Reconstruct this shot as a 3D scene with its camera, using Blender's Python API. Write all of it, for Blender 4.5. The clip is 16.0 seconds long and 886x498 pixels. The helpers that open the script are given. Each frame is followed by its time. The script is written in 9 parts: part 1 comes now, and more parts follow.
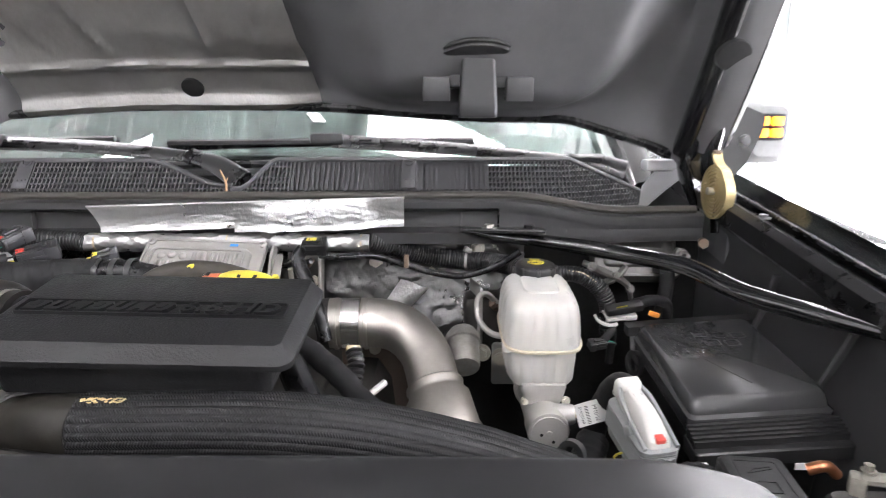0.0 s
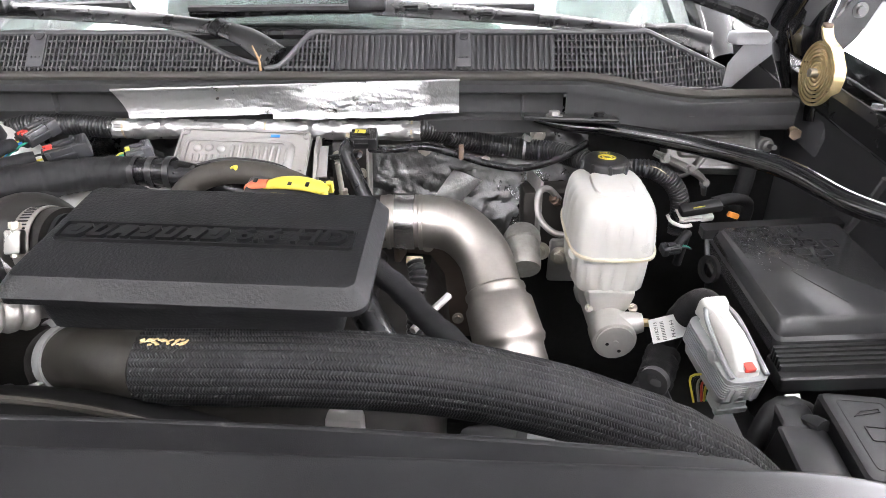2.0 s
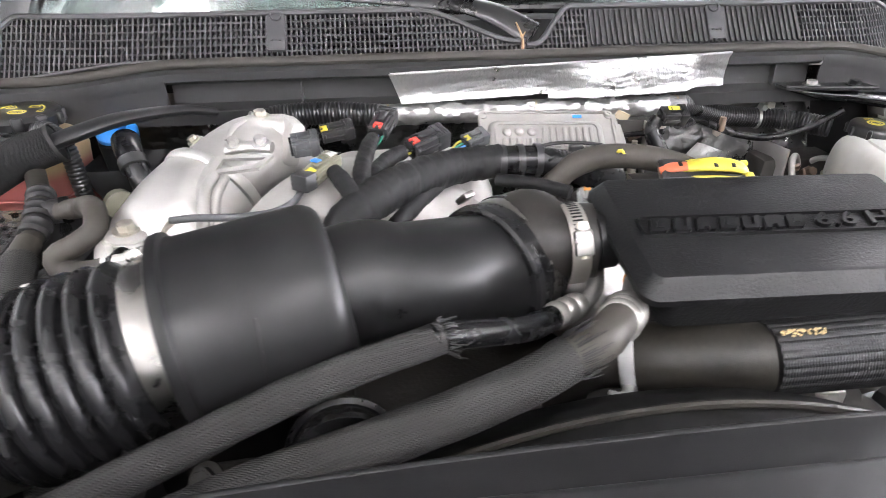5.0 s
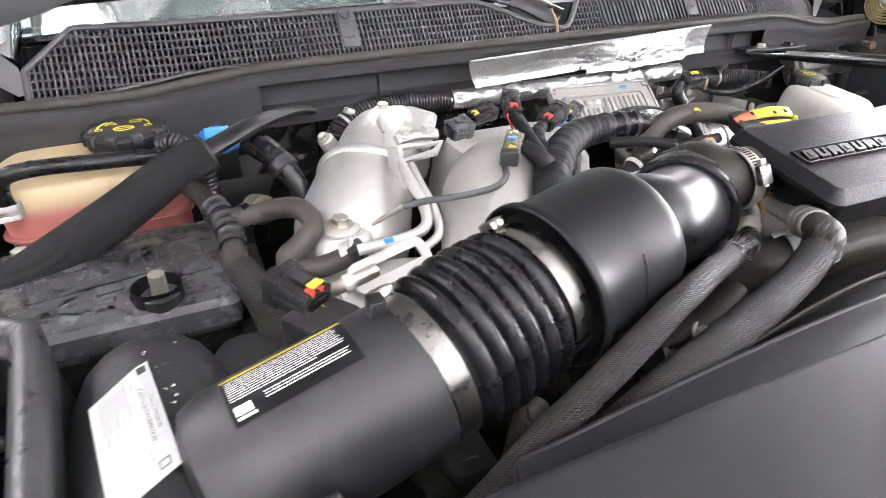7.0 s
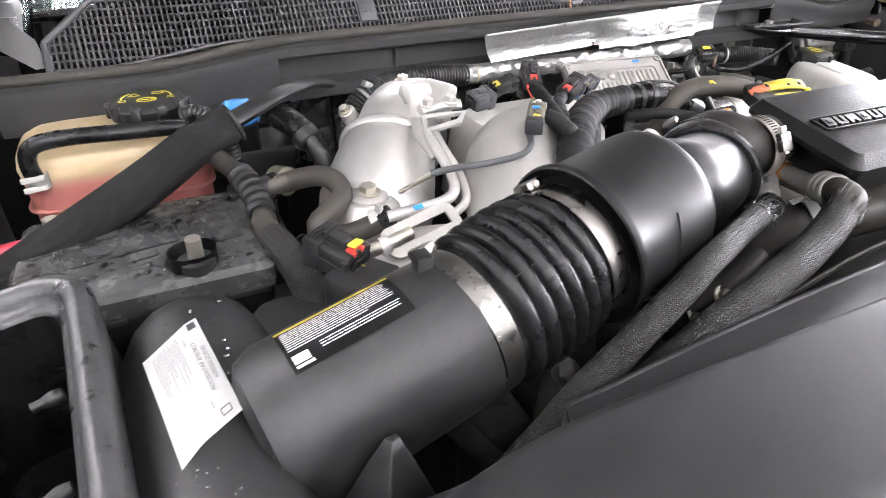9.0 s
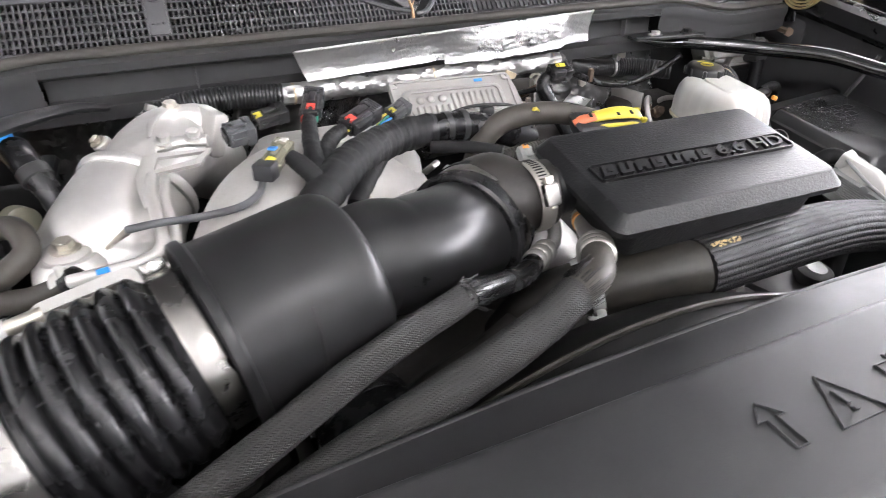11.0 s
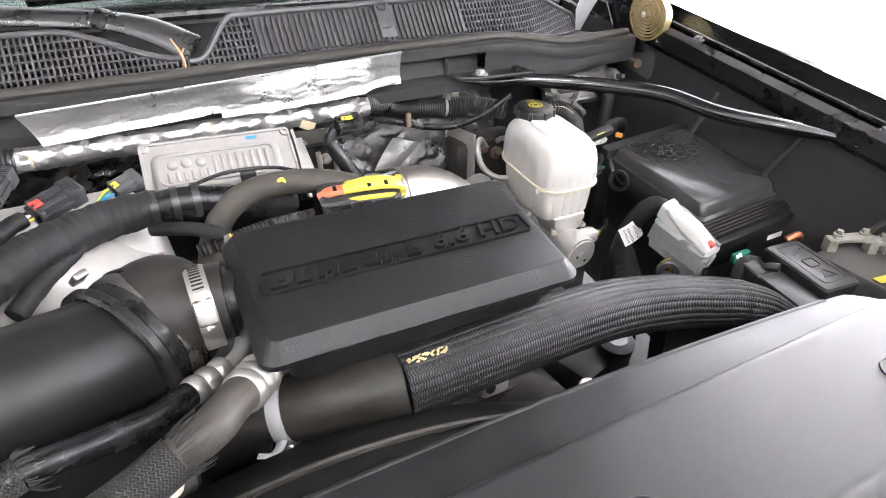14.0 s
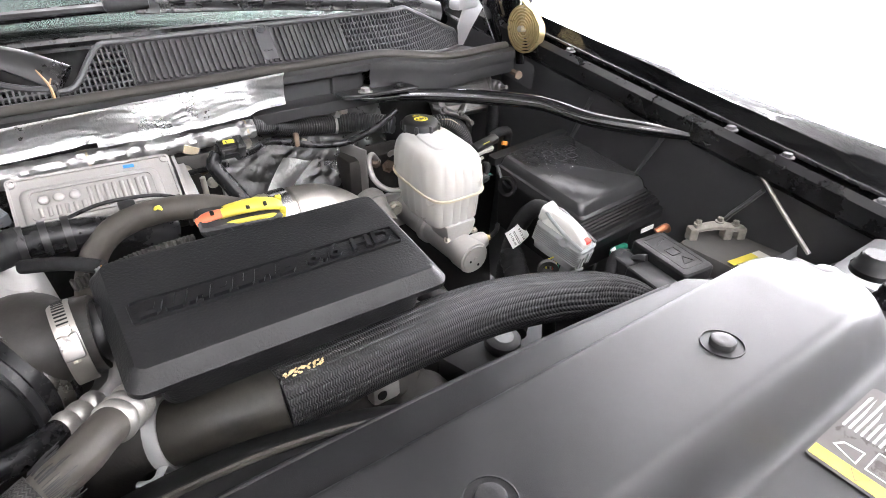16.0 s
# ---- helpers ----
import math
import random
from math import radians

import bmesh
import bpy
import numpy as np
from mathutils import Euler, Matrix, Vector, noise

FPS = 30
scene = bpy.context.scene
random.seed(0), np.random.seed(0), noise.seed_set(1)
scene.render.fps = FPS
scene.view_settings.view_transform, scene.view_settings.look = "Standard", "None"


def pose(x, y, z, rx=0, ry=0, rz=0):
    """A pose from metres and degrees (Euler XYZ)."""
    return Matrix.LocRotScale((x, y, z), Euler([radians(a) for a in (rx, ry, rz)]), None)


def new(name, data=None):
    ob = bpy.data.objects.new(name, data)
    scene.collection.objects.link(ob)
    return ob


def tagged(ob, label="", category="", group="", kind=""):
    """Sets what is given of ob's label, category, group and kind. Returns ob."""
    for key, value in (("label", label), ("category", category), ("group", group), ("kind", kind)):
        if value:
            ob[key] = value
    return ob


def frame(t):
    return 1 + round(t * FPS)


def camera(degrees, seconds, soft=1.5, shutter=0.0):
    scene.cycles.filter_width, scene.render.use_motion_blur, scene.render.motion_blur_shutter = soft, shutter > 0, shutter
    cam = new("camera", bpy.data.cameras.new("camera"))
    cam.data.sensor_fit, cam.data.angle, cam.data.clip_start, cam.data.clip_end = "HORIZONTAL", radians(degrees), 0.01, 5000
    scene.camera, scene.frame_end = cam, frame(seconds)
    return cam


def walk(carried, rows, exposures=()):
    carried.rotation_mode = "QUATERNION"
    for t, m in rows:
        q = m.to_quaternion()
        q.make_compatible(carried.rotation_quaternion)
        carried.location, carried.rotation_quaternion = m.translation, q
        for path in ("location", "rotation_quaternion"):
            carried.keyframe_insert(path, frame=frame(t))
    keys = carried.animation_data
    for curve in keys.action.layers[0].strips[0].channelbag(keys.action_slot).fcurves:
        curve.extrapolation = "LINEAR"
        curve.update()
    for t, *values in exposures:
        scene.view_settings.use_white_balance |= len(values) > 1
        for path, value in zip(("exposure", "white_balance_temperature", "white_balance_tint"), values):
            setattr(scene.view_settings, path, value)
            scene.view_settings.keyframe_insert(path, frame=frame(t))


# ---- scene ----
cam = camera(73.3, 16.0, soft=0.62, shutter=0.4)
METRES, EYE, TILT, LEAN, TURN = 1.8, 1.42, -12.0, 0.0, 0.0
ROWS = [
    (0.0, 0.0, 0.0, 0.0, 0.0, -0.0, 0.0),
    (0.5, -0.0248, 0.0337, 0.0203, 1.23, -5.84, -0.25),
    (1.0, -0.0354, 0.0423, 0.0195, 1.99, -10.86, -0.31),
    (1.5, -0.0301, 0.0385, 0.0278, 2.18, -13.39, -0.29),
    (2.0, -0.0288, 0.0412, 0.0271, 2.17, -13.74, -0.32),
    (2.5, -0.0316, 0.05, 0.0306, 2.04, -14.01, -0.32),
    (3.0, -0.0707, 0.0452, 0.0336, 1.65, -14.55, -0.35),
    (3.5, -0.1331, 0.0383, 0.0376, 1.14, -15.26, -0.19),
    (4.0, -0.1829, 0.0365, 0.0365, 0.02, -15.78, 0.11),
    (4.5, -0.2468, 0.0551, 0.0357, -2.26, -16.27, 0.6),
    (7.0, -0.5131, 0.0606, 0.0498, -23.36, -18.92, 5.13),
    (7.5, -0.5467, 0.0695, 0.0439, -23.86, -19.04, 5.17),
    (8.0, -0.5561, 0.0673, 0.0388, -24.13, -19.35, 5.29),
    (10.5, -0.4282, 0.0572, 0.0501, -23.78, -21.07, 4.88),
    (11.0, -0.379, 0.0567, 0.0487, -23.52, -21.12, 4.73),
    (11.5, -0.342, 0.0538, 0.0485, -23.46, -21.1, 4.69),
    (12.0, -0.3051, 0.0532, 0.0496, -23.61, -21.12, 4.61),
    (12.5, -0.2771, 0.057, 0.0538, -23.82, -21.17, 4.55),
    (13.0, -0.2545, 0.054, 0.0615, -24.23, -21.16, 4.68),
    (13.5, -0.2394, 0.0519, 0.0648, -25.29, -21.18, 4.91),
    (14.0, -0.2311, 0.0527, 0.0679, -26.97, -21.29, 5.25),
    (14.5, -0.2226, 0.0493, 0.071, -28.59, -21.32, 5.56),
    (15.0, -0.2076, 0.0397, 0.0735, -30.66, -21.36, 5.94),
    (15.5, -0.2027, 0.0317, 0.0722, -33.03, -21.28, 6.33),
    (16.0, -0.2146, 0.0262, 0.0716, -35.03, -21.17, 6.63),
]
walk(cam, [(t, pose(0, 0, EYE, TILT, LEAN, TURN) @ pose(METRES * x, METRES * y, METRES * z, 90 + pitch, roll, yaw)) for t, x, y, z, yaw, pitch, roll in ROWS],
     [(0.0, -0.24), (0.5, -0.08), (1.5, 0.02), (2.5, 0.11), (3.0, 0.09), (4.5, 0.1), (7.5, 0.13), (11.5, -0.06), (13.0, 0.21), (14.0, 0.33), (15.0, 0.34), (16.0, 0.16)])

# ---- light of the shop ----
world = bpy.data.worlds.new("shop_air")
scene.world = world
world.use_nodes = True
world.node_tree.nodes["Background"].inputs[0].default_value = (0.95, 0.95, 0.98, 1)
world.node_tree.nodes["Background"].inputs[1].default_value = 0.3
TUBE_STRENGTH = 70.0
DOOR_STRENGTH = 27.0


# ---- materials ----
def socket(node, name, value):
    node.inputs[name].default_value = value


def material(name, colour, rough=0.5, metal=0.0, grain=700.0, bump=0.15, stain=14.0, stain_amount=0.25, stain_colour=None,
             rough_spread=0.12, coat=0.0, transmission=0.0, subsurface=0.0, spec=0.5, bump_depth=0.0006, dust=0.3):
    """A surface with fine grain relief, broad stains and uneven gloss."""
    m = bpy.data.materials.new(name)
    m.use_nodes = True
    nt = m.node_tree
    p = nt.nodes["Principled BSDF"]
    co = nt.nodes.new("ShaderNodeTexCoord")
    fine, broad = nt.nodes.new("ShaderNodeTexNoise"), nt.nodes.new("ShaderNodeTexNoise")
    socket(fine, "Scale", grain), socket(fine, "Detail", 3.0)
    socket(broad, "Scale", stain), socket(broad, "Detail", 6.0), socket(broad, "Roughness", 0.65)
    for n in (fine, broad):
        nt.links.new(co.outputs["Object"], n.inputs["Vector"])
    ramp = nt.nodes.new("ShaderNodeMapRange")
    socket(ramp, "From Min", 0.3), socket(ramp, "From Max", 0.75)
    nt.links.new(broad.outputs["Fac"], ramp.inputs["Value"])
    mix = nt.nodes.new("ShaderNodeMix")
    mix.data_type = "RGBA"
    c2 = stain_colour or tuple(min(1.0, c * 1.9 + 0.015) for c in colour)
    mix.inputs["A"].default_value, mix.inputs["B"].default_value = (*colour, 1), (*c2, 1)
    amount = nt.nodes.new("ShaderNodeMath")
    amount.operation = "MULTIPLY"
    amount.inputs[1].default_value = stain_amount
    nt.links.new(ramp.outputs["Result"], amount.inputs[0])
    nt.links.new(amount.outputs[0], mix.inputs["Factor"])
    speck = nt.nodes.new("ShaderNodeTexNoise")
    socket(speck, "Scale", 95.0), socket(speck, "Detail", 9.0), socket(speck, "Roughness", 0.78)
    nt.links.new(co.outputs["Object"], speck.inputs["Vector"])
    sr = nt.nodes.new("ShaderNodeMapRange")
    socket(sr, "From Min", 0.45), socket(sr, "From Max", 0.78), socket(sr, "To Max", dust)
    nt.links.new(speck.outputs["Fac"], sr.inputs["Value"])
    dm = nt.nodes.new("ShaderNodeMix")
    dm.data_type = "RGBA"
    dm.inputs["B"].default_value = tuple(0.75 * c + 0.05 for c in colour) + (1,)
    nt.links.new(mix.outputs["Result"], dm.inputs["A"])
    nt.links.new(sr.outputs["Result"], dm.inputs["Factor"])
    nt.links.new(dm.outputs["Result"], p.inputs["Base Color"])
    rr = nt.nodes.new("ShaderNodeMapRange")
    socket(rr, "To Min", max(0.02, rough - rough_spread)), socket(rr, "To Max", min(1.0, rough + rough_spread))
    socket(rr, "From Min", 0.3), socket(rr, "From Max", 0.7)
    nt.links.new(broad.outputs["Fac"], rr.inputs["Value"])
    ra = nt.nodes.new("ShaderNodeMath")
    ra.operation = "ADD"
    nt.links.new(rr.outputs["Result"], ra.inputs[0])
    half = nt.nodes.new("ShaderNodeMath")
    half.operation = "MULTIPLY"
    half.inputs[1].default_value = 0.08 if metal > 0.5 else 0.35
    nt.links.new(sr.outputs["Result"], half.inputs[0])
    nt.links.new(half.outputs[0], ra.inputs[1])
    nt.links.new(ra.outputs[0], p.inputs["Roughness"])
    socket(p, "Metallic", metal), socket(p, "Coat Weight", coat), socket(p, "Transmission Weight", transmission)
    socket(p, "Specular IOR Level", spec)
    if subsurface:
        socket(p, "Subsurface Weight", subsurface), socket(p, "Subsurface Scale", 0.02)
        p.inputs["Subsurface Radius"].default_value = (1.0, 0.9, 0.75)
    if bump:
        b = nt.nodes.new("ShaderNodeBump")
        socket(b, "Strength", bump), socket(b, "Distance", bump_depth)
        nt.links.new(fine.outputs["Fac"], b.inputs["Height"])
        nt.links.new(b.outputs["Normal"], p.inputs["Normal"])
    return m


def braided(name, dark, light, around, along, rough=0.55, metal=0.0, depth=0.0006, chevron=0.0, spec=0.3):
    """Woven sleeve: two families of strands crossing in the tube's own surface coordinates."""
    m = material(name, dark, rough, metal, stain=25, stain_amount=0.2, bump=0, spec=spec)
    nt = m.node_tree
    p = nt.nodes["Principled BSDF"]
    uvn = nt.nodes.new("ShaderNodeTexCoord")
    sep = nt.nodes.new("ShaderNodeSeparateXYZ")
    nt.links.new(uvn.outputs["UV"], sep.inputs[0])

    def op(kind, a, b):
        n = nt.nodes.new("ShaderNodeMath")
        n.operation = kind
        if kind == "MULTIPLY_ADD":
            n.inputs[2].default_value = 0.5
        for k, v in enumerate((a, b)):
            if v is None:
                continue
            if isinstance(v, (int, float)):
                n.inputs[k].default_value = v
            else:
                nt.links.new(v, n.inputs[k])
        return n.outputs[0]
    u, v = op("MULTIPLY", sep.outputs[0], around * 2 * math.pi), op("MULTIPLY", sep.outputs[1], along * 2 * math.pi)
    weave = op("MULTIPLY", op("SINE", op("ADD", u, v), None), op("SINE", op("SUBTRACT", u, v), None))
    height = op("ABSOLUTE", weave, None)
    if chevron:  # strands lean one way on one rib and the other way on the next
        fold = op("PINGPONG", op("MULTIPLY", sep.outputs[0], float(around)), 0.5)
        turn = op("ADD", op("MULTIPLY", sep.outputs[1], float(along)), op("MULTIPLY", fold, chevron))
        strand = op("MULTIPLY_ADD", op("SINE", op("MULTIPLY", turn, 2 * math.pi), None), 0.5)
        rib = op("ABSOLUTE", op("SINE", op("MULTIPLY", fold, 2 * math.pi), None), None)
        height = op("MULTIPLY", strand, op("MULTIPLY_ADD", rib, 0.5))
    mix = nt.nodes.new("ShaderNodeMix")
    mix.data_type = "RGBA"
    mix.inputs["A"].default_value, mix.inputs["B"].default_value = (*dark, 1), (*light, 1)
    nt.links.new(height, mix.inputs["Factor"])
    nt.links.new(mix.outputs["Result"], p.inputs["Base Color"])
    b = nt.nodes.new("ShaderNodeBump")
    socket(b, "Strength", 0.9), socket(b, "Distance", depth)
    nt.links.new(height, b.inputs["Height"])
    nt.links.new(b.outputs["Normal"], p.inputs["Normal"])
    return m


def glowing(name, colour, strength):
    m = bpy.data.materials.new(name)
    m.use_nodes = True
    p = m.node_tree.nodes["Principled BSDF"]
    p.inputs["Base Color"].default_value = (*colour, 1)
    p.inputs["Emission Color"].default_value = (*colour, 1)
    socket(p, "Emission Strength", strength)
    return m


def glass(name, colour):
    m = bpy.data.materials.new(name)
    m.use_nodes = True
    p = m.node_tree.nodes["Principled BSDF"]
    p.inputs["Base Color"].default_value = (*colour, 1)
    socket(p, "Roughness", 0.02), socket(p, "Transmission Weight", 1.0), socket(p, "IOR", 1.45)
    return m


def brushed(name, colour, rough, streak=(40, 40, 900), strength=0.25, stain=10, stain_amount=0.3, stain_colour=None):
    """Metal with fine drawn lines."""
    m = material(name, colour, rough, 1.0, stain=stain, stain_amount=stain_amount, stain_colour=stain_colour, bump=0)
    nt = m.node_tree
    co, mp, n, b = (nt.nodes.new(k) for k in ("ShaderNodeTexCoord", "ShaderNodeMapping", "ShaderNodeTexNoise", "ShaderNodeBump"))
    mp.inputs["Scale"].default_value = streak
    nt.links.new(co.outputs["Object"], mp.inputs[0])
    nt.links.new(mp.outputs[0], n.inputs["Vector"])
    socket(n, "Scale", 1.0), socket(n, "Detail", 4.0), socket(b, "Strength", strength), socket(b, "Distance", 0.0004)
    nt.links.new(n.outputs["Fac"], b.inputs["Height"])
    nt.links.new(b.outputs["Normal"], nt.nodes["Principled BSDF"].inputs["Normal"])
    return m


M_PLASTIC = material("black_plastic", (0.011, 0.011, 0.0115), 0.38, stain_amount=0.3)
M_COVER = material("grained_black_plastic", (0.009, 0.009, 0.0096), 0.41, grain=1500, bump=0.2, stain=22, stain_amount=0.3, rough_spread=0.08, dust=0.1, spec=0.4)
M_LID = material("satin_black_lid", (0.0065, 0.0065, 0.007), 0.4, grain=460, bump=0.75, stain=9, stain_amount=0.3, spec=0.26, dust=0.1)
M_COWL = material("grey_weathered_plastic", (0.05, 0.05, 0.051), 0.46, stain=18, stain_amount=0.4)
M_GRILLE = material("cowl_grille_plastic", (0.038, 0.038, 0.04), 0.42, stain_amount=0.3)
M_DUCT = material("smooth_black_duct", (0.006, 0.006, 0.0063), 0.32, grain=30, bump=0.03, stain=7, stain_amount=0.35, rough_spread=0.07, spec=0.25, dust=0.05, bump_depth=0.002)
M_AIRBOX = material("matte_black_airbox", (0.012, 0.012, 0.0125), 0.42, grain=1600, bump=0.3, stain=12, stain_amount=0.25)
M_RUBBER = material("black_rubber", (0.006, 0.006, 0.0065), 0.26, stain=20, stain_amount=0.4, bump=0.12, spec=0.3, dust=0.05, rough_spread=0.07)
M_OLDRUBBER = material("dusty_rubber", (0.0055, 0.005, 0.0045), 0.42, stain=22, stain_amount=0.9, stain_colour=(0.044, 0.040, 0.032), dust=0.3, spec=0.28)
M_DUSTY = material("dust_covered_rubber", (0.03, 0.0265, 0.0225), 0.55, stain=26, stain_amount=0.7, stain_colour=(0.08, 0.072, 0.06), spec=0.3)
M_BROWNBOOT = material("brown_dusty_boot", (0.009, 0.008, 0.0072), 0.45, stain=24, stain_amount=0.8, stain_colour=(0.026, 0.023, 0.02), spec=0.3)
M_PIT = material("near_black_lining", (0.0035, 0.0035, 0.0037), 0.3, stain=30, stain_amount=0.3, spec=0.14, dust=0.1)
M_TAPE = material("cloth_tape", (0.0065, 0.0065, 0.007), 0.6, grain=1400, bump=0.6, stain=40, stain_amount=0.35, spec=0.25, dust=0.2)
M_DARK = material("grimy_black", (0.005, 0.005, 0.005), 0.45, stain=16, stain_amount=0.45, spec=0.28, dust=0.2)
M_CASTBLACK = material("dirty_iron", (0.02, 0.019, 0.018), 0.55, 0.5, grain=260, bump=0.5, stain=18, stain_amount=0.6, stain_colour=(0.07, 0.063, 0.055))
M_CAST = material("cast_aluminium", (0.56, 0.55, 0.53), 0.48, 0.62, grain=420, bump=0.45, stain=16, stain_amount=0.6, stain_colour=(0.42, 0.405, 0.38))
M_SHIELD = material("stamped_aluminium", (0.64, 0.63, 0.615), 0.4, 0.72, grain=60, bump=0.22, stain=9, stain_amount=0.8, stain_colour=(0.42, 0.405, 0.38), bump_depth=0.0016)
M_MODULE = material("grey_cast_module", (0.38, 0.372, 0.358), 0.5, 0.65, grain=500, bump=0.4, stain=25, stain_amount=0.5, stain_colour=(0.36, 0.34, 0.31))
M_STEEL = brushed("brushed_stainless", (0.47, 0.445, 0.41), 0.45, (30, 30, 500), strength=0.25, stain=16, stain_amount=0.5, stain_colour=(0.27, 0.25, 0.225))
M_BAND = brushed("worn_band_steel", (0.27, 0.262, 0.25), 0.3, (600, 40, 40), stain=30, stain_amount=0.5, stain_colour=(0.17, 0.16, 0.145))
M_DULLCAST = material("dull_grey_casting", (0.17, 0.166, 0.158), 0.5, 0.6, grain=420, bump=0.4, stain=30, stain_amount=0.6, stain_colour=(0.09, 0.087, 0.08))
M_CRIMP = material("dull_crimp_metal", (0.42, 0.41, 0.385), 0.4, 0.75, grain=300, bump=0.3, stain=60, stain_amount=0.6, stain_colour=(0.22, 0.205, 0.18))
M_CLAMP = brushed("clamp_steel", (0.75, 0.74, 0.72), 0.24, (600, 40, 40), stain_amount=0.2)
M_HEATER = material("taupe_heater_rubber", (0.04, 0.036, 0.031), 0.5, stain=26, stain_amount=0.5, stain_colour=(0.075, 0.068, 0.058), spec=0.35, dust=0.15)
M_PALECLAMP = material("pale_zinc_clamp", (0.42, 0.43, 0.43), 0.42, 0.55, stain=60, stain_amount=0.4, stain_colour=(0.3, 0.29, 0.27))
M_ZINC = material("zinc_bolt", (0.6, 0.58, 0.52), 0.4, 0.9, stain=60, stain_amount=0.5, stain_colour=(0.42, 0.36, 0.26))
M_FOIL = material("crinkled_foil", (0.84, 0.84, 0.835), 0.34, 0.9, grain=210, bump=0.8, stain=16, stain_amount=0.4, stain_colour=(0.55, 0.55, 0.54), bump_depth=0.0016, rough_spread=0.1, dust=0.05)
M_FOILWRAP = material("wrapped_foil", (0.5, 0.5, 0.495), 0.36, 0.9, grain=260, bump=0.3, stain=60, stain_amount=0.6, stain_colour=(0.25, 0.245, 0.24), bump_depth=0.001, dust=0.1)
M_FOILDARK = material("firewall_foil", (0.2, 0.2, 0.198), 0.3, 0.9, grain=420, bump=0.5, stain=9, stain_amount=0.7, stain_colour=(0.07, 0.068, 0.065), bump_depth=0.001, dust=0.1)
M_STRIP = material("dusty_weather_strip", (0.028, 0.026, 0.023), 0.6, stain=20, stain_amount=0.5, stain_colour=(0.06, 0.054, 0.046), dust=0.4, spec=0.3)
M_SEAM = material("yellowed_seam", (0.5, 0.45, 0.34), 0.4, stain=20, stain_amount=0.3, subsurface=0.3, dust=0.06)
M_LINER = material("hood_liner_foil", (0.62, 0.61, 0.59), 0.42, 0.9, grain=120, bump=0.3, stain=7, stain_amount=0.5, stain_colour=(0.25, 0.24, 0.22), bump_depth=0.002)
M_RESERVOIR = material("milky_plastic", (0.49, 0.484, 0.462), 0.35, grain=120, bump=0.12, stain=20, stain_amount=0.3, stain_colour=(0.38, 0.36, 0.31), subsurface=0.3, bump_depth=0.002, dust=0.06)
M_TANK = material("aged_tank_plastic", (0.5, 0.42, 0.29), 0.4, grain=90, bump=0.12, stain=12, stain_amount=0.45, stain_colour=(0.38, 0.29, 0.18), subsurface=0.3, bump_depth=0.002)
def tank_plastic():
    """Amber plastic over air, pink where the coolant stands behind it, with a soft level between."""
    m = material("aged_tank_shell", (0.56, 0.45, 0.28), 0.38, grain=90, bump=0.1, stain=9, stain_amount=0.5, stain_colour=(0.42, 0.3, 0.16), subsurface=0.35, bump_depth=0.002, dust=0.06)
    nt = m.node_tree
    p = nt.nodes["Principled BSDF"]
    old = p.inputs["Base Color"].links[0].from_socket
    geo, sep, wave = nt.nodes.new("ShaderNodeNewGeometry"), nt.nodes.new("ShaderNodeSeparateXYZ"), nt.nodes.new("ShaderNodeTexNoise")
    nt.links.new(geo.outputs["Position"], sep.inputs[0])
    nt.links.new(geo.outputs["Position"], wave.inputs["Vector"])
    socket(wave, "Scale", 14.0)
    add = nt.nodes.new("ShaderNodeMath")
    add.operation = "MULTIPLY_ADD"
    add.inputs[1].default_value = 0.012
    nt.links.new(wave.outputs["Fac"], add.inputs[0])
    nt.links.new(sep.outputs["Z"], add.inputs[2])
    level = nt.nodes.new("ShaderNodeMapRange")
    level.interpolation_type = "SMOOTHSTEP"
    socket(level, "From Min", 1.214), socket(level, "From Max", 1.196)
    nt.links.new(add.outputs[0], level.inputs["Value"])
    mix = nt.nodes.new("ShaderNodeMix")
    mix.data_type = "RGBA"
    mix.inputs["B"].default_value = (0.46, 0.17, 0.15, 1)
    nt.links.new(old, mix.inputs["A"])
    nt.links.new(level.outputs["Result"], mix.inputs["Factor"])
    nt.links.new(mix.outputs["Result"], p.inputs["Base Color"])
    return m


M_TANKSHELL = tank_plastic()
M_BODYBLACK = material("gloss_black_paint", (0.005, 0.005, 0.0055), 0.14, stain=8, stain_amount=0.15, coat=0.6, bump=0.02, rough_spread=0.06, dust=0.06)
# Specks are dust; part of the base grey stands in for lens veil.
M_INNERBLACK = material("dusty_veiled_black_paint", (0.066, 0.066, 0.068), 0.4, stain=14, stain_amount=0.3, rough_spread=0.08, dust=0.15)
M_RAIL = material("satin_black_paint", (0.012, 0.012, 0.0125), 0.28, stain=14, stain_amount=0.2, rough_spread=0.08, dust=0.08, coat=0.2)
M_YELLOW = material("yellow_plastic", (0.56, 0.47, 0.05), 0.4, stain_amount=0.25, stain_colour=(0.5, 0.42, 0.05))
M_RED = material("red_plastic", (0.5, 0.045, 0.03), 0.4, stain_amount=0.2)
M_CORAL = material("faded_red_plastic", (0.5, 0.13, 0.06), 0.45, stain_amount=0.3, stain=50)
M_REDCABLE = material("red_cable", (0.38, 0.025, 0.045), 0.35, stain_amount=0.15)
M_ORANGE = material("orange_plastic", (0.62, 0.24, 0.04), 0.4, stain_amount=0.1)
M_BLUE = material("blue_plastic", (0.02, 0.2, 0.6), 0.35, stain_amount=0.1)
M_GREEN = material("green_plastic", (0.012, 0.2, 0.13), 0.4, stain_amount=0.1)
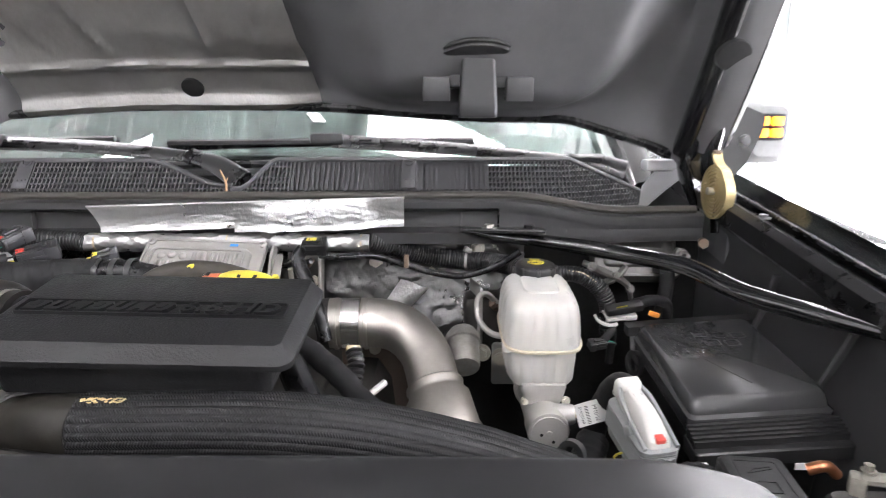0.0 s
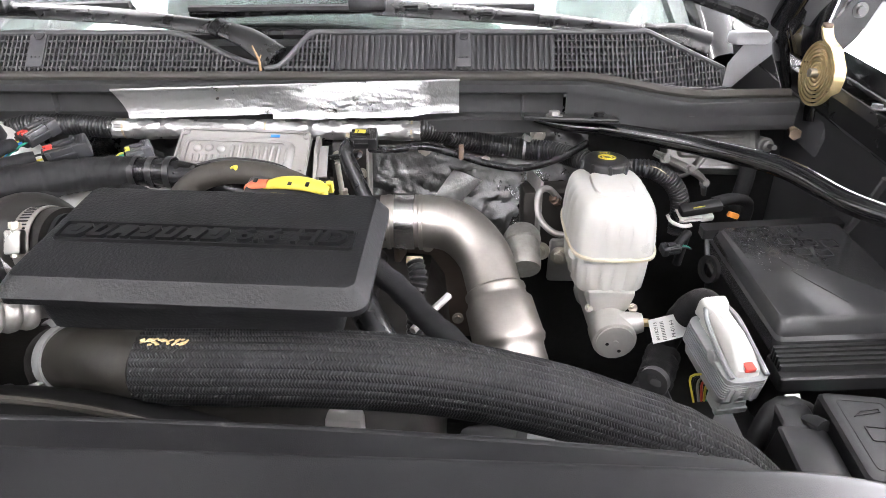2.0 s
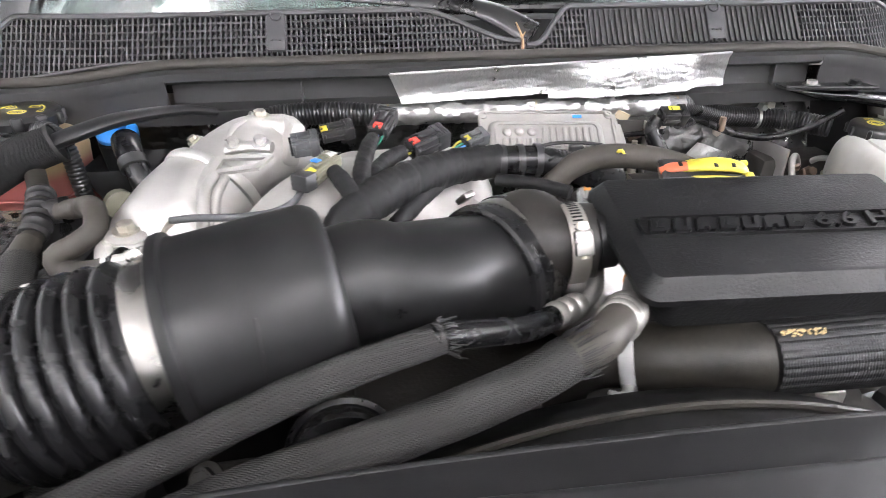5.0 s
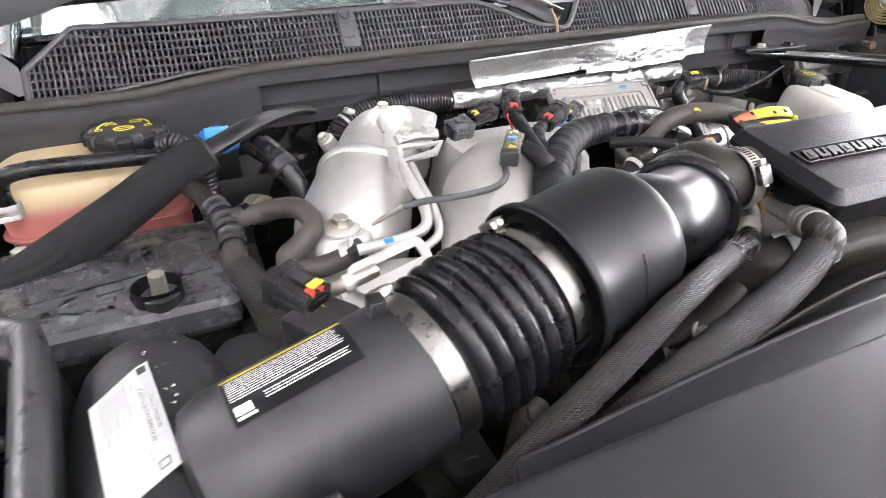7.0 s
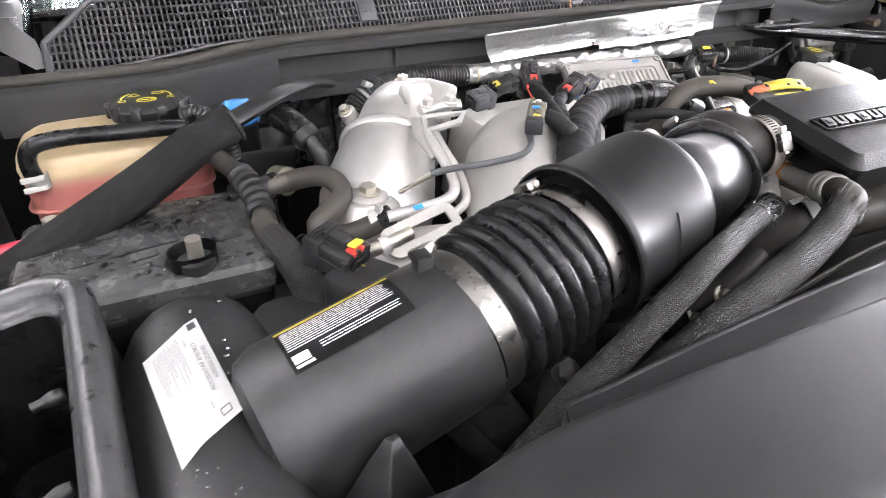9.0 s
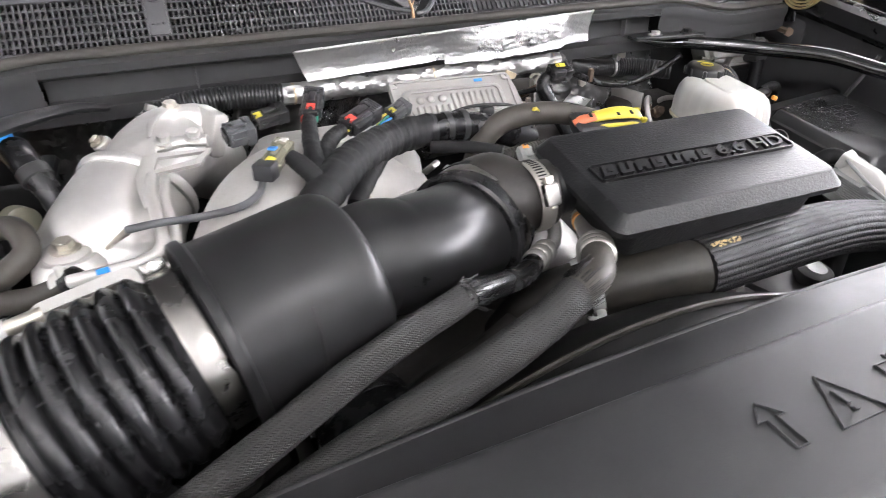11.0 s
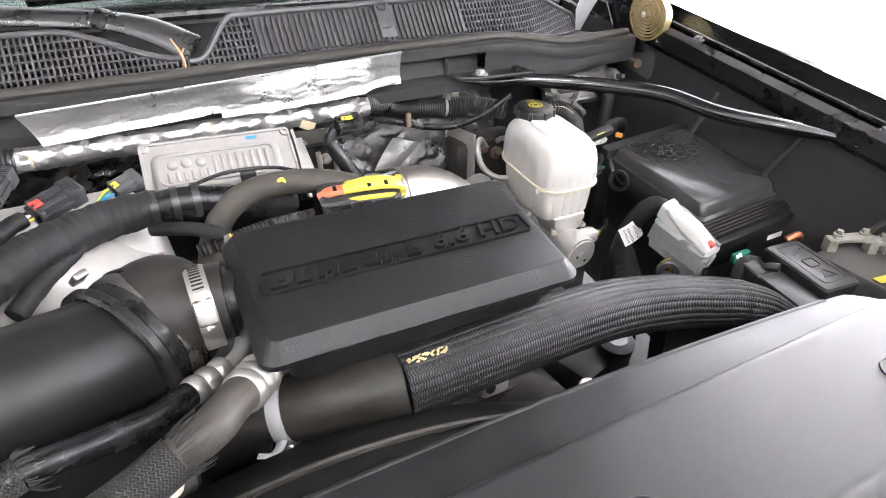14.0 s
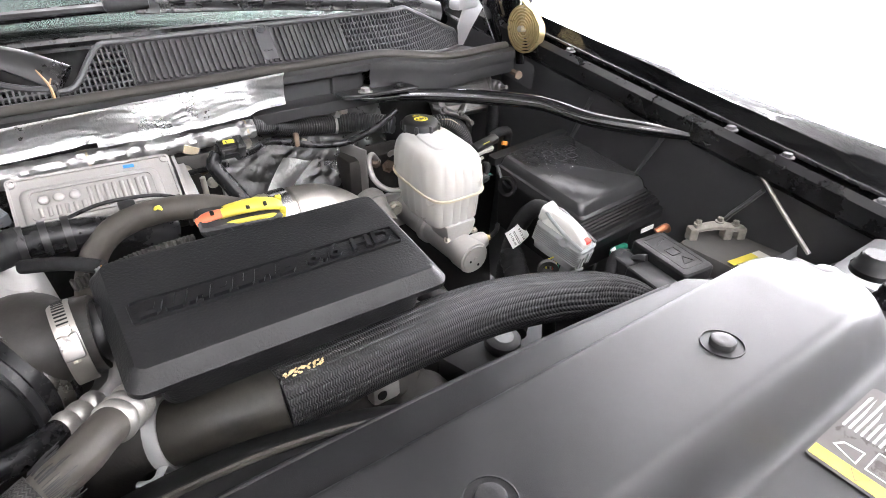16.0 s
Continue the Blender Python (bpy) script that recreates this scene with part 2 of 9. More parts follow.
M_WHITE = material("white_paper", (0.82, 0.82, 0.81), 0.5, bump=0.03, stain_amount=0.08, stain_colour=(0.7, 0.7, 0.68), dust=0.06)
M_INK = material("dark_ink", (0.05, 0.05, 0.055), 0.5, bump=0, stain_amount=0.1)
M_GREYINK = material("grey_ink", (0.35, 0.35, 0.36), 0.5, bump=0, stain_amount=0.1)
M_WHITECON = material("off_white_connector", (0.48, 0.475, 0.455), 0.42, stain=40, stain_amount=0.3, stain_colour=(0.5, 0.48, 0.42))
M_CORNER = material("pale_grey_primer", (0.33, 0.33, 0.335), 0.4, stain=12, stain_amount=0.4, stain_colour=(0.24, 0.24, 0.24))
M_GREYCON = material("grey_connector", (0.2, 0.207, 0.207), 0.42, stain=40, stain_amount=0.3)
M_SLATE = material("slate_connector", (0.06, 0.062, 0.066), 0.42, stain=40, stain_amount=0.3)
M_PLUG = material("dark_plug_plastic", (0.022, 0.022, 0.024), 0.4, stain=40, stain_amount=0.3)
M_OLIVE = material("olive_connector", (0.13, 0.125, 0.09), 0.45, stain=40, stain_amount=0.3)
M_BRASS = material("yellow_zinc_spring", (0.62, 0.5, 0.26), 0.36, 0.75, stain=40, stain_amount=0.35, stain_colour=(0.45, 0.36, 0.2))
M_RUST = material("rusty_steel", (0.12, 0.075, 0.05), 0.7, 0.4, grain=300, bump=0.5, stain=40, stain_amount=0.8, stain_colour=(0.2, 0.165, 0.13))
M_CONDUIT = material("split_conduit", (0.008, 0.008, 0.0085), 0.34, stain=30, stain_amount=0.35)
M_BRAID = braided("woven_sleeve", (0.002, 0.002, 0.0023), (0.021, 0.021, 0.022), 26, 430, 0.5, depth=0.0006, chevron=1.5, spec=0.28)
M_MESH = braided("grey_mesh_sleeve", (0.004, 0.004, 0.004), (0.05, 0.0485, 0.046), 18, 430, 0.5, depth=0.0009, chevron=1.6)
M_MESHWIDE = braided("wide_grey_mesh_sleeve", (0.005, 0.005, 0.0048), (0.042, 0.041, 0.0385), 24, 420, 0.52, depth=0.0007, chevron=1.6)
M_SLEEVE = braided("black_cloth_sleeve", (0.003, 0.003, 0.0033), (0.021, 0.021, 0.0215), 52, 330, 0.66, depth=0.0006)
M_TINT = material("tinted_cab_glass", (0.006, 0.007, 0.007), 0.06, bump=0, stain_amount=0.1, dust=0.02, rough_spread=0.02)
M_GLASS = glass("tinted_glass", (0.8, 0.92, 0.88))
M_LETTER = material("gloss_black_lettering", (0.005, 0.005, 0.0055), 0.38, grain=900, bump=0.15, stain=30, stain_amount=0.2, dust=0.05, spec=0.3)
M_HEATSHIELD = material("brown_heat_stained_steel", (0.17, 0.135, 0.115), 0.5, 0.7, grain=200, bump=0.3, stain=18, stain_amount=0.6, stain_colour=(0.26, 0.21, 0.18))
M_SHOPWALL = material("white_painted_steel", (0.8, 0.81, 0.81), 0.5, stain=1.5, stain_amount=0.15, stain_colour=(0.7, 0.71, 0.71), grain=40, bump=0.05, dust=0.06)
M_CEILING = material("white_ceiling", (0.82, 0.82, 0.81), 0.7, stain=1.5, stain_amount=0.12, stain_colour=(0.72, 0.72, 0.71), dust=0.06)
M_FLOOR = material("sealed_concrete", (0.42, 0.41, 0.4), 0.35, stain=2.5, stain_amount=0.5, stain_colour=(0.3, 0.29, 0.28), grain=60, bump=0.1)
M_TUBE = glowing("lamp_diffuser", (1.0, 0.965, 1.0), TUBE_STRENGTH)
M_DAYLIGHT = glowing("daylight_outside", (0.98, 0.96, 1.02), DOOR_STRENGTH)
M_AMBER = glowing("amber_lamp", (1.0, 0.36, 0.02), 2.6)
M_WATER = glass("water_drop", (1, 1, 1))
M_BACKWALL = material("grey_ribbed_steel", (0.24, 0.265, 0.26), 0.45, stain=1.5, stain_amount=0.3, stain_colour=(0.3, 0.33, 0.32), grain=40, bump=0.05)


# ---- mesh helpers ----
def thing(name, loc, label, category, group=""):
    e = new(name)
    e.empty_display_size = 0.02
    e.location = loc
    return tagged(e, label, category, group)


def part(name, bm, mat, parent=None, label="", sharp=38.0, flat=False, loose=False):
    """Links a bmesh as one mesh object under a thing or under a part; its points are in world metres."""
    bmesh.ops.recalc_face_normals(bm, faces=bm.faces)
    for f in bm.faces:
        f.smooth = not flat
    for e in bm.edges:
        if len(e.link_faces) == 2 and e.calc_face_angle(0) > radians(sharp):
            e.smooth = False
    me = bpy.data.meshes.new(name)
    bm.to_mesh(me)
    bm.free()
    for m in (mat if isinstance(mat, (list, tuple)) else (mat,)):
        me.materials.append(m)
    ob = new(name, me)
    if parent is not None:
        ob.parent = parent
        if parent.type == "EMPTY":
            ob.matrix_parent_inverse = Matrix.Translation(-Vector(parent.location))
    if label:
        ob["label"] = label
    return ob


def spline(pts, step=0.006):
    """Even steps along a smooth curve through the points."""
    P = [Vector(p) for p in pts]
    if len(P) == 2:
        raw = [P[0].lerp(P[1], k / 40) for k in range(41)]
    else:
        Q = [P[0] * 2 - P[1], *P, P[-1] * 2 - P[-2]]
        raw = []
        for a, b, c, d in zip(Q, Q[1:], Q[2:], Q[3:]):
            for k in range(24):
                t = k / 24
                raw.append(0.5 * ((2 * b) + (c - a) * t + (2 * a - 5 * b + 4 * c - d) * t * t + (3 * b - a - 3 * c + d) * t ** 3))
        raw.append(P[-1])
    L = [0.0]
    for a, b in zip(raw, raw[1:]):
        L.append(L[-1] + (b - a).length)
    n = max(2, round(L[-1] / step))
    out, j = [], 0
    for k in range(n + 1):
        s = L[-1] * k / n
        while j < len(L) - 2 and L[j + 1] < s:
            j += 1
        f = (s - L[j]) / max(1e-9, L[j + 1] - L[j])
        out.append(raw[j].lerp(raw[j + 1], f))
    return out, L[-1]


def tube(pts, r, sides=16, step=0.006, shape=None, caps=True, squash=1.0, bm=None, up=None, wall=0.0):
    """A tube along a curve. r: a radius, or radii spread evenly along it. shape(s, angle): factor on the radius."""
    bm = bm or bmesh.new()
    uv = bm.loops.layers.uv.verify()
    path, total = spline(pts, step)
    radii = r if isinstance(r, (list, tuple)) else [r, r]
    t0 = (path[1] - path[0]).normalized()
    ref = Vector(up) if up else (Vector((0, 0, 1)) if abs(t0.z) < 0.9 else Vector((0, 1, 0)))
    nrm = (ref - t0 * ref.dot(t0)).normalized()
    rings = []
    for k, p in enumerate(path):
        tg = (path[min(k + 1, len(path) - 1)] - path[max(k - 1, 0)]).normalized()
        nrm = (nrm - tg * nrm.dot(tg)).normalized()
        bi = tg.cross(nrm)
        f = k / (len(path) - 1)
        x = f * (len(radii) - 1)
        i = min(int(x), len(radii) - 2)
        rad = radii[i] + (radii[i + 1] - radii[i]) * (x - i)
        s = f * total
        ring = []
        for j in range(sides):
            a = 2 * math.pi * j / sides
            q = rad * (shape(s, a) if shape else 1.0)
            ring.append(bm.verts.new(p + nrm * (q * math.cos(a) * squash) + bi * (q * math.sin(a))))
        rings.append((ring, s))
    for (ra, sa), (rb, sb) in zip(rings, rings[1:]):
        for j in range(sides):
            f = bm.faces.new((ra[j], ra[(j + 1) % sides], rb[(j + 1) % sides], rb[j]))
            for lp, c in zip(f.loops, ((j / sides, sa), ((j + 1) / sides, sa), ((j + 1) / sides, sb), (j / sides, sb))):
                lp[uv].uv = c
    if caps:
        bm.faces.new(rings[0][0][::-1])
        bm.faces.new(rings[-1][0])
    return bm


def lathe(base, axis, profile, sides=32, bm=None, caps=True):
    """Turned shape: profile rows of (distance along the axis, radius)."""
    bm = bm or bmesh.new()
    base, ax = Vector(base), Vector(axis).normalized()
    ref = Vector((0, 0, 1)) if abs(ax.z) < 0.9 else Vector((1, 0, 0))
    n = (ref - ax * ref.dot(ax)).normalized()
    b = ax.cross(n)
    rings = []
    for s, r in profile:
        rings.append([bm.verts.new(base + ax * s + (n * math.cos(2 * math.pi * j / sides) + b * math.sin(2 * math.pi * j / sides)) * max(r, 1e-5)) for j in range(sides)])
    for ra, rb in zip(rings, rings[1:]):
        for j in range(sides):
            bm.faces.new((ra[j], ra[(j + 1) % sides], rb[(j + 1) % sides], rb[j]))
    if caps:
        bm.faces.new(rings[0][::-1])
        bm.faces.new(rings[-1])
    return bm


def merge(bm, other):
    me = bpy.data.meshes.new("tmp")
    other.to_mesh(me)
    other.free()
    bm.from_mesh(me)
    bpy.data.meshes.remove(me)
    return bm


def rbox(centre, size, bevel=0.003, rot=(0, 0, 0), bm=None, segments=2, taper=(1.0, 1.0)):
    """A box with rounded edges. taper: the top's width and depth as a share of the bottom's."""
    b = bmesh.new()
    bmesh.ops.create_cube(b, size=1.0)
    for v in b.verts:
        if v.co.z > 0:
            v.co.x *= taper[0]
            v.co.y *= taper[1]
        v.co = Vector((v.co.x * size[0], v.co.y * size[1], v.co.z * size[2]))
    if bevel:
        bmesh.ops.bevel(b, geom=b.edges[:], offset=min(bevel, 0.45 * min(size)), segments=segments, affect="EDGES", profile=0.5)
    b.transform(pose(*centre, *rot))
    return merge(bm, b) if bm else b


def rounded(hx, hy, rad, n=6):
    """Outline of a rounded rectangle about the origin."""
    out = []
    rad = min(rad, hx * 0.999, hy * 0.999)
    for cx, cy, a0 in ((hx - rad, hy - rad, 0), (-hx + rad, hy - rad, 90), (-hx + rad, -hy + rad, 180), (hx - rad, -hy + rad, 270)):
        for k in range(n + 1):
            a = radians(a0 + 90 * k / n)
            out.append((cx + rad * math.cos(a), cy + rad * math.sin(a)))
    return out


def loft(rings, bm=None, caps=(True, True)):
    bm = bm or bmesh.new()
    vs = [[bm.verts.new(p) for p in r] for r in rings]
    n = len(vs[0])
    for a, b in zip(vs, vs[1:]):
        for j in range(n):
            bm.faces.new((a[j], a[(j + 1) % n], b[(j + 1) % n], b[j]))
    if caps[0]:
        bm.faces.new(vs[0][::-1])
    if caps[1]:
        bm.faces.new(vs[-1])
    return bm


def prism(outline, m, h, bm=None):
    """A flat outline (counter-clockwise) raised by h in the frame m."""
    return loft([[m @ Vector((x, y, 0)) for x, y in outline], [m @ Vector((x, y, h)) for x, y in outline]], bm)


def ring_band(outline, width, m, h, bm=None):
    """A raised line that follows a closed outline."""
    bm = bm or bmesh.new()
    n = len(outline)
    P = [Vector((x, y)) for x, y in outline]
    inner = []
    for k in range(n):
        d = ((P[(k + 1) % n] - P[k]).normalized() + (P[k] - P[k - 1]).normalized()).normalized()
        inner.append(P[k] + Vector((-d.y, d.x)) * width)
    lo = [[bm.verts.new(m @ Vector((p.x, p.y, 0))) for p in Q] for Q in (P, inner)]
    hi = [[bm.verts.new(m @ Vector((p.x, p.y, h))) for p in Q] for Q in (P, inner)]
    for k in range(n):
        j = (k + 1) % n
        bm.faces.new((hi[0][k], hi[0][j], hi[1][j], hi[1][k]))
        bm.faces.new((lo[0][k], lo[0][j], hi[0][j], hi[0][k]))
        bm.faces.new((lo[1][j], lo[1][k], hi[1][k], hi[1][j]))
        bm.faces.new((lo[0][j], lo[0][k], lo[1][k], lo[1][j]))
    return bm


def writing(text, size, m, mat, parent, name="lettering", depth=0.0002, align="CENTER", shear=0.0, wide=1.0, bold=0.0):
    """Words in the built-in font, as a mesh in the frame m."""
    c = bpy.data.curves.new("words", "FONT")
    c.body, c.size, c.extrude, c.align_x, c.align_y, c.shear, c.resolution_u, c.offset = text, size, depth, align, "CENTER", shear, 3, bold
    tmp = bpy.data.objects.new("words", c)
    scene.collection.objects.link(tmp)
    bpy.context.view_layer.update()
    me = tmp.to_mesh()
    bm = bmesh.new()
    bm.from_mesh(me)
    tmp.to_mesh_clear()
    bpy.data.objects.remove(tmp)
    bpy.data.curves.remove(c)
    bm.transform(m @ Matrix.Diagonal((wide, 1, 1, 1)))
    return part(name, bm, mat, parent)


def frame_of(origin, xdir, normal):
    """A frame with x along xdir and z along normal."""
    z = Vector(normal).normalized()
    x = Vector(xdir)
    x = (x - z * x.dot(z)).normalized()
    y = z.cross(x)
    return Matrix.Translation(origin) @ Matrix((x, y, z)).transposed().to_4x4()


def hexbolt(base, axis, r, h, parent, name="bolt", mat=None, washer=True):
    bm = lathe(base, axis, [(0, r), (h, r), (h, r * 0.8), (h * 1.05, r * 0.75)], 6)
    if washer:
        lathe(base, axis, [(-0.0005, r * 1.5), (h * 0.22, r * 1.5), (h * 0.25, r * 1.1)], 20, bm)
    return part(name, bm, mat or M_ZINC, parent, sharp=25)


def ribbed(pitch, depth, sharpness=1.0):
    def f(s, a):
        return 1.0 + depth * (abs(math.sin(math.pi * s / pitch)) ** sharpness - 0.5)
    return f


def connector(name, at, xdir, normal, size, mat, label, group="", lock=None, wires=(), lock_mat=None):
    """A wire plug: shell, collar, ribs, lock tab and its wires."""
    m = frame_of(at, xdir, normal)
    t = thing(name, at, label, "connector", group)
    L, W, H = size
    def piece(kind, c, sz, bevel):
        q = rbox(c, sz, bevel)
        q.transform(m)
        return part(kind, q, mat, t)
    piece("shell", (0, 0, 0), (L * 0.62, W, H), 0.002)
    piece("collar", (L * 0.36, 0, 0), (L * 0.3, W * 1.12, H * 1.12), 0.002)
    for k in (-1, 0, 1):
        piece("rib", (-L * 0.05, k * W * 0.3, H * 0.5), (L * 0.5, W * 0.1, H * 0.14), 0.0008)
    for k in (-1, 1):
        piece("side_rail", (L * 0.02, k * W * 0.53, 0), (L * 0.5, W * 0.07, H * 0.22), 0.0006)
        piece("guard", (-L * 0.26, k * W * 0.5, H * 0.1), (L * 0.08, W * 0.16, H * 0.6), 0.0008)
    for k in range(4):
        piece("grip", (L * (0.27 + 0.06 * k), 0, H * 0.565), (L * 0.02, W * 0.9, H * 0.06), 0.0003)
    bm = rbox((-L * 0.33, 0, -H * 0.04), (L * 0.1, W * 0.8, H * 0.74), 0.0012)
    bm.transform(m)
    part("wire_seal", bm, M_RUBBER, t)
    bm = rbox((L * 0.1, 0, H * 0.62), (L * 0.42, W * 0.34, H * 0.22), 0.001)
    rbox((L * 0.26, 0, H * 0.74), (L * 0.08, W * 0.5, H * 0.16), 0.001, bm=bm)
    bm.transform(m)
    part("latch", bm, mat, t)
    if lock:
        bm = rbox((-L * 0.2, 0, H * 0.53), (L * 0.12, W * 0.46, H * 0.14), 0.001)
        rbox((-L * 0.28, W * 0.17, H * 0.5), (L * 0.07, W * 0.12, H * 0.2), 0.0008, bm=bm)
        rbox((-L * 0.28, -W * 0.17, H * 0.5), (L * 0.07, W * 0.12, H * 0.2), 0.0008, bm=bm)
        bm.transform(m)
        part("lock_tab", bm, lock, t, "bright lock tab")
    for k, c in enumerate(wires):
        y = (k - (len(wires) - 1) / 2) * W * 0.22
        bm = tube([(-L * 0.3, y, 0), (-L * 0.5, y * 1.2, 0.001), (-L * 0.72, y * 0.7, -0.002), (-L * 0.9, y * 0.3, -0.006)], 0.0014, 6, 0.004)
        bm.transform(m)
        part("wire", bm, c, t)
    return t


# ---- the shop ----
def smooth(a, b, x):
    t = min(1.0, max(0.0, (x - a) / (b - a)))
    return t * t * (3 - 2 * t)


def slab(name, lo, hi, mat, label, bevel=0.0):
    bm = rbox([(a + b) / 2 for a, b in zip(lo, hi)], [b - a for a, b in zip(lo, hi)], bevel)
    return tagged(part(name, bm, mat), label, name.split("_")[0], kind="structure")


XC = -0.378  # the truck's middle
slab("floor", (-5.2, -5.2, -0.1), (4.6, 8.2, 0.0), M_FLOOR, "sealed grey concrete shop floor")
bm = rbox((-0.3, 1.5, 3.76), (9.8, 13.4, 0.08), 0.0)
for k in range(36):
    rbox((-5.05 + k * 0.272, 1.5, 3.713), (0.05, 13.3, 0.03), 0.008, bm=bm, segments=1, taper=(1.5, 1.0))
    rbox((-4.914 + k * 0.272, 1.5, 3.7175), (0.014, 13.3, 0.012), 0.0, bm=bm)
tagged(part("ceiling", bm, M_CEILING), "white ribbed steel shop ceiling", "ceiling", kind="structure")
slab("wall_east_front", (4.4, -5.2, 0), (4.6, -1.6, 3.7), M_SHOPWALL, "plain white painted shop wall")
slab("wall_east_lintel", (4.4, -1.6, 2.4), (4.6, 8.0, 3.7), M_SHOPWALL, "plain white wall above the open shop door")
slab("backdrop", (5.6, -3.2, -1.2), (5.7, 14.0, 4.6), M_DAYLIGHT, "bright daylight outside the open shop door")
slab("wall_west", (-5.2, -5.2, 0), (-5.0, 8.2, 3.7), M_SHOPWALL, "plain white painted shop wall")
slab("wall_south", (-5.0, -5.2, 0), (4.4, -5.0, 3.7), M_SHOPWALL, "plain white painted shop wall")
wall_north = slab("wall_north", (-5.0, 8.0, 0), (4.6, 8.2, 3.7), M_BACKWALL, "grey ribbed steel wall panels")
bm = bmesh.new()
for k in range(36):
    rbox((-4.9 + k * 0.26, 7.985, 1.85), (0.022, 0.03, 3.7), 0.004, bm=bm, segments=1)
part("rib", bm, material("pale_rib", (0.82, 0.84, 0.83), 0.4), wall_north)
for x in (-3.4, -1.9, 0.5, 2.4):
    part("post", rbox((x, 7.93, 1.85), (0.16, 0.1, 3.7), 0.01), M_CEILING, wall_north)

for j, y in enumerate((-3.6, -1.9, 1.9, 4.4, 6.6)):
    for i, x in enumerate((-2.6, 0.4, 3.4)):
        lamp = thing("ceiling_light", (x, y, 3.7), "white ceiling light with a glowing diffuser", "light", "ceiling lights")
        bm = loft([[(x + a, y + b, z) for a, b in rounded(0.65 * s, 0.17 * s, 0.02)] for z, s in ((3.7, 1.0), (3.62, 1.0), (3.615, 0.97))])
        part("housing", bm, M_CEILING, lamp)
        part("diffuser", rbox((x, y, 3.605), (1.2, 0.28, 0.02), 0.006), M_TUBE, lamp)


# ---- body of the truck round the bay ----
def rail_z(y):
    return 1.214 + 0.152 * (y - 0.294)


def crest_z(y):
    return 1.241 + 0.093 * (y - 0.344)


def fender(side, label):
    """The fender's top, its flange with bolts and the inner wall of the bay."""
    s = 1 if side > 0 else -1

    def X(x):
        return XC + s * (x - XC)
    f = thing("fender", (X(0.55), 0.6, 0.7), label, "fender", "front fenders")
    ys = [-0.35 + 0.05 * k for k in range(37)]
    rows = []
    for y in ys:
        zr, zc = rail_z(y), crest_z(y)
        drop = 0.25 * smooth(0.1, -0.4, y) ** 2
        flare = 0.03 * smooth(0.2, 0.8, y)
        rows.append([(X(x), y, z - drop) for x, z in ((0.497, zr - 0.035), (0.50, zr - 0.02), (0.512, zr + 0.005), (0.53, zc - 0.004), (0.55, zc), (0.58, zc - 0.008), (0.615 + flare, zc - 0.04), (0.64 + flare, zc - 0.12), (0.655 + flare, zc - 0.3), (0.65 + flare, zc - 0.62))])
    bm = bmesh.new()
    g = [[bm.verts.new(p) for p in r] for r in rows]
    for a, b in zip(g, g[1:]):
        for k in range(len(a) - 1):
            bm.faces.new((a[k], a[k + 1], b[k + 1], b[k]))
    sk = bmesh.ops.solidify(bm, geom=bm.faces[:], thickness=0.004)
    part("outer_panel", bm, M_BODYBLACK, f, "gloss black painted panel")
    bm = bmesh.new()
    prof = [(0.505, -0.03), (0.495, -0.034), (0.47, -0.02), (0.452, -0.012), (0.44, -0.02), (0.437, -0.045), (0.455, -0.06), (0.462, -0.09), (0.45, -0.16), (0.458, -0.3), (0.44, -0.5), (0.45, -0.62)]
    for nm, pr, mt, lb in (("rail", prof[:7], M_RAIL, "satin black painted rail"), ("inner_wall", prof[6:], M_INNERBLACK, "dusty black inner wall, its grey raised for lens veil")):
        bm = bmesh.new()
        g = [[bm.verts.new((X(x), y, rail_z(y) + dz)) for x, dz in pr] for y in ys]
        for a, b in zip(g, g[1:]):
            for k in range(len(a) - 1):
                bm.faces.new((a[k], a[k + 1], b[k + 1], b[k]))
        bmesh.ops.solidify(bm, geom=bm.faces[:], thickness=0.004)
        part(nm, bm, mt, f, lb)
    bm = bmesh.new()
    for a in (0.0, 1.0):
        tube([(X(0.508 - 0.012 * a), y, rail_z(y) - 0.024 + 0.004 * a) for y in (-0.2, 0.1, 0.4, 0.7, 1.0, 1.3)], 0.004, 8, 0.03, bm=bm)
    part("weather_seal", bm, M_RUBBER, f)
    for y in (0.30, 0.43, 0.52, 0.86):
        hexbolt((X(0.468), y, rail_z(y) - 0.017), (0, 0, 1), 0.007, 0.006, f, mat=M_INNERBLACK)
    for k, y in enumerate((0.28, 0.44, 0.62, 0.78)):
        part("stiffening_rib", tube([(X(0.452), y, rail_z(y) - 0.07), (X(0.45), y + 0.06, 1.06), (X(0.452), y + 0.1, 0.85)], 0.006, 8, 0.03, squash=0.6), M_INNERBLACK, f)
    return f


fender(1, "gloss black front fender with a bolted inner rail")
fender(-1, "gloss black front fender with a bolted inner rail")


def lip_z(x):
    return 1.300 - 0.027 * smooth(0.10, 0.30, x) - 0.018 * smooth(-0.80, -1.0, x)


def lip_y(x):
    return 0.944 + 0.018 * (x + 0.1) + 0.02 * smooth(0.2, 0.42, x)


def grille_at(x, v, lift=0.0):
    """A place on the sloping cowl grille, v metres up its slope."""
    y = 0.976 + 0.022 * (x + 0.1) + 0.10 * smooth(0.16, 0.40, x) + 0.03 * smooth(-0.9, -1.12, x)
    return Vector((x, y + v * 0.62 - lift * 0.78, 1.309 + v * 0.78 + lift * 0.62))


def grille_foot(x):
    return -0.004 - 0.040 * smooth(0.10, 0.34, x) - 0.026 * smooth(-0.86, -1.07, x)


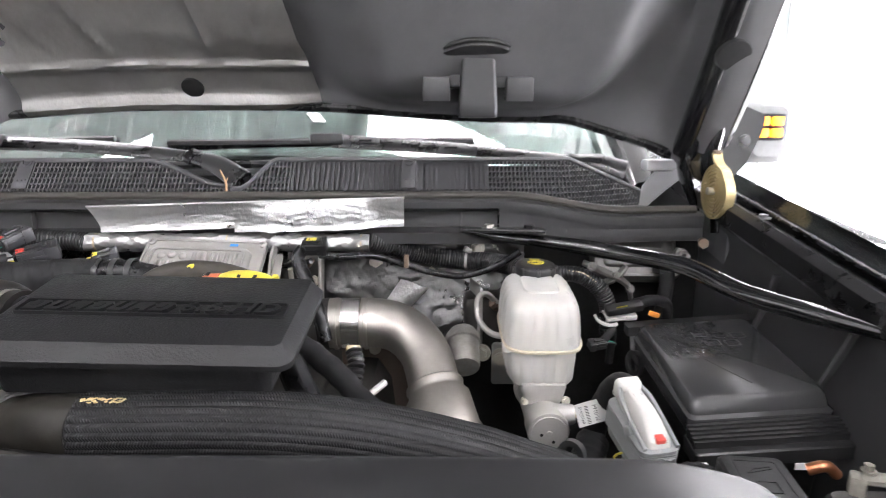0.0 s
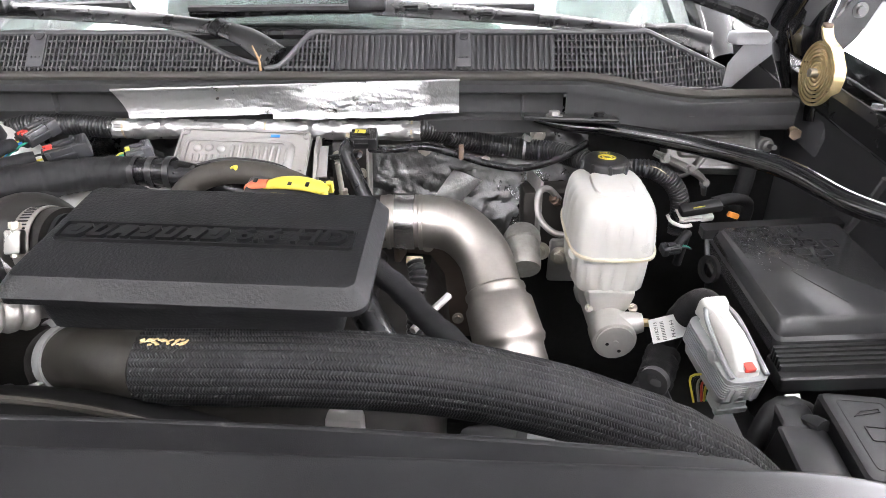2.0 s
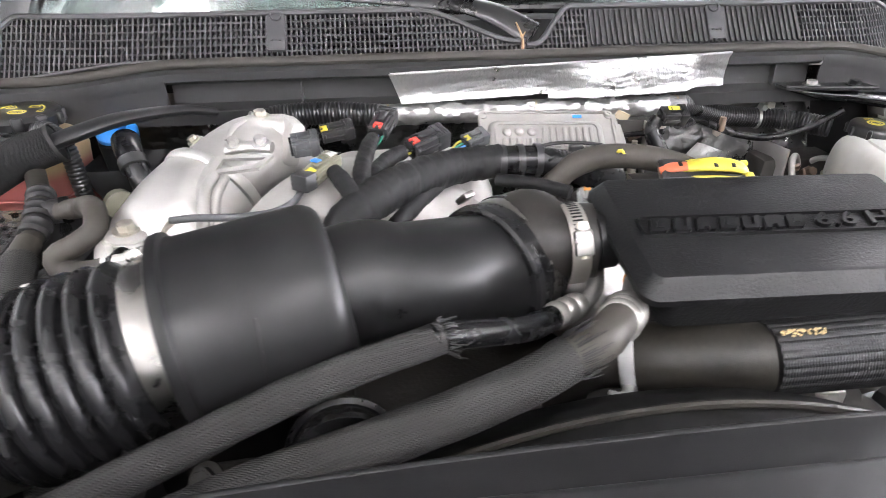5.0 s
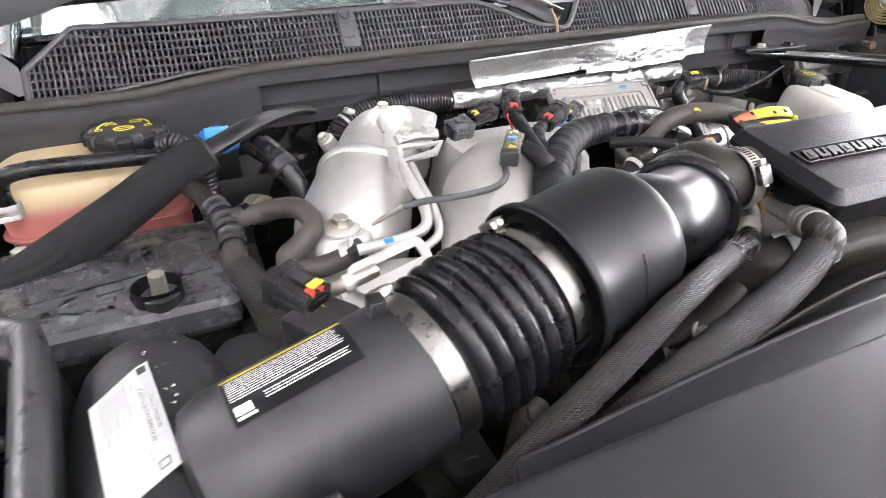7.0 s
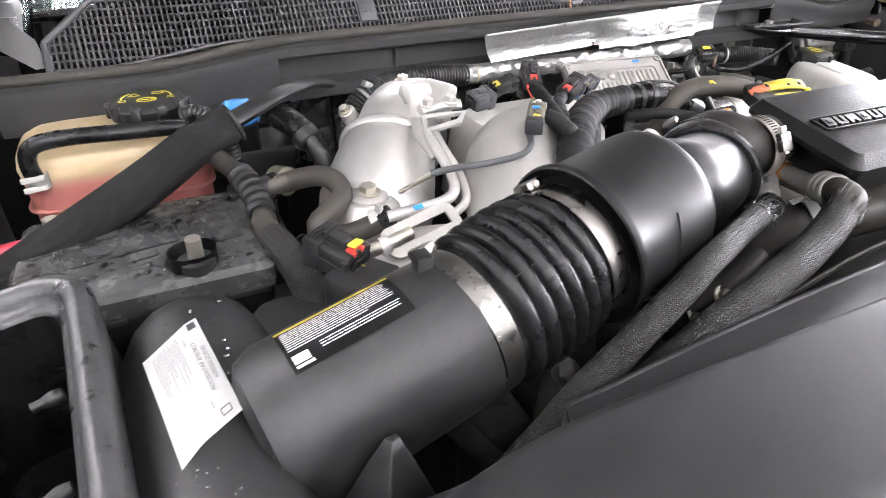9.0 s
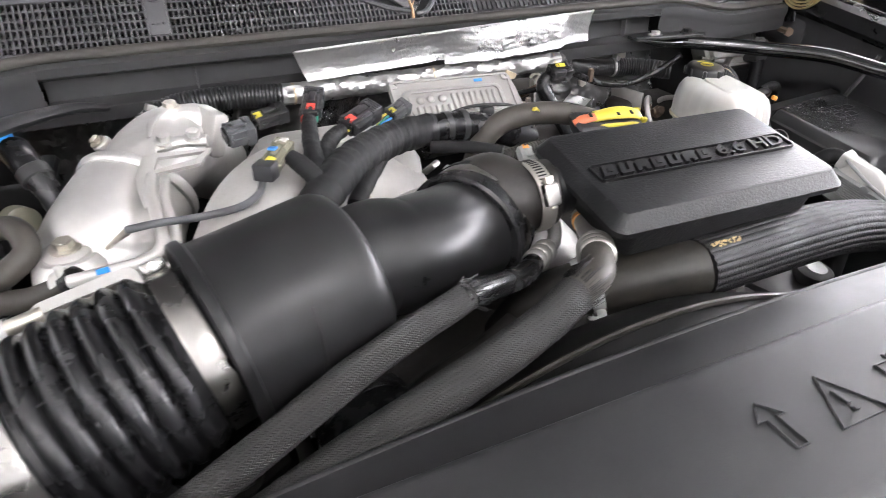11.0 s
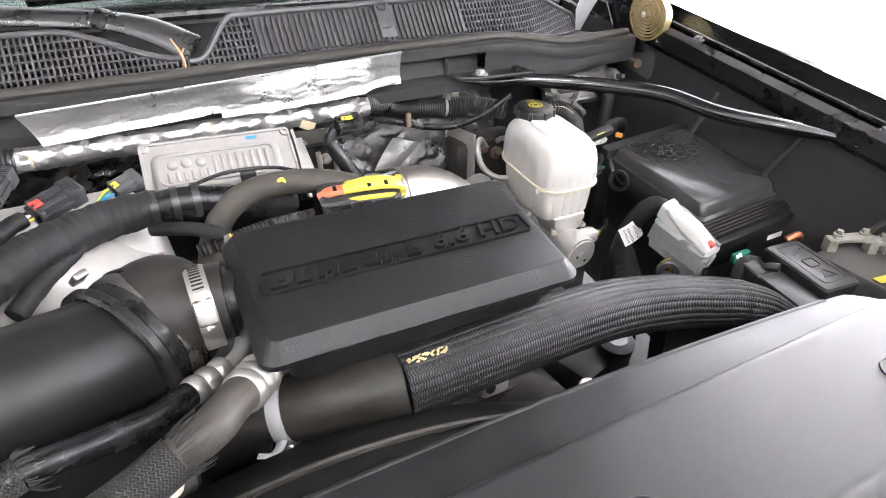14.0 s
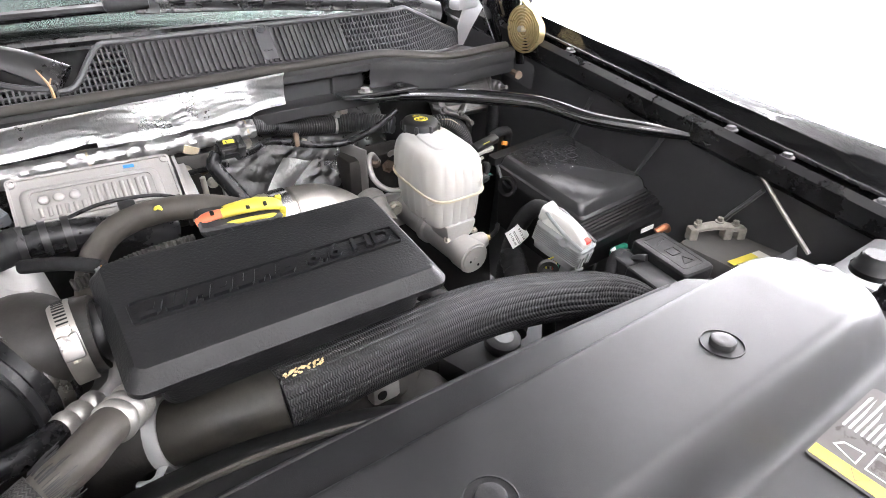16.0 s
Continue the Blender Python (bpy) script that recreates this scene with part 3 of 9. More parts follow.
def grille_top(x):
    if x < -0.345:
        return min(0.008 + 0.055 * (1 - smooth(-0.50, -0.352, x) * 0.93), 0.063 - 0.9 * max(0.0, -1.03 - x))
    return min(0.006 + 0.058 * smooth(-0.335, -0.275, x), 0.064 - 0.55 * max(0.0, x - 0.215))


cowl = thing("cowl_panel", (XC, 0.96, 1.22), "grey plastic cowl with a slotted grille below the windshield", "cowl")
for name, x0, x1, recess in (("channel", 0.09, 0.43, False), ("channel", -0.83, 0.09, True), ("channel", -1.15, -0.83, False)):
    bm = bmesh.new()
    rows = []
    n = max(6, round((x1 - x0) / 0.02))
    for k in range(n + 1):
        x = x0 + (x1 - x0) * k / n
        y, z = lip_y(x), lip_z(x)
        if recess:
            pr = [(0.006, 1.226), (-0.002, 1.228), (-0.004, 1.246), (0.0, 1.249), (0.02, 1.252), (0.022, z - 0.022), (0.002, z - 0.018), (-0.004, z - 0.014), (-0.005, z - 0.004), (0.0, z), (0.022, z + 0.001), (0.036, z + 0.006)]
        else:
            pr = [(0.006, 1.226), (-0.002, 1.228), (-0.004, 1.235), (-0.004, 1.24), (-0.003, 1.25), (-0.003, z - 0.024), (-0.004, z - 0.02), (-0.006, z - 0.014), (-0.005, z - 0.004), (0.0, z), (0.022, z + 0.001), (0.036, z + 0.006)]
        rows.append([bm.verts.new((x, y + a, b)) for a, b in pr])
    for a, b in zip(rows, rows[1:]):
        for k in range(len(a) - 1):
            bm.faces.new((a[k], a[k + 1], b[k + 1], b[k]))
    bmesh.ops.solidify(bm, geom=bm.faces[:], thickness=0.003)
    part(name, bm, M_COWL, cowl)
for x in (-0.66, 0.03):
    part("recess_rib", rbox((x, lip_y(x) + 0.016, 1.265), (0.002, 0.012, 0.03), 0.0006), M_COWL, cowl)
part("weather_strip", tube([(x, lip_y(x) + 0.012, lip_z(x) + 0.005) for x in [-1.14 + 0.06 * k for k in range(27)]], 0.0082, 12, 0.008, squash=0.85, shape=lambda s, a: 1 + 0.06 * noise.noise(Vector((s * 14, a, 2.0)))), M_STRIP, cowl, "dusty brown-grey rubber weather strip")
ledge = bmesh.new()
lxs = [-1.12 + 0.02 * k for k in range(75)]
g = [[ledge.verts.new(p) for p in (Vector((x, lip_y(x) + 0.018, lip_z(x) + 0.004)), Vector((x, lip_y(x) + 0.03, lip_z(x) + 0.006)), grille_at(x, grille_foot(x) - 0.003, 0.001), grille_at(x, grille_foot(x) - 0.003, -0.012))] for x in lxs]
for a, b in zip(g, g[1:]):
    for k in range(3):
        ledge.faces.new((a[k], a[k + 1], b[k + 1], b[k]))
part("grille_ledge", ledge, M_COWL, cowl)

# grille: rims, thin upright bars and cross bars
for xa, xb in ((-1.09, -0.346), (-0.345, 0.352)):
    n = 90
    xs = [xa + (xb - xa) * k / n for k in range(n + 1)]
    rim = [grille_at(x, grille_top(x)) for x in xs]
    base = [grille_at(x, grille_foot(x)) for x in xs]
    part("grille_rim", tube(rim, 0.0042, 8, 0.006), M_GRILLE, cowl)
    part("grille_sill", tube(base, 0.004, 8, 0.012, squash=0.7), M_GRILLE, cowl)
    xe = xa if xa < -1 else xb
    part("grille_end", tube([grille_at(xe, grille_foot(xe)), grille_at(xe, grille_top(xe))], 0.0042, 8, 0.006), M_GRILLE, cowl)
    # near-black sheet 22 mm behind the bars, cut to the grille's outline
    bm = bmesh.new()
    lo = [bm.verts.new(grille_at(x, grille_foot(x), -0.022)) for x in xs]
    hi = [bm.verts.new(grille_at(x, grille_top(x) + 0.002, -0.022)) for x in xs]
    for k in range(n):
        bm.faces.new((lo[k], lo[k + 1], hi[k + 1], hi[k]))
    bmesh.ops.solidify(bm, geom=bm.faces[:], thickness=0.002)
    part("dark_backing", bm, M_PIT, cowl)


def strip(bm, a, b, w, t, nrm):
    """A thin bar from a to b."""
    d = (b - a).normalized()
    s = d.cross(nrm).normalized() * (w / 2)
    u = nrm * t
    v = [bm.verts.new(p) for p in (a - s, a + s, b + s, b - s, a - s - u, a + s - u, b + s - u, b - s - u)]
    for f in ((0, 1, 2, 3), (4, 7, 6, 5), (0, 4, 5, 1), (1, 5, 6, 2), (2, 6, 7, 3), (3, 7, 4, 0)):
        bm.faces.new([v[k] for k in f])


GN = Vector((0, -0.78, 0.62))
bars, cross = bmesh.new(), bmesh.new()
x = -1.086
while x < 0.35:
    top, foot = grille_top(x), grille_foot(x)
    if not -0.252 < x < 0.075 and top - foot > 0.010:
        strip(bars, grille_at(x, foot), grille_at(x, top), 0.0023, 0.009, GN)
    x += 0.0066
for k in range(10):
    v = -0.036 + 0.0108 * k
    x = -1.086
    while x < 0.345:
        xm = x + 0.0066
        if all(grille_foot(q) < v < grille_top(q) for q in (x, xm)) and not -0.258 < x < 0.070:
            strip(cross, grille_at(x, v, -0.0012), grille_at(xm + 0.0002, v, -0.0012), 0.0025, 0.008, GN)
        x = xm
tagged(part("grille_mesh", bars, M_GRILLE, cowl, flat=True), kind="stuff")
tagged(part("cross_lattice", cross, M_GRILLE, cowl, flat=True), kind="stuff")
bm = bmesh.new()
px = [-0.252 + 0.327 * k / 22 for k in range(23)]
g = [[bm.verts.new(grille_at(a, v, -0.002)) for v in (0, 0.062)] for a in px]
for a, b in zip(g, g[1:]):
    bm.faces.new((a[0], b[0], b[1], a[1]))
bmesh.ops.solidify(bm, geom=bm.faces[:], thickness=0.003)
part("solid_panel", bm, M_GRILLE, cowl, "closed ribbed panel")
bm = bmesh.new()
for k in range(40):
    x = -0.248 + 0.0082 * k
    strip(bm, grille_at(x, 0.003, 0.0012), grille_at(x, 0.058, 0.0012), 0.0036, 0.0035, GN)
tagged(part("panel_fluting", bm, M_GRILLE, cowl, flat=True), kind="stuff")
for x in (-0.057, -0.69):
    m = frame_of(grille_at(x, 0.04), (1, 0, 0), GN)
    bm = rbox((0, -0.006, 0.0005), (0.024, 0.054, 0.003), 0.001)
    lathe((0, 0.018, 0), (0, 0, 1), [(-0.004, 0.0085), (0.0035, 0.0085), (0.004, 0.007), (0.0005, 0.0055), (0.0005, 0.0)], 18, bm)
    for k in (-1, 0, 1):
        rbox((k * 0.006, -0.018, 0.002), (0.003, 0.003, 0.002), 0.0005, bm=bm)
    bm.transform(m)
    part("clip_tower", bm, M_GRILLE, cowl)
twig = thing("twig", grille_at(-0.352, 0.0), "dry brown twig stuck in the cowl grille", "twig")
p0 = grille_at(-0.352, -0.004, 0.004)
part("stem", tube([p0, p0 + Vector((-0.001, 0.004, 0.016)), p0 + Vector((-0.010, 0.008, 0.036))], [0.0022, 0.0018, 0.001], 6, 0.006), material("dry_twig", (0.3, 0.19, 0.1), 0.8), twig)
part("side_shoot", tube([p0 + Vector((-0.002, 0.004, 0.015)), p0 + Vector((0.003, 0.004, 0.024))], [0.0014, 0.0008], 6, 0.005), bpy.data.materials["dry_twig"], twig)


# wipers
def wiper(label, base, joint, end, blade_a, blade_b):
    w = thing("wiper", base, label, "wiper", "windshield wipers")
    base, joint, end = Vector(base), Vector(joint), Vector(end)
    part("arm_head", tube([base, base.lerp(joint, 0.5) + Vector((0, 0.004, 0.006)), joint], [0.021, 0.018, 0.013], 14, 0.01, squash=0.42, up=(0, -0.75, 0.66)), M_RAIL, w, "glossy black arm head")
    mid = joint.lerp(end, 0.5) + Vector((0, 0.006, 0.004))
    part("arm", tube([joint, mid, end], [0.0125, 0.0145, 0.016], 14, 0.012, squash=0.34, up=(0, -0.75, 0.66)), M_RAIL, w, "flat satin black arm")
    part("hinge_band", tube([joint + (joint - base) * -0.06, joint + (joint - base) * 0.08], 0.0155, 14, 0.004, squash=0.5, up=(0, -0.75, 0.66)), M_RUBBER, w)
    part("mount", rbox(end + Vector((-0.01, -0.004, 0.004)), (0.062, 0.024, 0.022), 0.005), M_PLASTIC, w)
    part("blade", tube([blade_a, (Vector(blade_a) + Vector(blade_b)) / 2 + Vector((0, 0.004, 0.006)), blade_b], 0.011, 8, 0.02, squash=0.8), M_RUBBER, w, "black rubber blade")
    part("spoiler", tube([Vector(blade_a) + Vector((0, -0.006, 0.008)), Vector(blade_b) + Vector((0, -0.006, 0.008))], 0.006, 6, 0.03), M_PLASTIC, w)
    bm = bmesh.new()
    d = (end - joint)
    for k in range(5):
        p = joint + d * (0.5 + 0.09 * k)
        rbox(p + Vector((0, -0.006, 0.006)), (abs(d.x) * 0.055, 0.004, 0.004), 0.001, bm=bm)
    part("arm_slots", bm, M_DARK, w)


wiper("black windshield wiper resting above the cowl grille", (-0.333, 0.99, 1.325), (-0.433, 1.04, 1.362), (-0.825, 1.112, 1.384), (-0.61, 1.132, 1.382), (-1.15, 1.14, 1.372))
wiper("black windshield wiper resting above the cowl grille", (0.33, 1.085, 1.335), (0.235, 1.09, 1.352), (-0.206, 1.135, 1.386), (-0.52, 1.15, 1.374), (0.058, 1.15, 1.379))

# ---- cab behind the glass ----
def quad_panel(name, pts, thick, mat, parent, label=""):
    bm = bmesh.new()
    bm.faces.new([bm.verts.new(p) for p in pts])
    bmesh.ops.solidify(bm, geom=bm.faces[:], thickness=thick)
    return part(name, bm, mat, parent, label)


cab = thing("cab", (XC, 2.0, 0.4), "black pickup cab with windshield, pillars and dark seats", "truck cab")
xl, xr = XC - 0.76, XC + 0.76
rows = []
bm = bmesh.new()
for j in range(9):
    f = j / 8
    row = []
    for i in range(17):
        u = -1 + 2 * i / 16
        row.append(bm.verts.new((XC + u * (0.77 - 0.12 * f), 1.14 + 0.72 * f + 0.14 * u * u, 1.345 + 0.53 * f - 0.04 * u * u * (1 - f))))
    rows.append(row)
for a, b in zip(rows, rows[1:]):
    for k in range(16):
        bm.faces.new((a[k], a[k + 1], b[k + 1], b[k]))
bmesh.ops.solidify(bm, geom=bm.faces[:], thickness=0.005)
ws = part("windshield", bm, M_GLASS, cab, "green-tinted windshield")
ws.visible_shadow = False
part("windshield_seal", tube([(XC + u * 0.77, 1.135 + 0.14 * u * u, 1.343 - 0.04 * u * u) for u in [-1 + 0.125 * k for k in range(17)]], 0.008, 8, 0.03), M_RUBBER, cab)
part("glass_frit", tube([(XC + u * 0.76, 1.165 + 0.14 * u * u, 1.352 - 0.04 * u * u) for u in [-1 + 0.125 * k for k in range(17)]], 0.012, 8, 0.03, squash=0.3), M_DARK, cab)
for s in (-1, 1):
    part("pillar", tube([(XC + s * 0.79, 1.22, 1.28), (XC + s * 0.77, 1.4, 1.43), (XC + s * 0.66, 2.02, 1.89)], 0.035, 10, 0.05), M_BODYBLACK, cab)
    part("door", rbox((XC + s * 0.9, 2.2, 0.95), (0.12, 1.7, 0.85), 0.05), M_BODYBLACK, cab)
part("roof", loft([[(XC + a, 2.72 + b, z) for a, b in rounded(0.7 * k, 0.85 * k, 0.12)] for z, k in ((1.86, 1.0), (1.93, 0.98), (1.96, 0.85))]), M_BODYBLACK, cab)
part("dashboard", loft([[(XC + a, 1.62 + b, z) for a, b in rounded(0.74 * k, 0.42 * k, 0.08)] for z, k in ((1.0, 1.0), (1.28, 1.0), (1.315, 0.97), (1.32, 0.9))]), M_DARK, cab, "dark dashboard top")
for a, b in (((XC - 0.75, 3.5, 0.5), (XC + 0.75, 3.56, 1.22)), ((XC - 0.75, 3.5, 1.22), (XC - 0.68, 3.56, 1.9)), ((XC + 0.68, 3.5, 1.22), (XC + 0.75, 3.56, 1.9))):
    part("rear_wall", rbox([(p + q) / 2 for p, q in zip(a, b)], [q - p for p, q in zip(a, b)], 0.01), M_DARK, cab)
for s in (-1, 1):
    part("seat_back", loft([[(XC + s * 0.38 + a, 2.55 + b + (z - 1.0) * 0.3, z) for a, b in rounded(hx, 0.07, 0.05)] for z, hx in ((0.8, 0.25), (1.15, 0.25), (1.25, 0.2), (1.28, 0.1))]), M_DARK, cab)
part("rear_window", rbox((XC, 3.53, 1.56), (1.36, 0.012, 0.68), 0.004), M_TINT, cab, "dark tinted rear window")
quad_panel("side_window", [(XC - 0.845, 1.27, 1.36), (XC - 0.845, 3.1, 1.36), (XC - 0.70, 3.1, 1.87), (XC - 0.70, 1.98, 1.87)], 0.008, M_TINT, cab, "dark tinted side window")
part("headliner", rbox((XC, 2.72, 1.845), (1.3, 1.6, 0.02), 0.006), M_DARK, cab)
part("inner_mirror", loft([[(XC - 0.02 + a, 1.62 + dy, 1.60 + b) for a, b in rounded(0.12 * k, 0.04 * k, 0.03)] for dy, k in ((-0.03, 0.8), (-0.02, 1.0), (0.0, 1.0))]), M_DARK, cab)
part("glass_sticker", rbox((XC + 0.12, 1.242, 1.43), (0.03, 0.001, 0.03), 0.0, (-54, 0, 45)), M_WHITE, cab)

for s in (-1, 1):
    quad_panel("corner_panel", [(XC + s * (x - XC), y, z) for x, y, z in ((0.344, 1.04, 1.278), (0.352, 1.055, 1.31), (0.384, 1.08, 1.338), (0.439, 1.10, 1.347), (0.452, 1.10, 1.33), (0.40, 1.07, 1.30), (0.36, 1.045, 1.275))], 0.006, M_CORNER, cowl, "pale grey corner panel")
mirror = thing("door_mirror", (0.66, 1.5, 1.2), "grey tow mirror with a lit amber marker lamp", "mirror")
part("arm", tube([(0.5, 1.62, 1.22), (0.6, 1.56, 1.26), (0.73, 1.5, 1.28)], 0.03, 10, 0.03), M_PLASTIC, mirror)
part("shell", loft([[(0.745 + a, 1.43 + dy, 1.40 + b) for a, b in rounded(0.05 * k, 0.075 * k, 0.02)] for dy, k in ((-0.05, 0.75), (-0.035, 0.93), (0.0, 1.0), (0.06, 1.0))]), M_GREYCON, mirror, "grey mirror shell")
part("lamp_bezel", rbox((0.733, 1.375, 1.41), (0.075, 0.02, 0.06), 0.006), M_DARK, mirror)
for i in (-1, 1):
    for j in (-1, 1):
        part("lamp_lens", rbox((0.733 + i * 0.016, 1.362, 1.41 + j * 0.013), (0.028, 0.01, 0.02), 0.004), M_AMBER, mirror, "lit amber lens")

# ---- the bay's floor, firewall and the dark lower engine ----
slab("bay_floor", (XC - 1.0, -0.1, 0.55), (XC + 1.0, 1.9, 0.6), M_DARK, "black underbody below the engine")
firewall = slab("firewall", (XC - 0.83, 1.03, 0.6), (XC + 0.83, 1.06, 1.262), M_DARK, "black painted firewall behind the engine")


def crumpled(name, x0, x1, z0, z1, y, amount, mat, parent, seed, label="", lean=0.0):
    """A sheet of foil laid over the firewall, with folds."""
    bm = bmesh.new()
    nx, nz = round((x1 - x0) / 0.003), round((z1 - z0) / 0.003)
    g = []
    for i in range(nx + 1):
        row = []
        for k in range(nz + 1):
            x, z = x0 + (x1 - x0) * i / nx, z0 + (z1 - z0) * k / nz
            crease = abs(noise.noise(Vector((x * 26 + z * 15 + seed, z * 30 - x * 12, seed)))) + 0.55 * abs(noise.noise(Vector((x * 60 - z * 40, z * 65, seed)))) + 0.16 * noise.noise(Vector((x * 190, z * 170 + x * 60, seed)))
            n = 0.3 * noise.noise(Vector((x * 8 + seed, z * 8 + x * 5, seed))) + 0.85 * crease
            row.append(bm.verts.new((x, y - amount * n - lean * (z1 - z), z)))
        g.append(row)
    for i, (a, b) in enumerate(zip(g, g[1:])):
        for k in range(nz):
            if (i * 7 + k * 3) % 2:
                bm.faces.new((a[k], a[k + 1], b[k + 1]))
                bm.faces.new((a[k], b[k + 1], b[k]))
            else:
                bm.faces.new((a[k], a[k + 1], b[k]))
                bm.faces.new((a[k + 1], b[k + 1], b[k]))
    bmesh.ops.solidify(bm, geom=bm.faces[:], thickness=0.001)
    return part(name, bm, mat, parent, label, sharp=22)


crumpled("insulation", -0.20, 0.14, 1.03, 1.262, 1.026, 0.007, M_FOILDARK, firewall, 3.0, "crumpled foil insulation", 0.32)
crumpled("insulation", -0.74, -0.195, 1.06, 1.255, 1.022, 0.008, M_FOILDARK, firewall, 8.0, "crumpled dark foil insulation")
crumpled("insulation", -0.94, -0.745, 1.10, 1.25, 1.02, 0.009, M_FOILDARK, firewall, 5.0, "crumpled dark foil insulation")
bm = bmesh.new()
flap = [[bm.verts.new(Vector((-0.07 + 0.044 * u - 0.036 * v, 0.955 + 0.004 * math.sin(5 * u + 3 * v), 1.166 - 0.015 * u - 0.054 * v + 0.01 * u * v))) for v in (0.0, 0.25, 0.5, 0.75, 1.0, 1.3)] for u in (0.0, 0.25, 0.5, 0.75, 1.0)]
for a, b in zip(flap, flap[1:]):
    for k in range(5):
        bm.faces.new((a[k], a[k + 1], b[k + 1], b[k]))
bmesh.ops.solidify(bm, geom=bm.faces[:], thickness=0.001)
part("foil_flap", bm, M_FOIL, firewall, "bright bent foil flap")
for x, z in ((-0.115, 1.185), (-0.02, 1.17), (0.06, 1.21)):
    hexbolt((x, 1.0, z), (0, -1, 0), 0.008, 0.012, firewall)

engine = thing("engine_block", (XC, 0.7, 0.6), "grimy dark diesel engine block below the intake parts", "engine")
bm = rbox((-0.38, 0.70, 0.85), (0.46, 0.42, 0.46), 0.05)
part("block", bm, M_CASTBLACK, engine)
for s in (-1, 1):
    bm = loft([[(-0.36 + s * 0.2 + a, 0.70 + b, z) for a, b in rounded(hx, 0.21, 0.04)] for z, hx in ((0.93, 0.09), (1.03, 0.08), (1.06, 0.06))])
    part("valve_cover", bm, M_CASTBLACK, engine)
    for k in range(4):
        hexbolt((-0.36 + s * 0.24, 0.55 + 0.1 * k, 1.045), (s * 0.3, 0, 1), 0.006, 0.008, engine)
bm = lathe((-0.36, 0.47, 0.86), (0, -1, 0), [(0, 0.10), (0.02, 0.10), (0.025, 0.095), (0.03, 0.1), (0.05, 0.1), (0.05, 0.03), (0.06, 0.02)], 40)
part("pulley", bm, M_CASTBLACK, engine)
part("belt", tube([(-0.46, 0.44, 0.9), (-0.3, 0.44, 1.0), (-0.1, 0.44, 0.95), (-0.02, 0.44, 0.85)], 0.012, 8, 0.02, squash=0.3), M_RUBBER, engine)


# ---- radiator cover at the front ----
def cover_z(x, y):
    """Height of the moulded cover: a long raised middle, a stepped rear lip and a lower front panel."""
    base = 1.197 - 0.01 * smooth(0.2, -0.1, y)
    # raised middle with rounded ends
    cx, cy, hx, hy, r = -0.3765, 0.2475, 0.5735, 0.0575, 0.05
    hy -= 0.016 * max(0.0, (-0.80 - x) / 0.1) ** 2
    qx, qy = abs(x - cx) - hx + r, abs(y - cy) - hy + r
    d = math.hypot(max(qx, 0), max(qy, 0)) + min(max(qx, qy), 0) - r
    if y > cy:
        rise = 1 - smooth(-0.019, 0.004, d)
    else:
        rise = 1 - smooth(-0.006, 0.03, d)
    top = 1.2475 - 0.012 * smooth(0.10, 0.19, x) - 0.004 * (abs(x + 0.3) / 0.5) ** 2
    lip = 1.2105 - 0.007 * smooth(0.312, 0.35, y)
    w = 1.0 if y >= 0.30 else smooth(0.235, 0.26, y) * (1 - smooth(0.08, 0.16, x))
    low = base + (lip - base) * w
    return low + (top - low) * rise


rc = thing("radiator_cover", (-0.3, 0.2, 1.0), "grained black plastic radiator cover with raised symbols", "engine cover")
bm = bmesh.new()
ys = sorted({round(v, 4) for v in [-0.12 + 0.02 * k for k in range(14)] + [0.14 + 0.004 * k for k in range(17)] + [0.21 + 0.01 * k for k in range(9)] + [0.282 + 0.003 * k for k in range(11)] + [0.325, 0.335, 0.343, 0.347]})
xs = [-0.95 + 0.012 * k for k in range(12)] + [-0.808 + 0.004 * k for k in range(10)] + [-0.766 + 0.0128 * k for k in range(70)] + [0.13 + 0.004 * k for k in range(31)]
g = []
for x in xs:
    row = []
    for y in ys:
        yb = y
        if y > 0.30:  # the lip ends before the raised middle does
            yb = 0.30 + (y - 0.30) * (1 - smooth(0.10, 0.15, x)) * (1 - smooth(-0.786, -0.800, x)) * (1.16 - 0.52 * min(1.0, abs(x + 0.30) / 0.46) ** 2)
        row.append(bm.verts.new((x, yb, cover_z(x, y) if y <= 0.30 else cover_z(x, 0.30 + (y - 0.30) * (1 - smooth(0.13, 0.15, x)) * (1 - smooth(-0.786, -0.800, x))))))
    row.append(bm.verts.new((x, row[-1].co.y + 0.001, 1.17)))
    g.append(row)
for a, b in zip(g, g[1:]):
    for k in range(len(a) - 1):
        bm.faces.new((a[k], b[k], b[k + 1], a[k + 1]))
left = g[0]
skirt = [bm.verts.new((v.co.x - 0.006, v.co.y, 1.14)) for v in left]
for k in range(len(left) - 1):
    bm.faces.new((left[k], left[k + 1], skirt[k + 1], skirt[k]))
part("panel", bm, M_COVER, rc, sharp=50)


rim = [(x, 0.3045, 1.2108) for x in [-0.775 + 0.06 * k for k in range(15)]]
part("step_bead", tube(rim, 0.0016, 6, 0.02), M_COVER, rc)
edge = [(x, 0.2995 + 0.047 * (1.16 - 0.52 * min(1.0, abs(x + 0.30) / 0.46) ** 2), 1.2012) for x in [0.08 - 0.03 * k for k in range(29)]]
part("edge_bead", tube(edge + [(-0.780, 0.3285, 1.2012), (-0.789, 0.324, 1.2012), (-0.794, 0.315, 1.2012), (-0.797, 0.303, 1.203)], 0.0034, 10, 0.006), M_COVER, rc, "rounded rear edge")


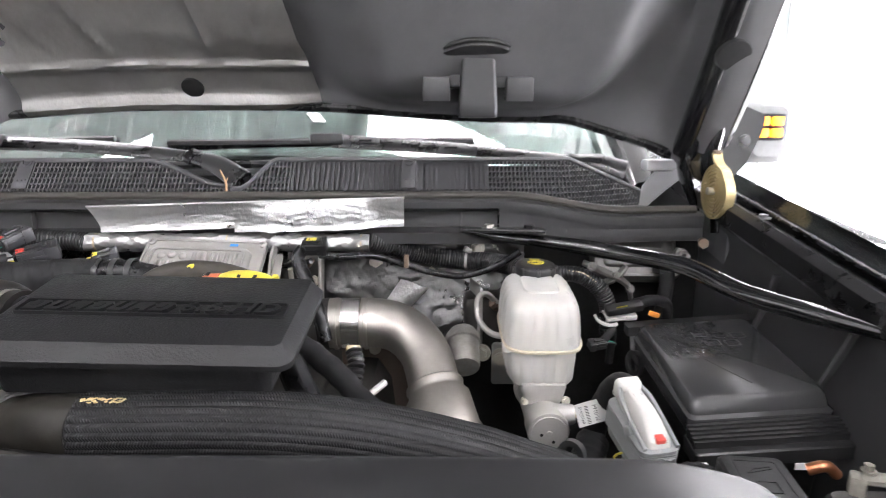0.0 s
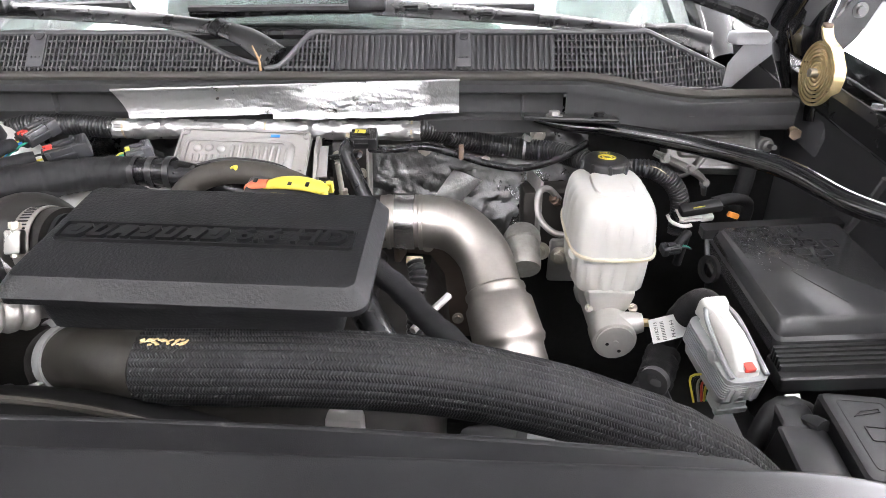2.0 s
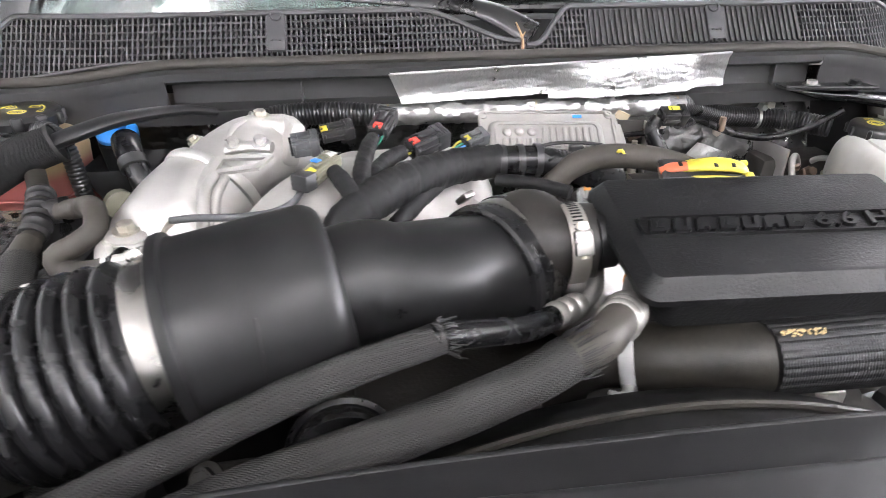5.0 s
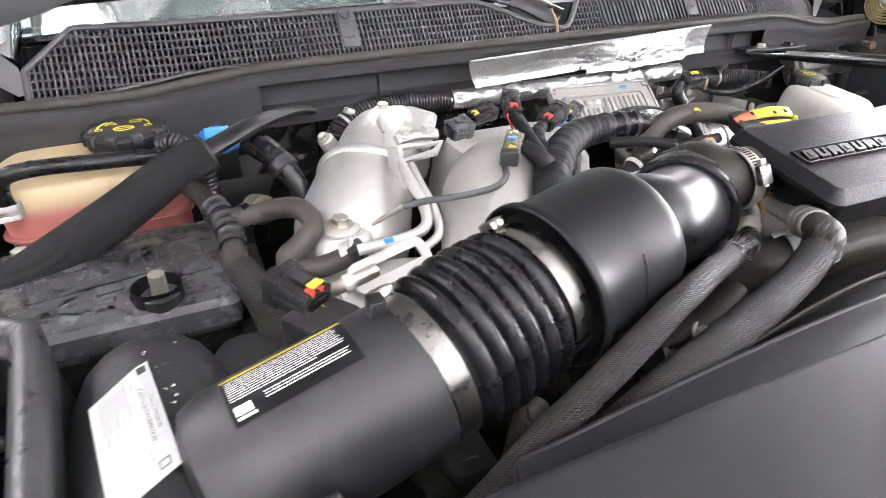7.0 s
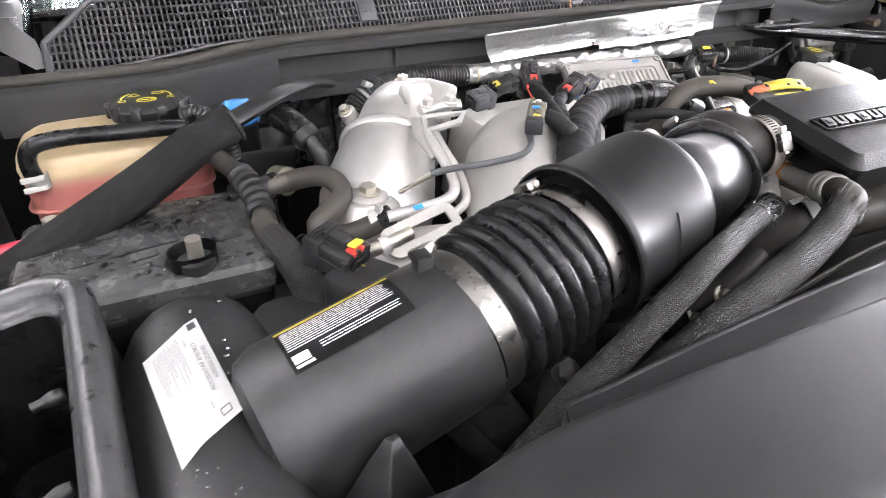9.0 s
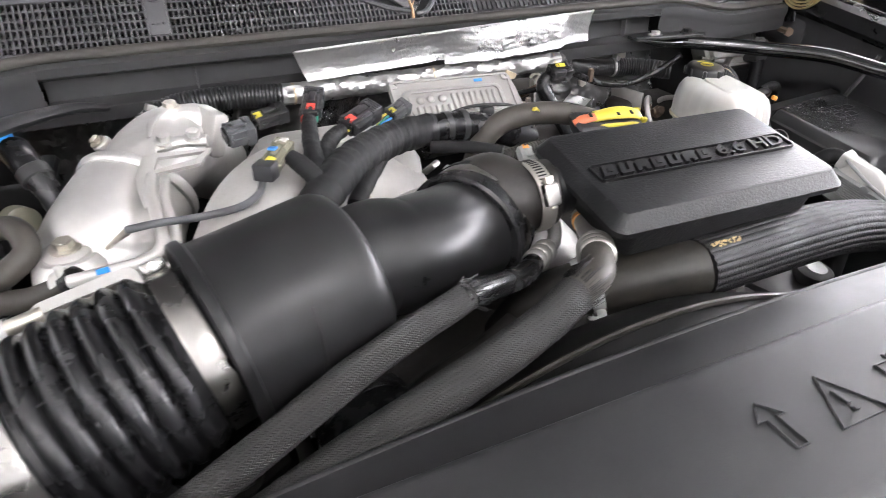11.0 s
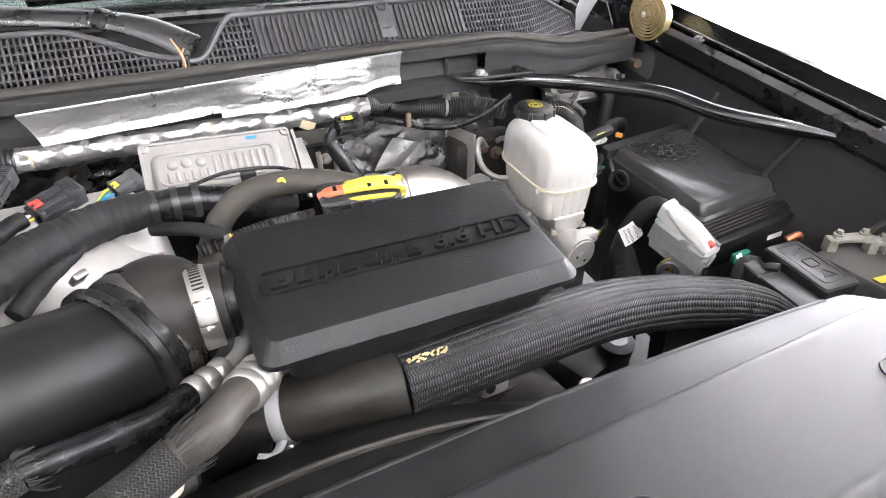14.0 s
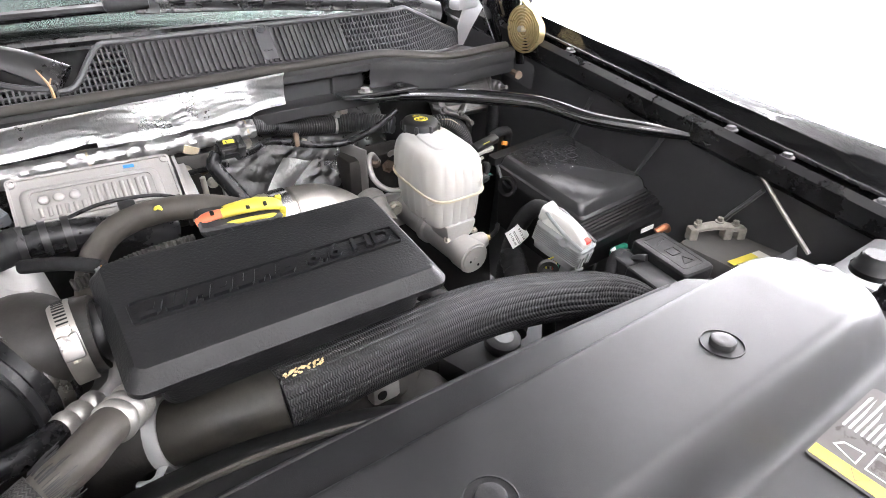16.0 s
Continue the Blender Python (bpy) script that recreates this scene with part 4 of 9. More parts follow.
def push_pin(x, y, z, parent, r=0.0095):
    bm = lathe((x, y, z), (0, 0, 1), [(-0.001, r * 1.75), (0.0007, r * 1.72), (0.0009, r * 1.68), (0.0007, r * 1.64), (-0.001, r * 1.61)], 36, caps=False)
    part("pin_seat", bm, M_COVER, parent)
    bm = lathe((x, y, z), (0, 0, 1), [(-0.001, r), (0.003, r), (0.0042, r * 0.93), (0.0046, r * 0.8), (0.0044, r * 0.3), (0.0044, 0)], 36)
    part("push_pin", bm, M_PLASTIC, parent, "round black push pin")


for x, y in ((-0.013, 0.232), (-0.241, 0.228), (-0.60, 0.230)):
    push_pin(x, y, cover_z(x, y) + 0.0003, rc)
for x, y, r in ((0.288, 0.236, 0.022), (0.238, 0.200, 0.017)):
    z = cover_z(x, y)
    bm = lathe((x, y, z), (0, 0, 1), [(-0.002, r), (0.004, r), (0.006, r * 0.92), (0.010, r * 0.8), (0.0175, r * 0.72), (0.02, r * 0.6), (0.02, 0)], 32)
    part("rubber_bumper", bm, M_RUBBER, rc, "black rubber hood bumper")
for x, y in ((0.20, 0.262), (0.245, 0.262)):
    part("bumper_seat", lathe((x, y, cover_z(x, y)), (0, 0, 1), [(-0.001, 0.012), (0.003, 0.012), (0.004, 0.009), (0.004, 0)], 24), M_PLASTIC, rc)

# raised symbols
W = 0.0012


def symbol(name, pts, x, y, width=W):
    m = frame_of((x, y, cover_z(x, y) - 0.0004), (1, 0, 0), (0, 0, 1))
    part(name, ring_band(pts, width, m, 0.0016), M_COVER, rc)


arrow = [(0.004, -0.015), (0.004, 0.004), (0.0095, 0.004), (0.0, 0.016), (-0.0095, 0.004), (-0.004, 0.004), (-0.004, -0.015)]
symbol("arrow_symbol", arrow, -0.440, 0.240)
symbol("arrow_symbol", arrow, -0.284, 0.241)
symbol("triangle_symbol", [(0.019, -0.016), (0.0, 0.017), (-0.019, -0.016)][::1], -0.394, 0.240, 0.0015)
m = frame_of((-0.394, 0.238, cover_z(-0.394, 0.238) - 0.0004), (1, 0, 0), (0, 0, 1))
bm = prism([(-0.0012, -0.003), (0.0012, -0.003), (0.002, 0.007), (-0.002, 0.007)], m, 0.0022)
prism([(-0.0014, -0.008), (0.0014, -0.008), (0.0014, -0.0055), (-0.0014, -0.0055)], m, 0.0022, bm)
part("exclamation_symbol", bm, M_COVER, rc)
symbol("battery_symbol", [(0.02, -0.014), (0.02, 0.011), (0.008, 0.011), (0.008, 0.015), (-0.008, 0.015), (-0.008, 0.011), (-0.02, 0.011), (-0.02, -0.014)], -0.334, 0.238)
star = []
for k in range(10):
    a = math.pi / 2 + math.pi * k / 5
    r = 0.0085 if k % 2 == 0 else 0.0036
    star.append((r * math.cos(a), r * math.sin(a) - 0.002))
ms = frame_of((-0.334, 0.238, cover_z(-0.334, 0.238) - 0.0004), (1, 0, 0), (0, 0, 1))
bm = bmesh.new()
for k in range(0, 10, 2):
    prism([(0.0, -0.002), star[k - 1], star[k], star[k + 1]], ms, 0.0022, bm)
part("star_symbol", bm, M_COVER, rc)

sticker = thing("caution_label", (0.04, 0.12, 1.19), "dark caution label with a yellow edge and white print", "label")
zl = cover_z(0.04, 0.12)
ml = frame_of((0.045, 0.125, zl + 0.0014), (1, 0, 0), (0, -0.045, 1))
part("base", prism(rounded(0.055, 0.032, 0.004), ml, 0.0004), material("label_brown", (0.05, 0.044, 0.04), 0.35, bump=0.02), sticker)
part("yellow_band", prism([(-0.052, -0.031), (-0.040, -0.031), (-0.040, 0.031), (-0.052, 0.031)], ml @ Matrix.Translation((0, 0, 0.0004)), 0.0003), M_YELLOW, sticker, "yellow edge band")
part("warning_triangle", ring_band([(-0.042, -0.006), (-0.050, 0.0), (-0.042, 0.006)], 0.001, ml @ Matrix.Translation((0, 0, 0.0007)), 0.0002), M_RED, sticker)
bm = bmesh.new()
for k in range(14):
    random.seed(k)
    y = 0.027 - 0.0042 * k
    prism([(-0.006, y), (0.012 + 0.036 * random.random(), y), (0.012 + 0.036 * random.random(), y + 0.0018), (-0.006, y + 0.0018)], ml @ Matrix.Translation((0, 0, 0.0004)), 0.0002, bm)
part("fine_print", bm, M_WHITE, sticker, "illegible white print")
bm = ring_band([(-0.012, -0.02), (-0.012, 0.0), (-0.034, 0.0), (-0.034, -0.02)][::-1], 0.001, ml @ Matrix.Translation((0, 0, 0.0004)), 0.0002)
ring_band([(-0.036, 0.006), (-0.02, 0.006), (-0.022, 0.02), (-0.030, 0.024)], 0.0014, ml @ Matrix.Translation((0, 0, 0.0004)), 0.0002, bm)
part("pictogram", bm, M_WHITE, sticker)
random.seed(0)

# radiator support below the cover and the fan shroud behind it
support = thing("radiator_support", (-0.378, 0.18, 0.6), "black radiator support and core below the cover", "radiator")
part("core", rbox((-0.36, 0.24, 0.87), (0.9, 0.12, 0.5), 0.01), M_DARK, support)
part("top_bar", rbox((-0.33, 0.20, 1.15), (1.5, 0.16, 0.06), 0.012), M_INNERBLACK, support)
part("front_panel", rbox((-0.33, -0.14, 0.9), (1.7, 0.05, 0.55), 0.03), M_BODYBLACK, support)
shroud = thing("fan_shroud", (-0.3, 0.4, 0.7), "curved black plastic fan shroud with a dusty rim", "fan shroud")
arc = [(x, 0.378, 1.198 - 1.25 * (x + 0.375) ** 2) for x in (-0.64, -0.58, -0.52, -0.46, -0.40, -0.34, -0.28, -0.22, -0.15, -0.08)]
part("front_rim", tube(arc, 0.003, 8, 0.012), M_OLDRUBBER, shroud, "dusty grey rim")
bm = bmesh.new()
pa, _ = spline(arc, 0.012)
g = [[bm.verts.new(p + Vector((0, dy, dz))) for dy, dz in ((-0.03, -0.012), (-0.003, -0.002), (0.012, -0.004), (0.042, -0.024), (0.045, -0.07))] for p in pa]
for a, b in zip(g, g[1:]):
    for k in range(4):
        bm.faces.new((a[k], a[k + 1], b[k + 1], b[k]))
bmesh.ops.solidify(bm, geom=bm.faces[:], thickness=0.003)
part("ring", bm, M_DARK, shroud)
bm = bmesh.new()
for k in range(9):
    a = radians(40 * k)
    tube([(-0.36 + 0.03 * math.cos(a), 0.43, 0.88 + 0.03 * math.sin(a)), (-0.36 + 0.13 * math.cos(a + 0.2), 0.42, 0.88 + 0.13 * math.sin(a + 0.2)), (-0.36 + 0.23 * math.cos(a + 0.35), 0.415, 0.88 + 0.23 * math.sin(a + 0.35))], [0.02, 0.035, 0.03], 8, 0.02, squash=0.15, bm=bm)
part("fan_blades", bm, M_DARK, shroud)

# ---- intake box with the raised name ----
box = thing("intake_box", (-0.2525, 0.5025, 1.18), "satin black plastic intake box with a raised name panel", "intake box")
MB = pose(-0.2525, 0.5025, 1.2525, 10.0, 1.1, -0.4)


def lid_ring(hx, yf, yb, r, z):
    return [MB @ Vector((x, y + (yb + yf) / 2, z)) for x, y in rounded(hx, (yb - yf) / 2, r, 8)]


part("lid", loft([lid_ring(0.131, -0.070, 0.070, 0.012, -0.0085), lid_ring(0.1345, -0.0715, 0.0715, 0.013, -0.008), lid_ring(0.1345, -0.0715, 0.0715, 0.013, -0.003), lid_ring(0.1338, -0.0708, 0.0708, 0.0125, -0.0022),
                  lid_ring(0.1252, -0.0606, 0.0655, 0.008, 0.0078), lid_ring(0.1245, -0.0598, 0.0650, 0.0075, 0.0085), lid_ring(0.1235, -0.0588, 0.0642, 0.007, 0.0088)]), M_LID, box, sharp=24)
part("tray", loft([lid_ring(0.106, -0.052, 0.058, 0.012, -0.045), lid_ring(0.112, -0.060, 0.062, 0.012, -0.040), lid_ring(0.115, -0.062, 0.064, 0.012, -0.0082)]), M_LID, box)
MP = MB @ Matrix.Translation((0.0, -0.004, 0.0087))
part("name_panel", ring_band(rounded(0.1165, 0.0125, 0.004), 0.0017, MP, 0.0030), M_LETTER, box, "raised border of the name panel")
LW, LH, SK = 0.0155, 0.0078, 0.003


def block_letter(x, k):
    """A slanted solid block with notches, standing for one letter of the maker's name."""
    def q(a, b):
        return (x + a * LW + b * SK, b * LH)
    notch = k % 3
    if notch == 0:
        o = [q(0, -1), q(0.8, -1), q(0.95, -0.6), q(0.95, 0.6), q(0.8, 1), q(0, 1)]
    elif notch == 1:
        o = [q(0.1, -1), q(0.85, -1), q(0.95, -0.7), q(0.95, 1), q(0.62, 1), q(0.62, -0.45), q(0.33, -0.45), q(0.33, 1), q(0, 1), q(0, -0.7)]
    else:
        o = [q(0, -1), q(0.3, -1), q(0.36, -0.5), q(0.6, -0.5), q(0.66, -1), q(0.95, -1), q(0.95, 0.7), q(0.8, 1), q(0.15, 1), q(0, 0.7)]
    bm = prism(o, MP, 0.0034)
    if notch == 0:
        prism([q(0.3, -0.42), q(0.62, -0.42), q(0.62, 0.42), q(0.3, 0.42)], MP @ Matrix.Translation((0, 0, 0.0030)), 0.0012, bm)
    part("name_block", bm, M_LETTER, box, sharp=20)


for k in range(7):
    block_letter(-0.108 + 0.0182 * k, k)
writing("6.6 HD", 0.0225, MP @ Matrix.Translation((0.066, 0.0003, 0.0008)), M_LETTER, box, depth=0.0026, shear=0.18, wide=1.3, bold=0.0004)
bm = lathe((-0.375, 0.532, 1.2365), (-1, 0.0, -0.04), [(0, 0.0235), (0.012, 0.0235), (0.012, 0.026), (0.016, 0.026), (0.016, 0.0235), (0.034, 0.0235)], 32)
part("inlet_neck", bm, M_DUCT, box)


def hose_clamp(at, axis, r, width, screw, label="stainless worm-drive hose clamp", mat=None, slots=True):
    """A steel band with its screw housing at the angle screw (degrees)."""
    c = thing("hose_clamp", at, label, "hose clamp", "hose clamps")
    at, ax = Vector(at), Vector(axis).normalized()
    w = width / 2
    mat = mat or (M_STEEL if slots else M_BAND)
    part("band", lathe(at, ax, [(-w, r), (-w, r + 0.0012), (-w * 0.8, r + 0.0016), (w * 0.8, r + 0.0016), (w, r + 0.0012), (w, r)], 48, caps=False), mat or M_CLAMP, c)
    ref = Vector((0, 0, 1))
    n = (ref - ax * ref.dot(ax)).normalized()
    b = ax.cross(n)
    a = radians(screw)
    out, tan = n * math.cos(a) + b * math.sin(a), -n * math.sin(a) + b * math.cos(a)
    p = at + out * (r + 0.005)
    m = frame_of(p, ax, out)
    bm = rbox((0, 0, 0), (width * 0.95, 0.02, 0.008), 0.002)
    bm.transform(m)
    part("screw_housing", bm, M_BAND, c)
    part("screw", lathe(p - tan * 0.016, tan, [(0, 0.0045), (0.005, 0.0045), (0.005, 0.003), (0.028, 0.003)], 6), M_ZINC, c, sharp=25)
    bm = bmesh.new()
    for k in range(14 if slots else 0):
        aa = a - radians(20 + 6 * k)
        o2, t2 = n * math.cos(aa) + b * math.sin(aa), -n * math.sin(aa) + b * math.cos(aa)
        bx = rbox((0, 0, 0), (width * 0.55, 0.0012, 0.0006), 0.0)
        bx.transform(frame_of(at + o2 * (r + 0.0018), ax, o2))
        merge(bm, bx)
    if slots:
        part("worm_thread", bm, M_DARK, c)
    else:
        bm.free()
    return c


hose_clamp((-0.409, 0.532, 1.2345), (1, 0.0, 0.06), 0.0318, 0.015, 62)

# ---- intake duct from the airbox to the box ----
AX = [Vector(p) for p in ((-0.98, 0.405, 1.168), (-0.812, 0.428, 1.200), (-0.70, 0.455, 1.222), (-0.60, 0.478, 1.236), (-0.455, 0.512, 1.228), (-0.40, 0.526, 1.238))]
duct = thing("intake_duct", (-0.58, 0.47, 1.16), "smooth black plastic resonator duct with a stepped shoulder", "intake duct")
d1 = (AX[3] - AX[2]).normalized()
bm = lathe(AX[2] + d1 * 0.002, d1, [(0.012, 0.052), (0.011, 0.060), (0.004, 0.0655), (0.0, 0.0688), (0.001, 0.0705), (0.005, 0.0712), (0.008, 0.0705), (0.0095, 0.0675), (0.012, 0.0665), (0.05, 0.066), (0.092, 0.0655), (0.099, 0.0645), (0.1045, 0.0615), (0.108, 0.057), (0.1095, 0.05), (0.11, 0.04)], 64)
part("resonator_drum", bm, M_DUCT, duct, sharp=30)
mslot = AX[2] + d1 * 0.052
b1 = d1.cross(Vector((0, 0, 1))).normalized()
bm = tube([mslot + (b1 * math.cos(a) + Vector((0, 0, 1)) * math.sin(a)) * 0.0659 for a in [radians(-50 + 9 * k) for k in range(10)]], 0.0013, 6, 0.004)
part("parting_slot", bm, M_DARK, duct)
c3 = AX[2] + d1 * 0.100
BP, BD = Vector((-0.4706, 0.5388, 1.2104)), Vector((0.8, 0.6, 0.05)).normalized()
bm = tube([c3, c3 + d1 * 0.03, (-0.555, 0.486, 1.2345), (-0.520, 0.503, 1.2265), BP - BD * 0.004], [0.0445, 0.0445, 0.0452, 0.0465, 0.0495], 56, 0.004)
part("elbow", bm, M_DUCT, duct)
bm = lathe(BP - BD * 0.010, BD, [(0, 0.046), (0, 0.055), (0.002, 0.0575), (0.008, 0.058), (0.010, 0.056), (0.011, 0.0538), (0.034, 0.0538), (0.035, 0.056), (0.039, 0.0555), (0.041, 0.05)], 56)
part("boot_cuff", bm, M_RUBBER, duct, "ridged black rubber cuff")
bm = tube([BP + BD * 0.022, BP + BD * 0.034, (-0.438, 0.553, 1.227), (-0.418, 0.5375, 1.2335), (-0.39, 0.532, 1.236)], [0.052, 0.049, 0.041, 0.0315, 0.0305], 40, 0.004)
part("reducer_boot", bm, M_BROWNBOOT, duct, "dusty black rubber reducer boot")
part("boot_band", lathe(BP + BD * 0.002, BD, [(0.010, 0.053), (0.010, 0.0548), (0.0115, 0.0552), (0.0195, 0.0552), (0.021, 0.0548), (0.021, 0.053)], 56, caps=False), M_BAND, duct, "dull steel band")
b2 = rbox((0, 0, 0), (0.012, 0.016, 0.006), 0.002)
b2.transform(frame_of((-0.4895, 0.5775, 1.2595), BD, (-0.5, 0.6, 0.8)))
part("band_screw", b2, M_BAND, duct)

bel = thing("bellows_hose", (-0.75, 0.44, 1.15), "black ribbed rubber bellows hose", "hose")
bd = (AX[2] - AX[1]).normalized()
L = (AX[2] - AX[1]).length
prof = [(0.0, 0.0545), (0.016, 0.0545), (0.018, 0.056)]
s0, s1 = 0.022, L - 0.014
for k in range(6):
    for f in range(9):
        a = f / 9
        prof.append((s0 + (s1 - s0) * (k + a) / 6, 0.0545 + 0.0075 * math.sin(math.pi * a) ** 0.6 + 0.003 * math.sin(math.pi * (k + a) / 6)))
prof += [(s1 + 0.002, 0.055), (L + 0.012, 0.055)]
part("bellows", lathe(AX[1] - bd * 0.004, bd, prof, 64), M_RUBBER, bel, sharp=50)
bm = tube([AX[1] + bd * 0.02 + Vector((0, -0.036, 0.0485)), AX[2] - bd * 0.02 + Vector((0, -0.036, 0.049))], 0.0006, 5, 0.01)
part("mould_seam", bm, M_RUBBER, bel)
hose_clamp(AX[1] + bd * 0.004, bd, 0.0562, 0.0165, -35, "wide stainless hose clamp round the ribbed hose", slots=False)
hose_clamp(AX[2] - bd * 0.006, bd, 0.0562, 0.0165, -35, "wide stainless hose clamp round the ribbed hose", slots=False)

# ---- airbox with its labels and the fender inlet ----
ab = thing("airbox", (-0.98, 0.42, 1.0), "matte black plastic airbox beside the battery", "airbox")
nd = (AX[1] - AX[0]).normalized()
bm = lathe(AX[0] + nd * 0.02, nd, [(0, 0.02), (0.0, 0.04), (0.006, 0.052), (0.02, 0.058), (0.14, 0.0575), (0.152, 0.0572), (0.153, 0.0545), (0.17, 0.0545)], 56)
part("outlet_neck", bm, M_AIRBOX, ab)
rings = []
for x, zt, yb, yf in ((-1.052, 1.135, 0.52, 0.29), (-1.048, 1.160, 0.545, 0.28), (-1.040, 1.180, 0.560, 0.272), (-1.028, 1.197, 0.568, 0.266), (-1.015, 1.2065, 0.572, 0.262), (-1.002, 1.2115, 0.574, 0.261), (-0.99, 1.2135, 0.575, 0.26), (-0.975, 1.2125, 0.573, 0.261), (-0.962, 1.209, 0.57, 0.262), (-0.951, 1.203, 0.565, 0.266), (-0.943, 1.193, 0.558, 0.271), (-0.937, 1.18, 0.55, 0.276), (-0.934, 1.165, 0.545, 0.28)):
    rings.append([Vector((x, (yb + yf) / 2 + a, 1.04 + (b + (zt - 1.04) / 2) - 0.02 * smooth(0.42, 0.26, (yb + yf) / 2 + a))) for a, b in rounded((yb - yf) / 2, (zt - 1.04) / 2, 0.062, 20)])
part("body", loft(rings), M_AIRBOX, ab, sharp=60)
bm = loft([[Vector((-0.905 + a, 0.545 + b, z)) for a, b in rounded(hx, hy, 0.02)] for z, hx, hy in ((1.02, 0.05, 0.05), (1.14, 0.045, 0.045), (1.158, 0.036, 0.035), (1.162, 0.02, 0.02))])
part("side_bulge", bm, M_AIRBOX, ab)
bm = rbox((-0.835, 0.437, 1.256), (0.012, 0.014, 0.016), 0.002)
part("lug", bm, M_AIRBOX, ab)
bm = loft([[Vector((-0.82 + a, 0.345 + b, z)) for a, b in rounded(hx, 0.03, 0.015)] for z, hx in ((0.95, 0.06), (1.05, 0.05), (1.07, 0.03))])
part("front_bracket", bm, M_AIRBOX, ab)
apex = Vector((-0.893, 0.344, 1.219))
foot_ring = [Vector(p) for p in ((-0.985, 0.37, 1.04), (-0.935, 0.262, 1.04), (-0.825, 0.325, 1.02), (-0.845, 0.40, 1.03))]
soft_ring = [q for k in range(4) for q in (foot_ring[k].lerp(foot_ring[k - 1], 0.12), foot_ring[k].lerp(foot_ring[k - 1], 0.04), foot_ring[k].lerp(foot_ring[(k + 1) % 4], 0.04), foot_ring[k].lerp(foot_ring[(k + 1) % 4], 0.12))]
part("gusset", loft([[apex + (q - apex) * f + Vector((0, 0, h)) for q in soft_ring] for f, h in ((1.0, 0.0), (0.5, 0.004), (0.16, 0.003), (0.1, 0.001), (0.05, 0.0))]), M_AIRBOX, ab, sharp=70)

# emission paper on the airbox
paper = thing("emission_label", (-0.985, 0.43, 1.21), "white emission information label on the airbox", "label")
bm = bmesh.new()


def paper_at(u, v, lift=0.0005):
    """u across (x), v along (y) the label over the rounded top."""
    x = -1.019 + 0.036 * u + 0.017 * (1 - v)
    y = 0.470 + 0.028 * u - 0.099 * (1 - v)
    z = 1.208 + 0.24 * (x + 1.015) if x < -0.99 else 1.214 - 0.143 * (x + 0.99)
    z -= 0.02 * smooth(0.42, 0.26, y)
    return Vector((x, y, z + 0.0015 + lift))


g = [[bm.verts.new(paper_at(i / 10, j / 12)) for j in range(13)] for i in range(11)]
for a, b in zip(g, g[1:]):
    for k in range(12):
        bm.faces.new((a[k], b[k], b[k + 1], a[k + 1]))
bmesh.ops.solidify(bm, geom=bm.faces[:], thickness=0.0004)
part("paper", bm, M_WHITE, paper)
for txt, u in (("VEHICLE EMISSION", 0.88), ("CONTROL INFORMATION", 0.76)):
    o = paper_at(u, 0.52, 0.0009)
    writing(txt, 0.0042, frame_of(o, (0.17, -1.0, 0.0), (0.12, 0.0, 1.0)), M_GREYINK, paper)
bm = bmesh.new()
for k in range(15):
    random.seed(50 + k)
    u = 0.56 - 0.03 * k
    v0, v1 = 0.95 - 0.04 * random.random(), 0.42 + 0.3 * random.random()
    a, b, c, d = (paper_at(uu, vv, 0.0009) for uu, vv in ((u, v0), (u, v1), (u + 0.009, v1), (u + 0.009, v0)))
    bm.faces.new([bm.verts.new(p) for p in (a, b, c, d)])
part("fine_print", bm, M_GREYINK, paper, "illegible fine print")
bm = bmesh.new()
for u0, u1, v0, v1 in ((0.655, 0.661, 0.14, 0.86), (0.80, 0.94, 0.90, 0.97), (0.72, 0.735, 0.05, 0.11), (0.865, 0.88, 0.05, 0.11), (0.72, 0.88, 0.05, 0.058), (0.72, 0.88, 0.102, 0.11)):
    bm.faces.new([bm.verts.new(paper_at(u, v, 0.0009)) for u, v in ((u0, v0), (u1, v0), (u1, v1), (u0, v1))])
part("print_marks", bm, M_INK, paper)
random.seed(0)

# black caution label on the outlet neck
cau = thing("caution_label", AX[0] + nd * 0.09, "black caution label with a yellow top edge and white print", "label")
side = nd.cross(Vector((0, 0, 1))).normalized()


def neck_at(s, a, r=0.0583):
    """s metres along the neck, a degrees from its top towards the front."""
    up = side.cross(nd).normalized()
    return AX[0] + nd * s + (up * math.cos(radians(a)) + side * math.sin(radians(a))) * r


def neck_patch(bm, s0, s1, a0, a1, r):
    n = max(1, round(abs(a1 - a0) / 5))
    g = [[bm.verts.new(neck_at(s, a0 + (a1 - a0) * k / n, r)) for k in range(n + 1)] for s in (s0, s1)]
    for k in range(n):
        bm.faces.new((g[0][k], g[1][k], g[1][k + 1], g[0][k + 1]))


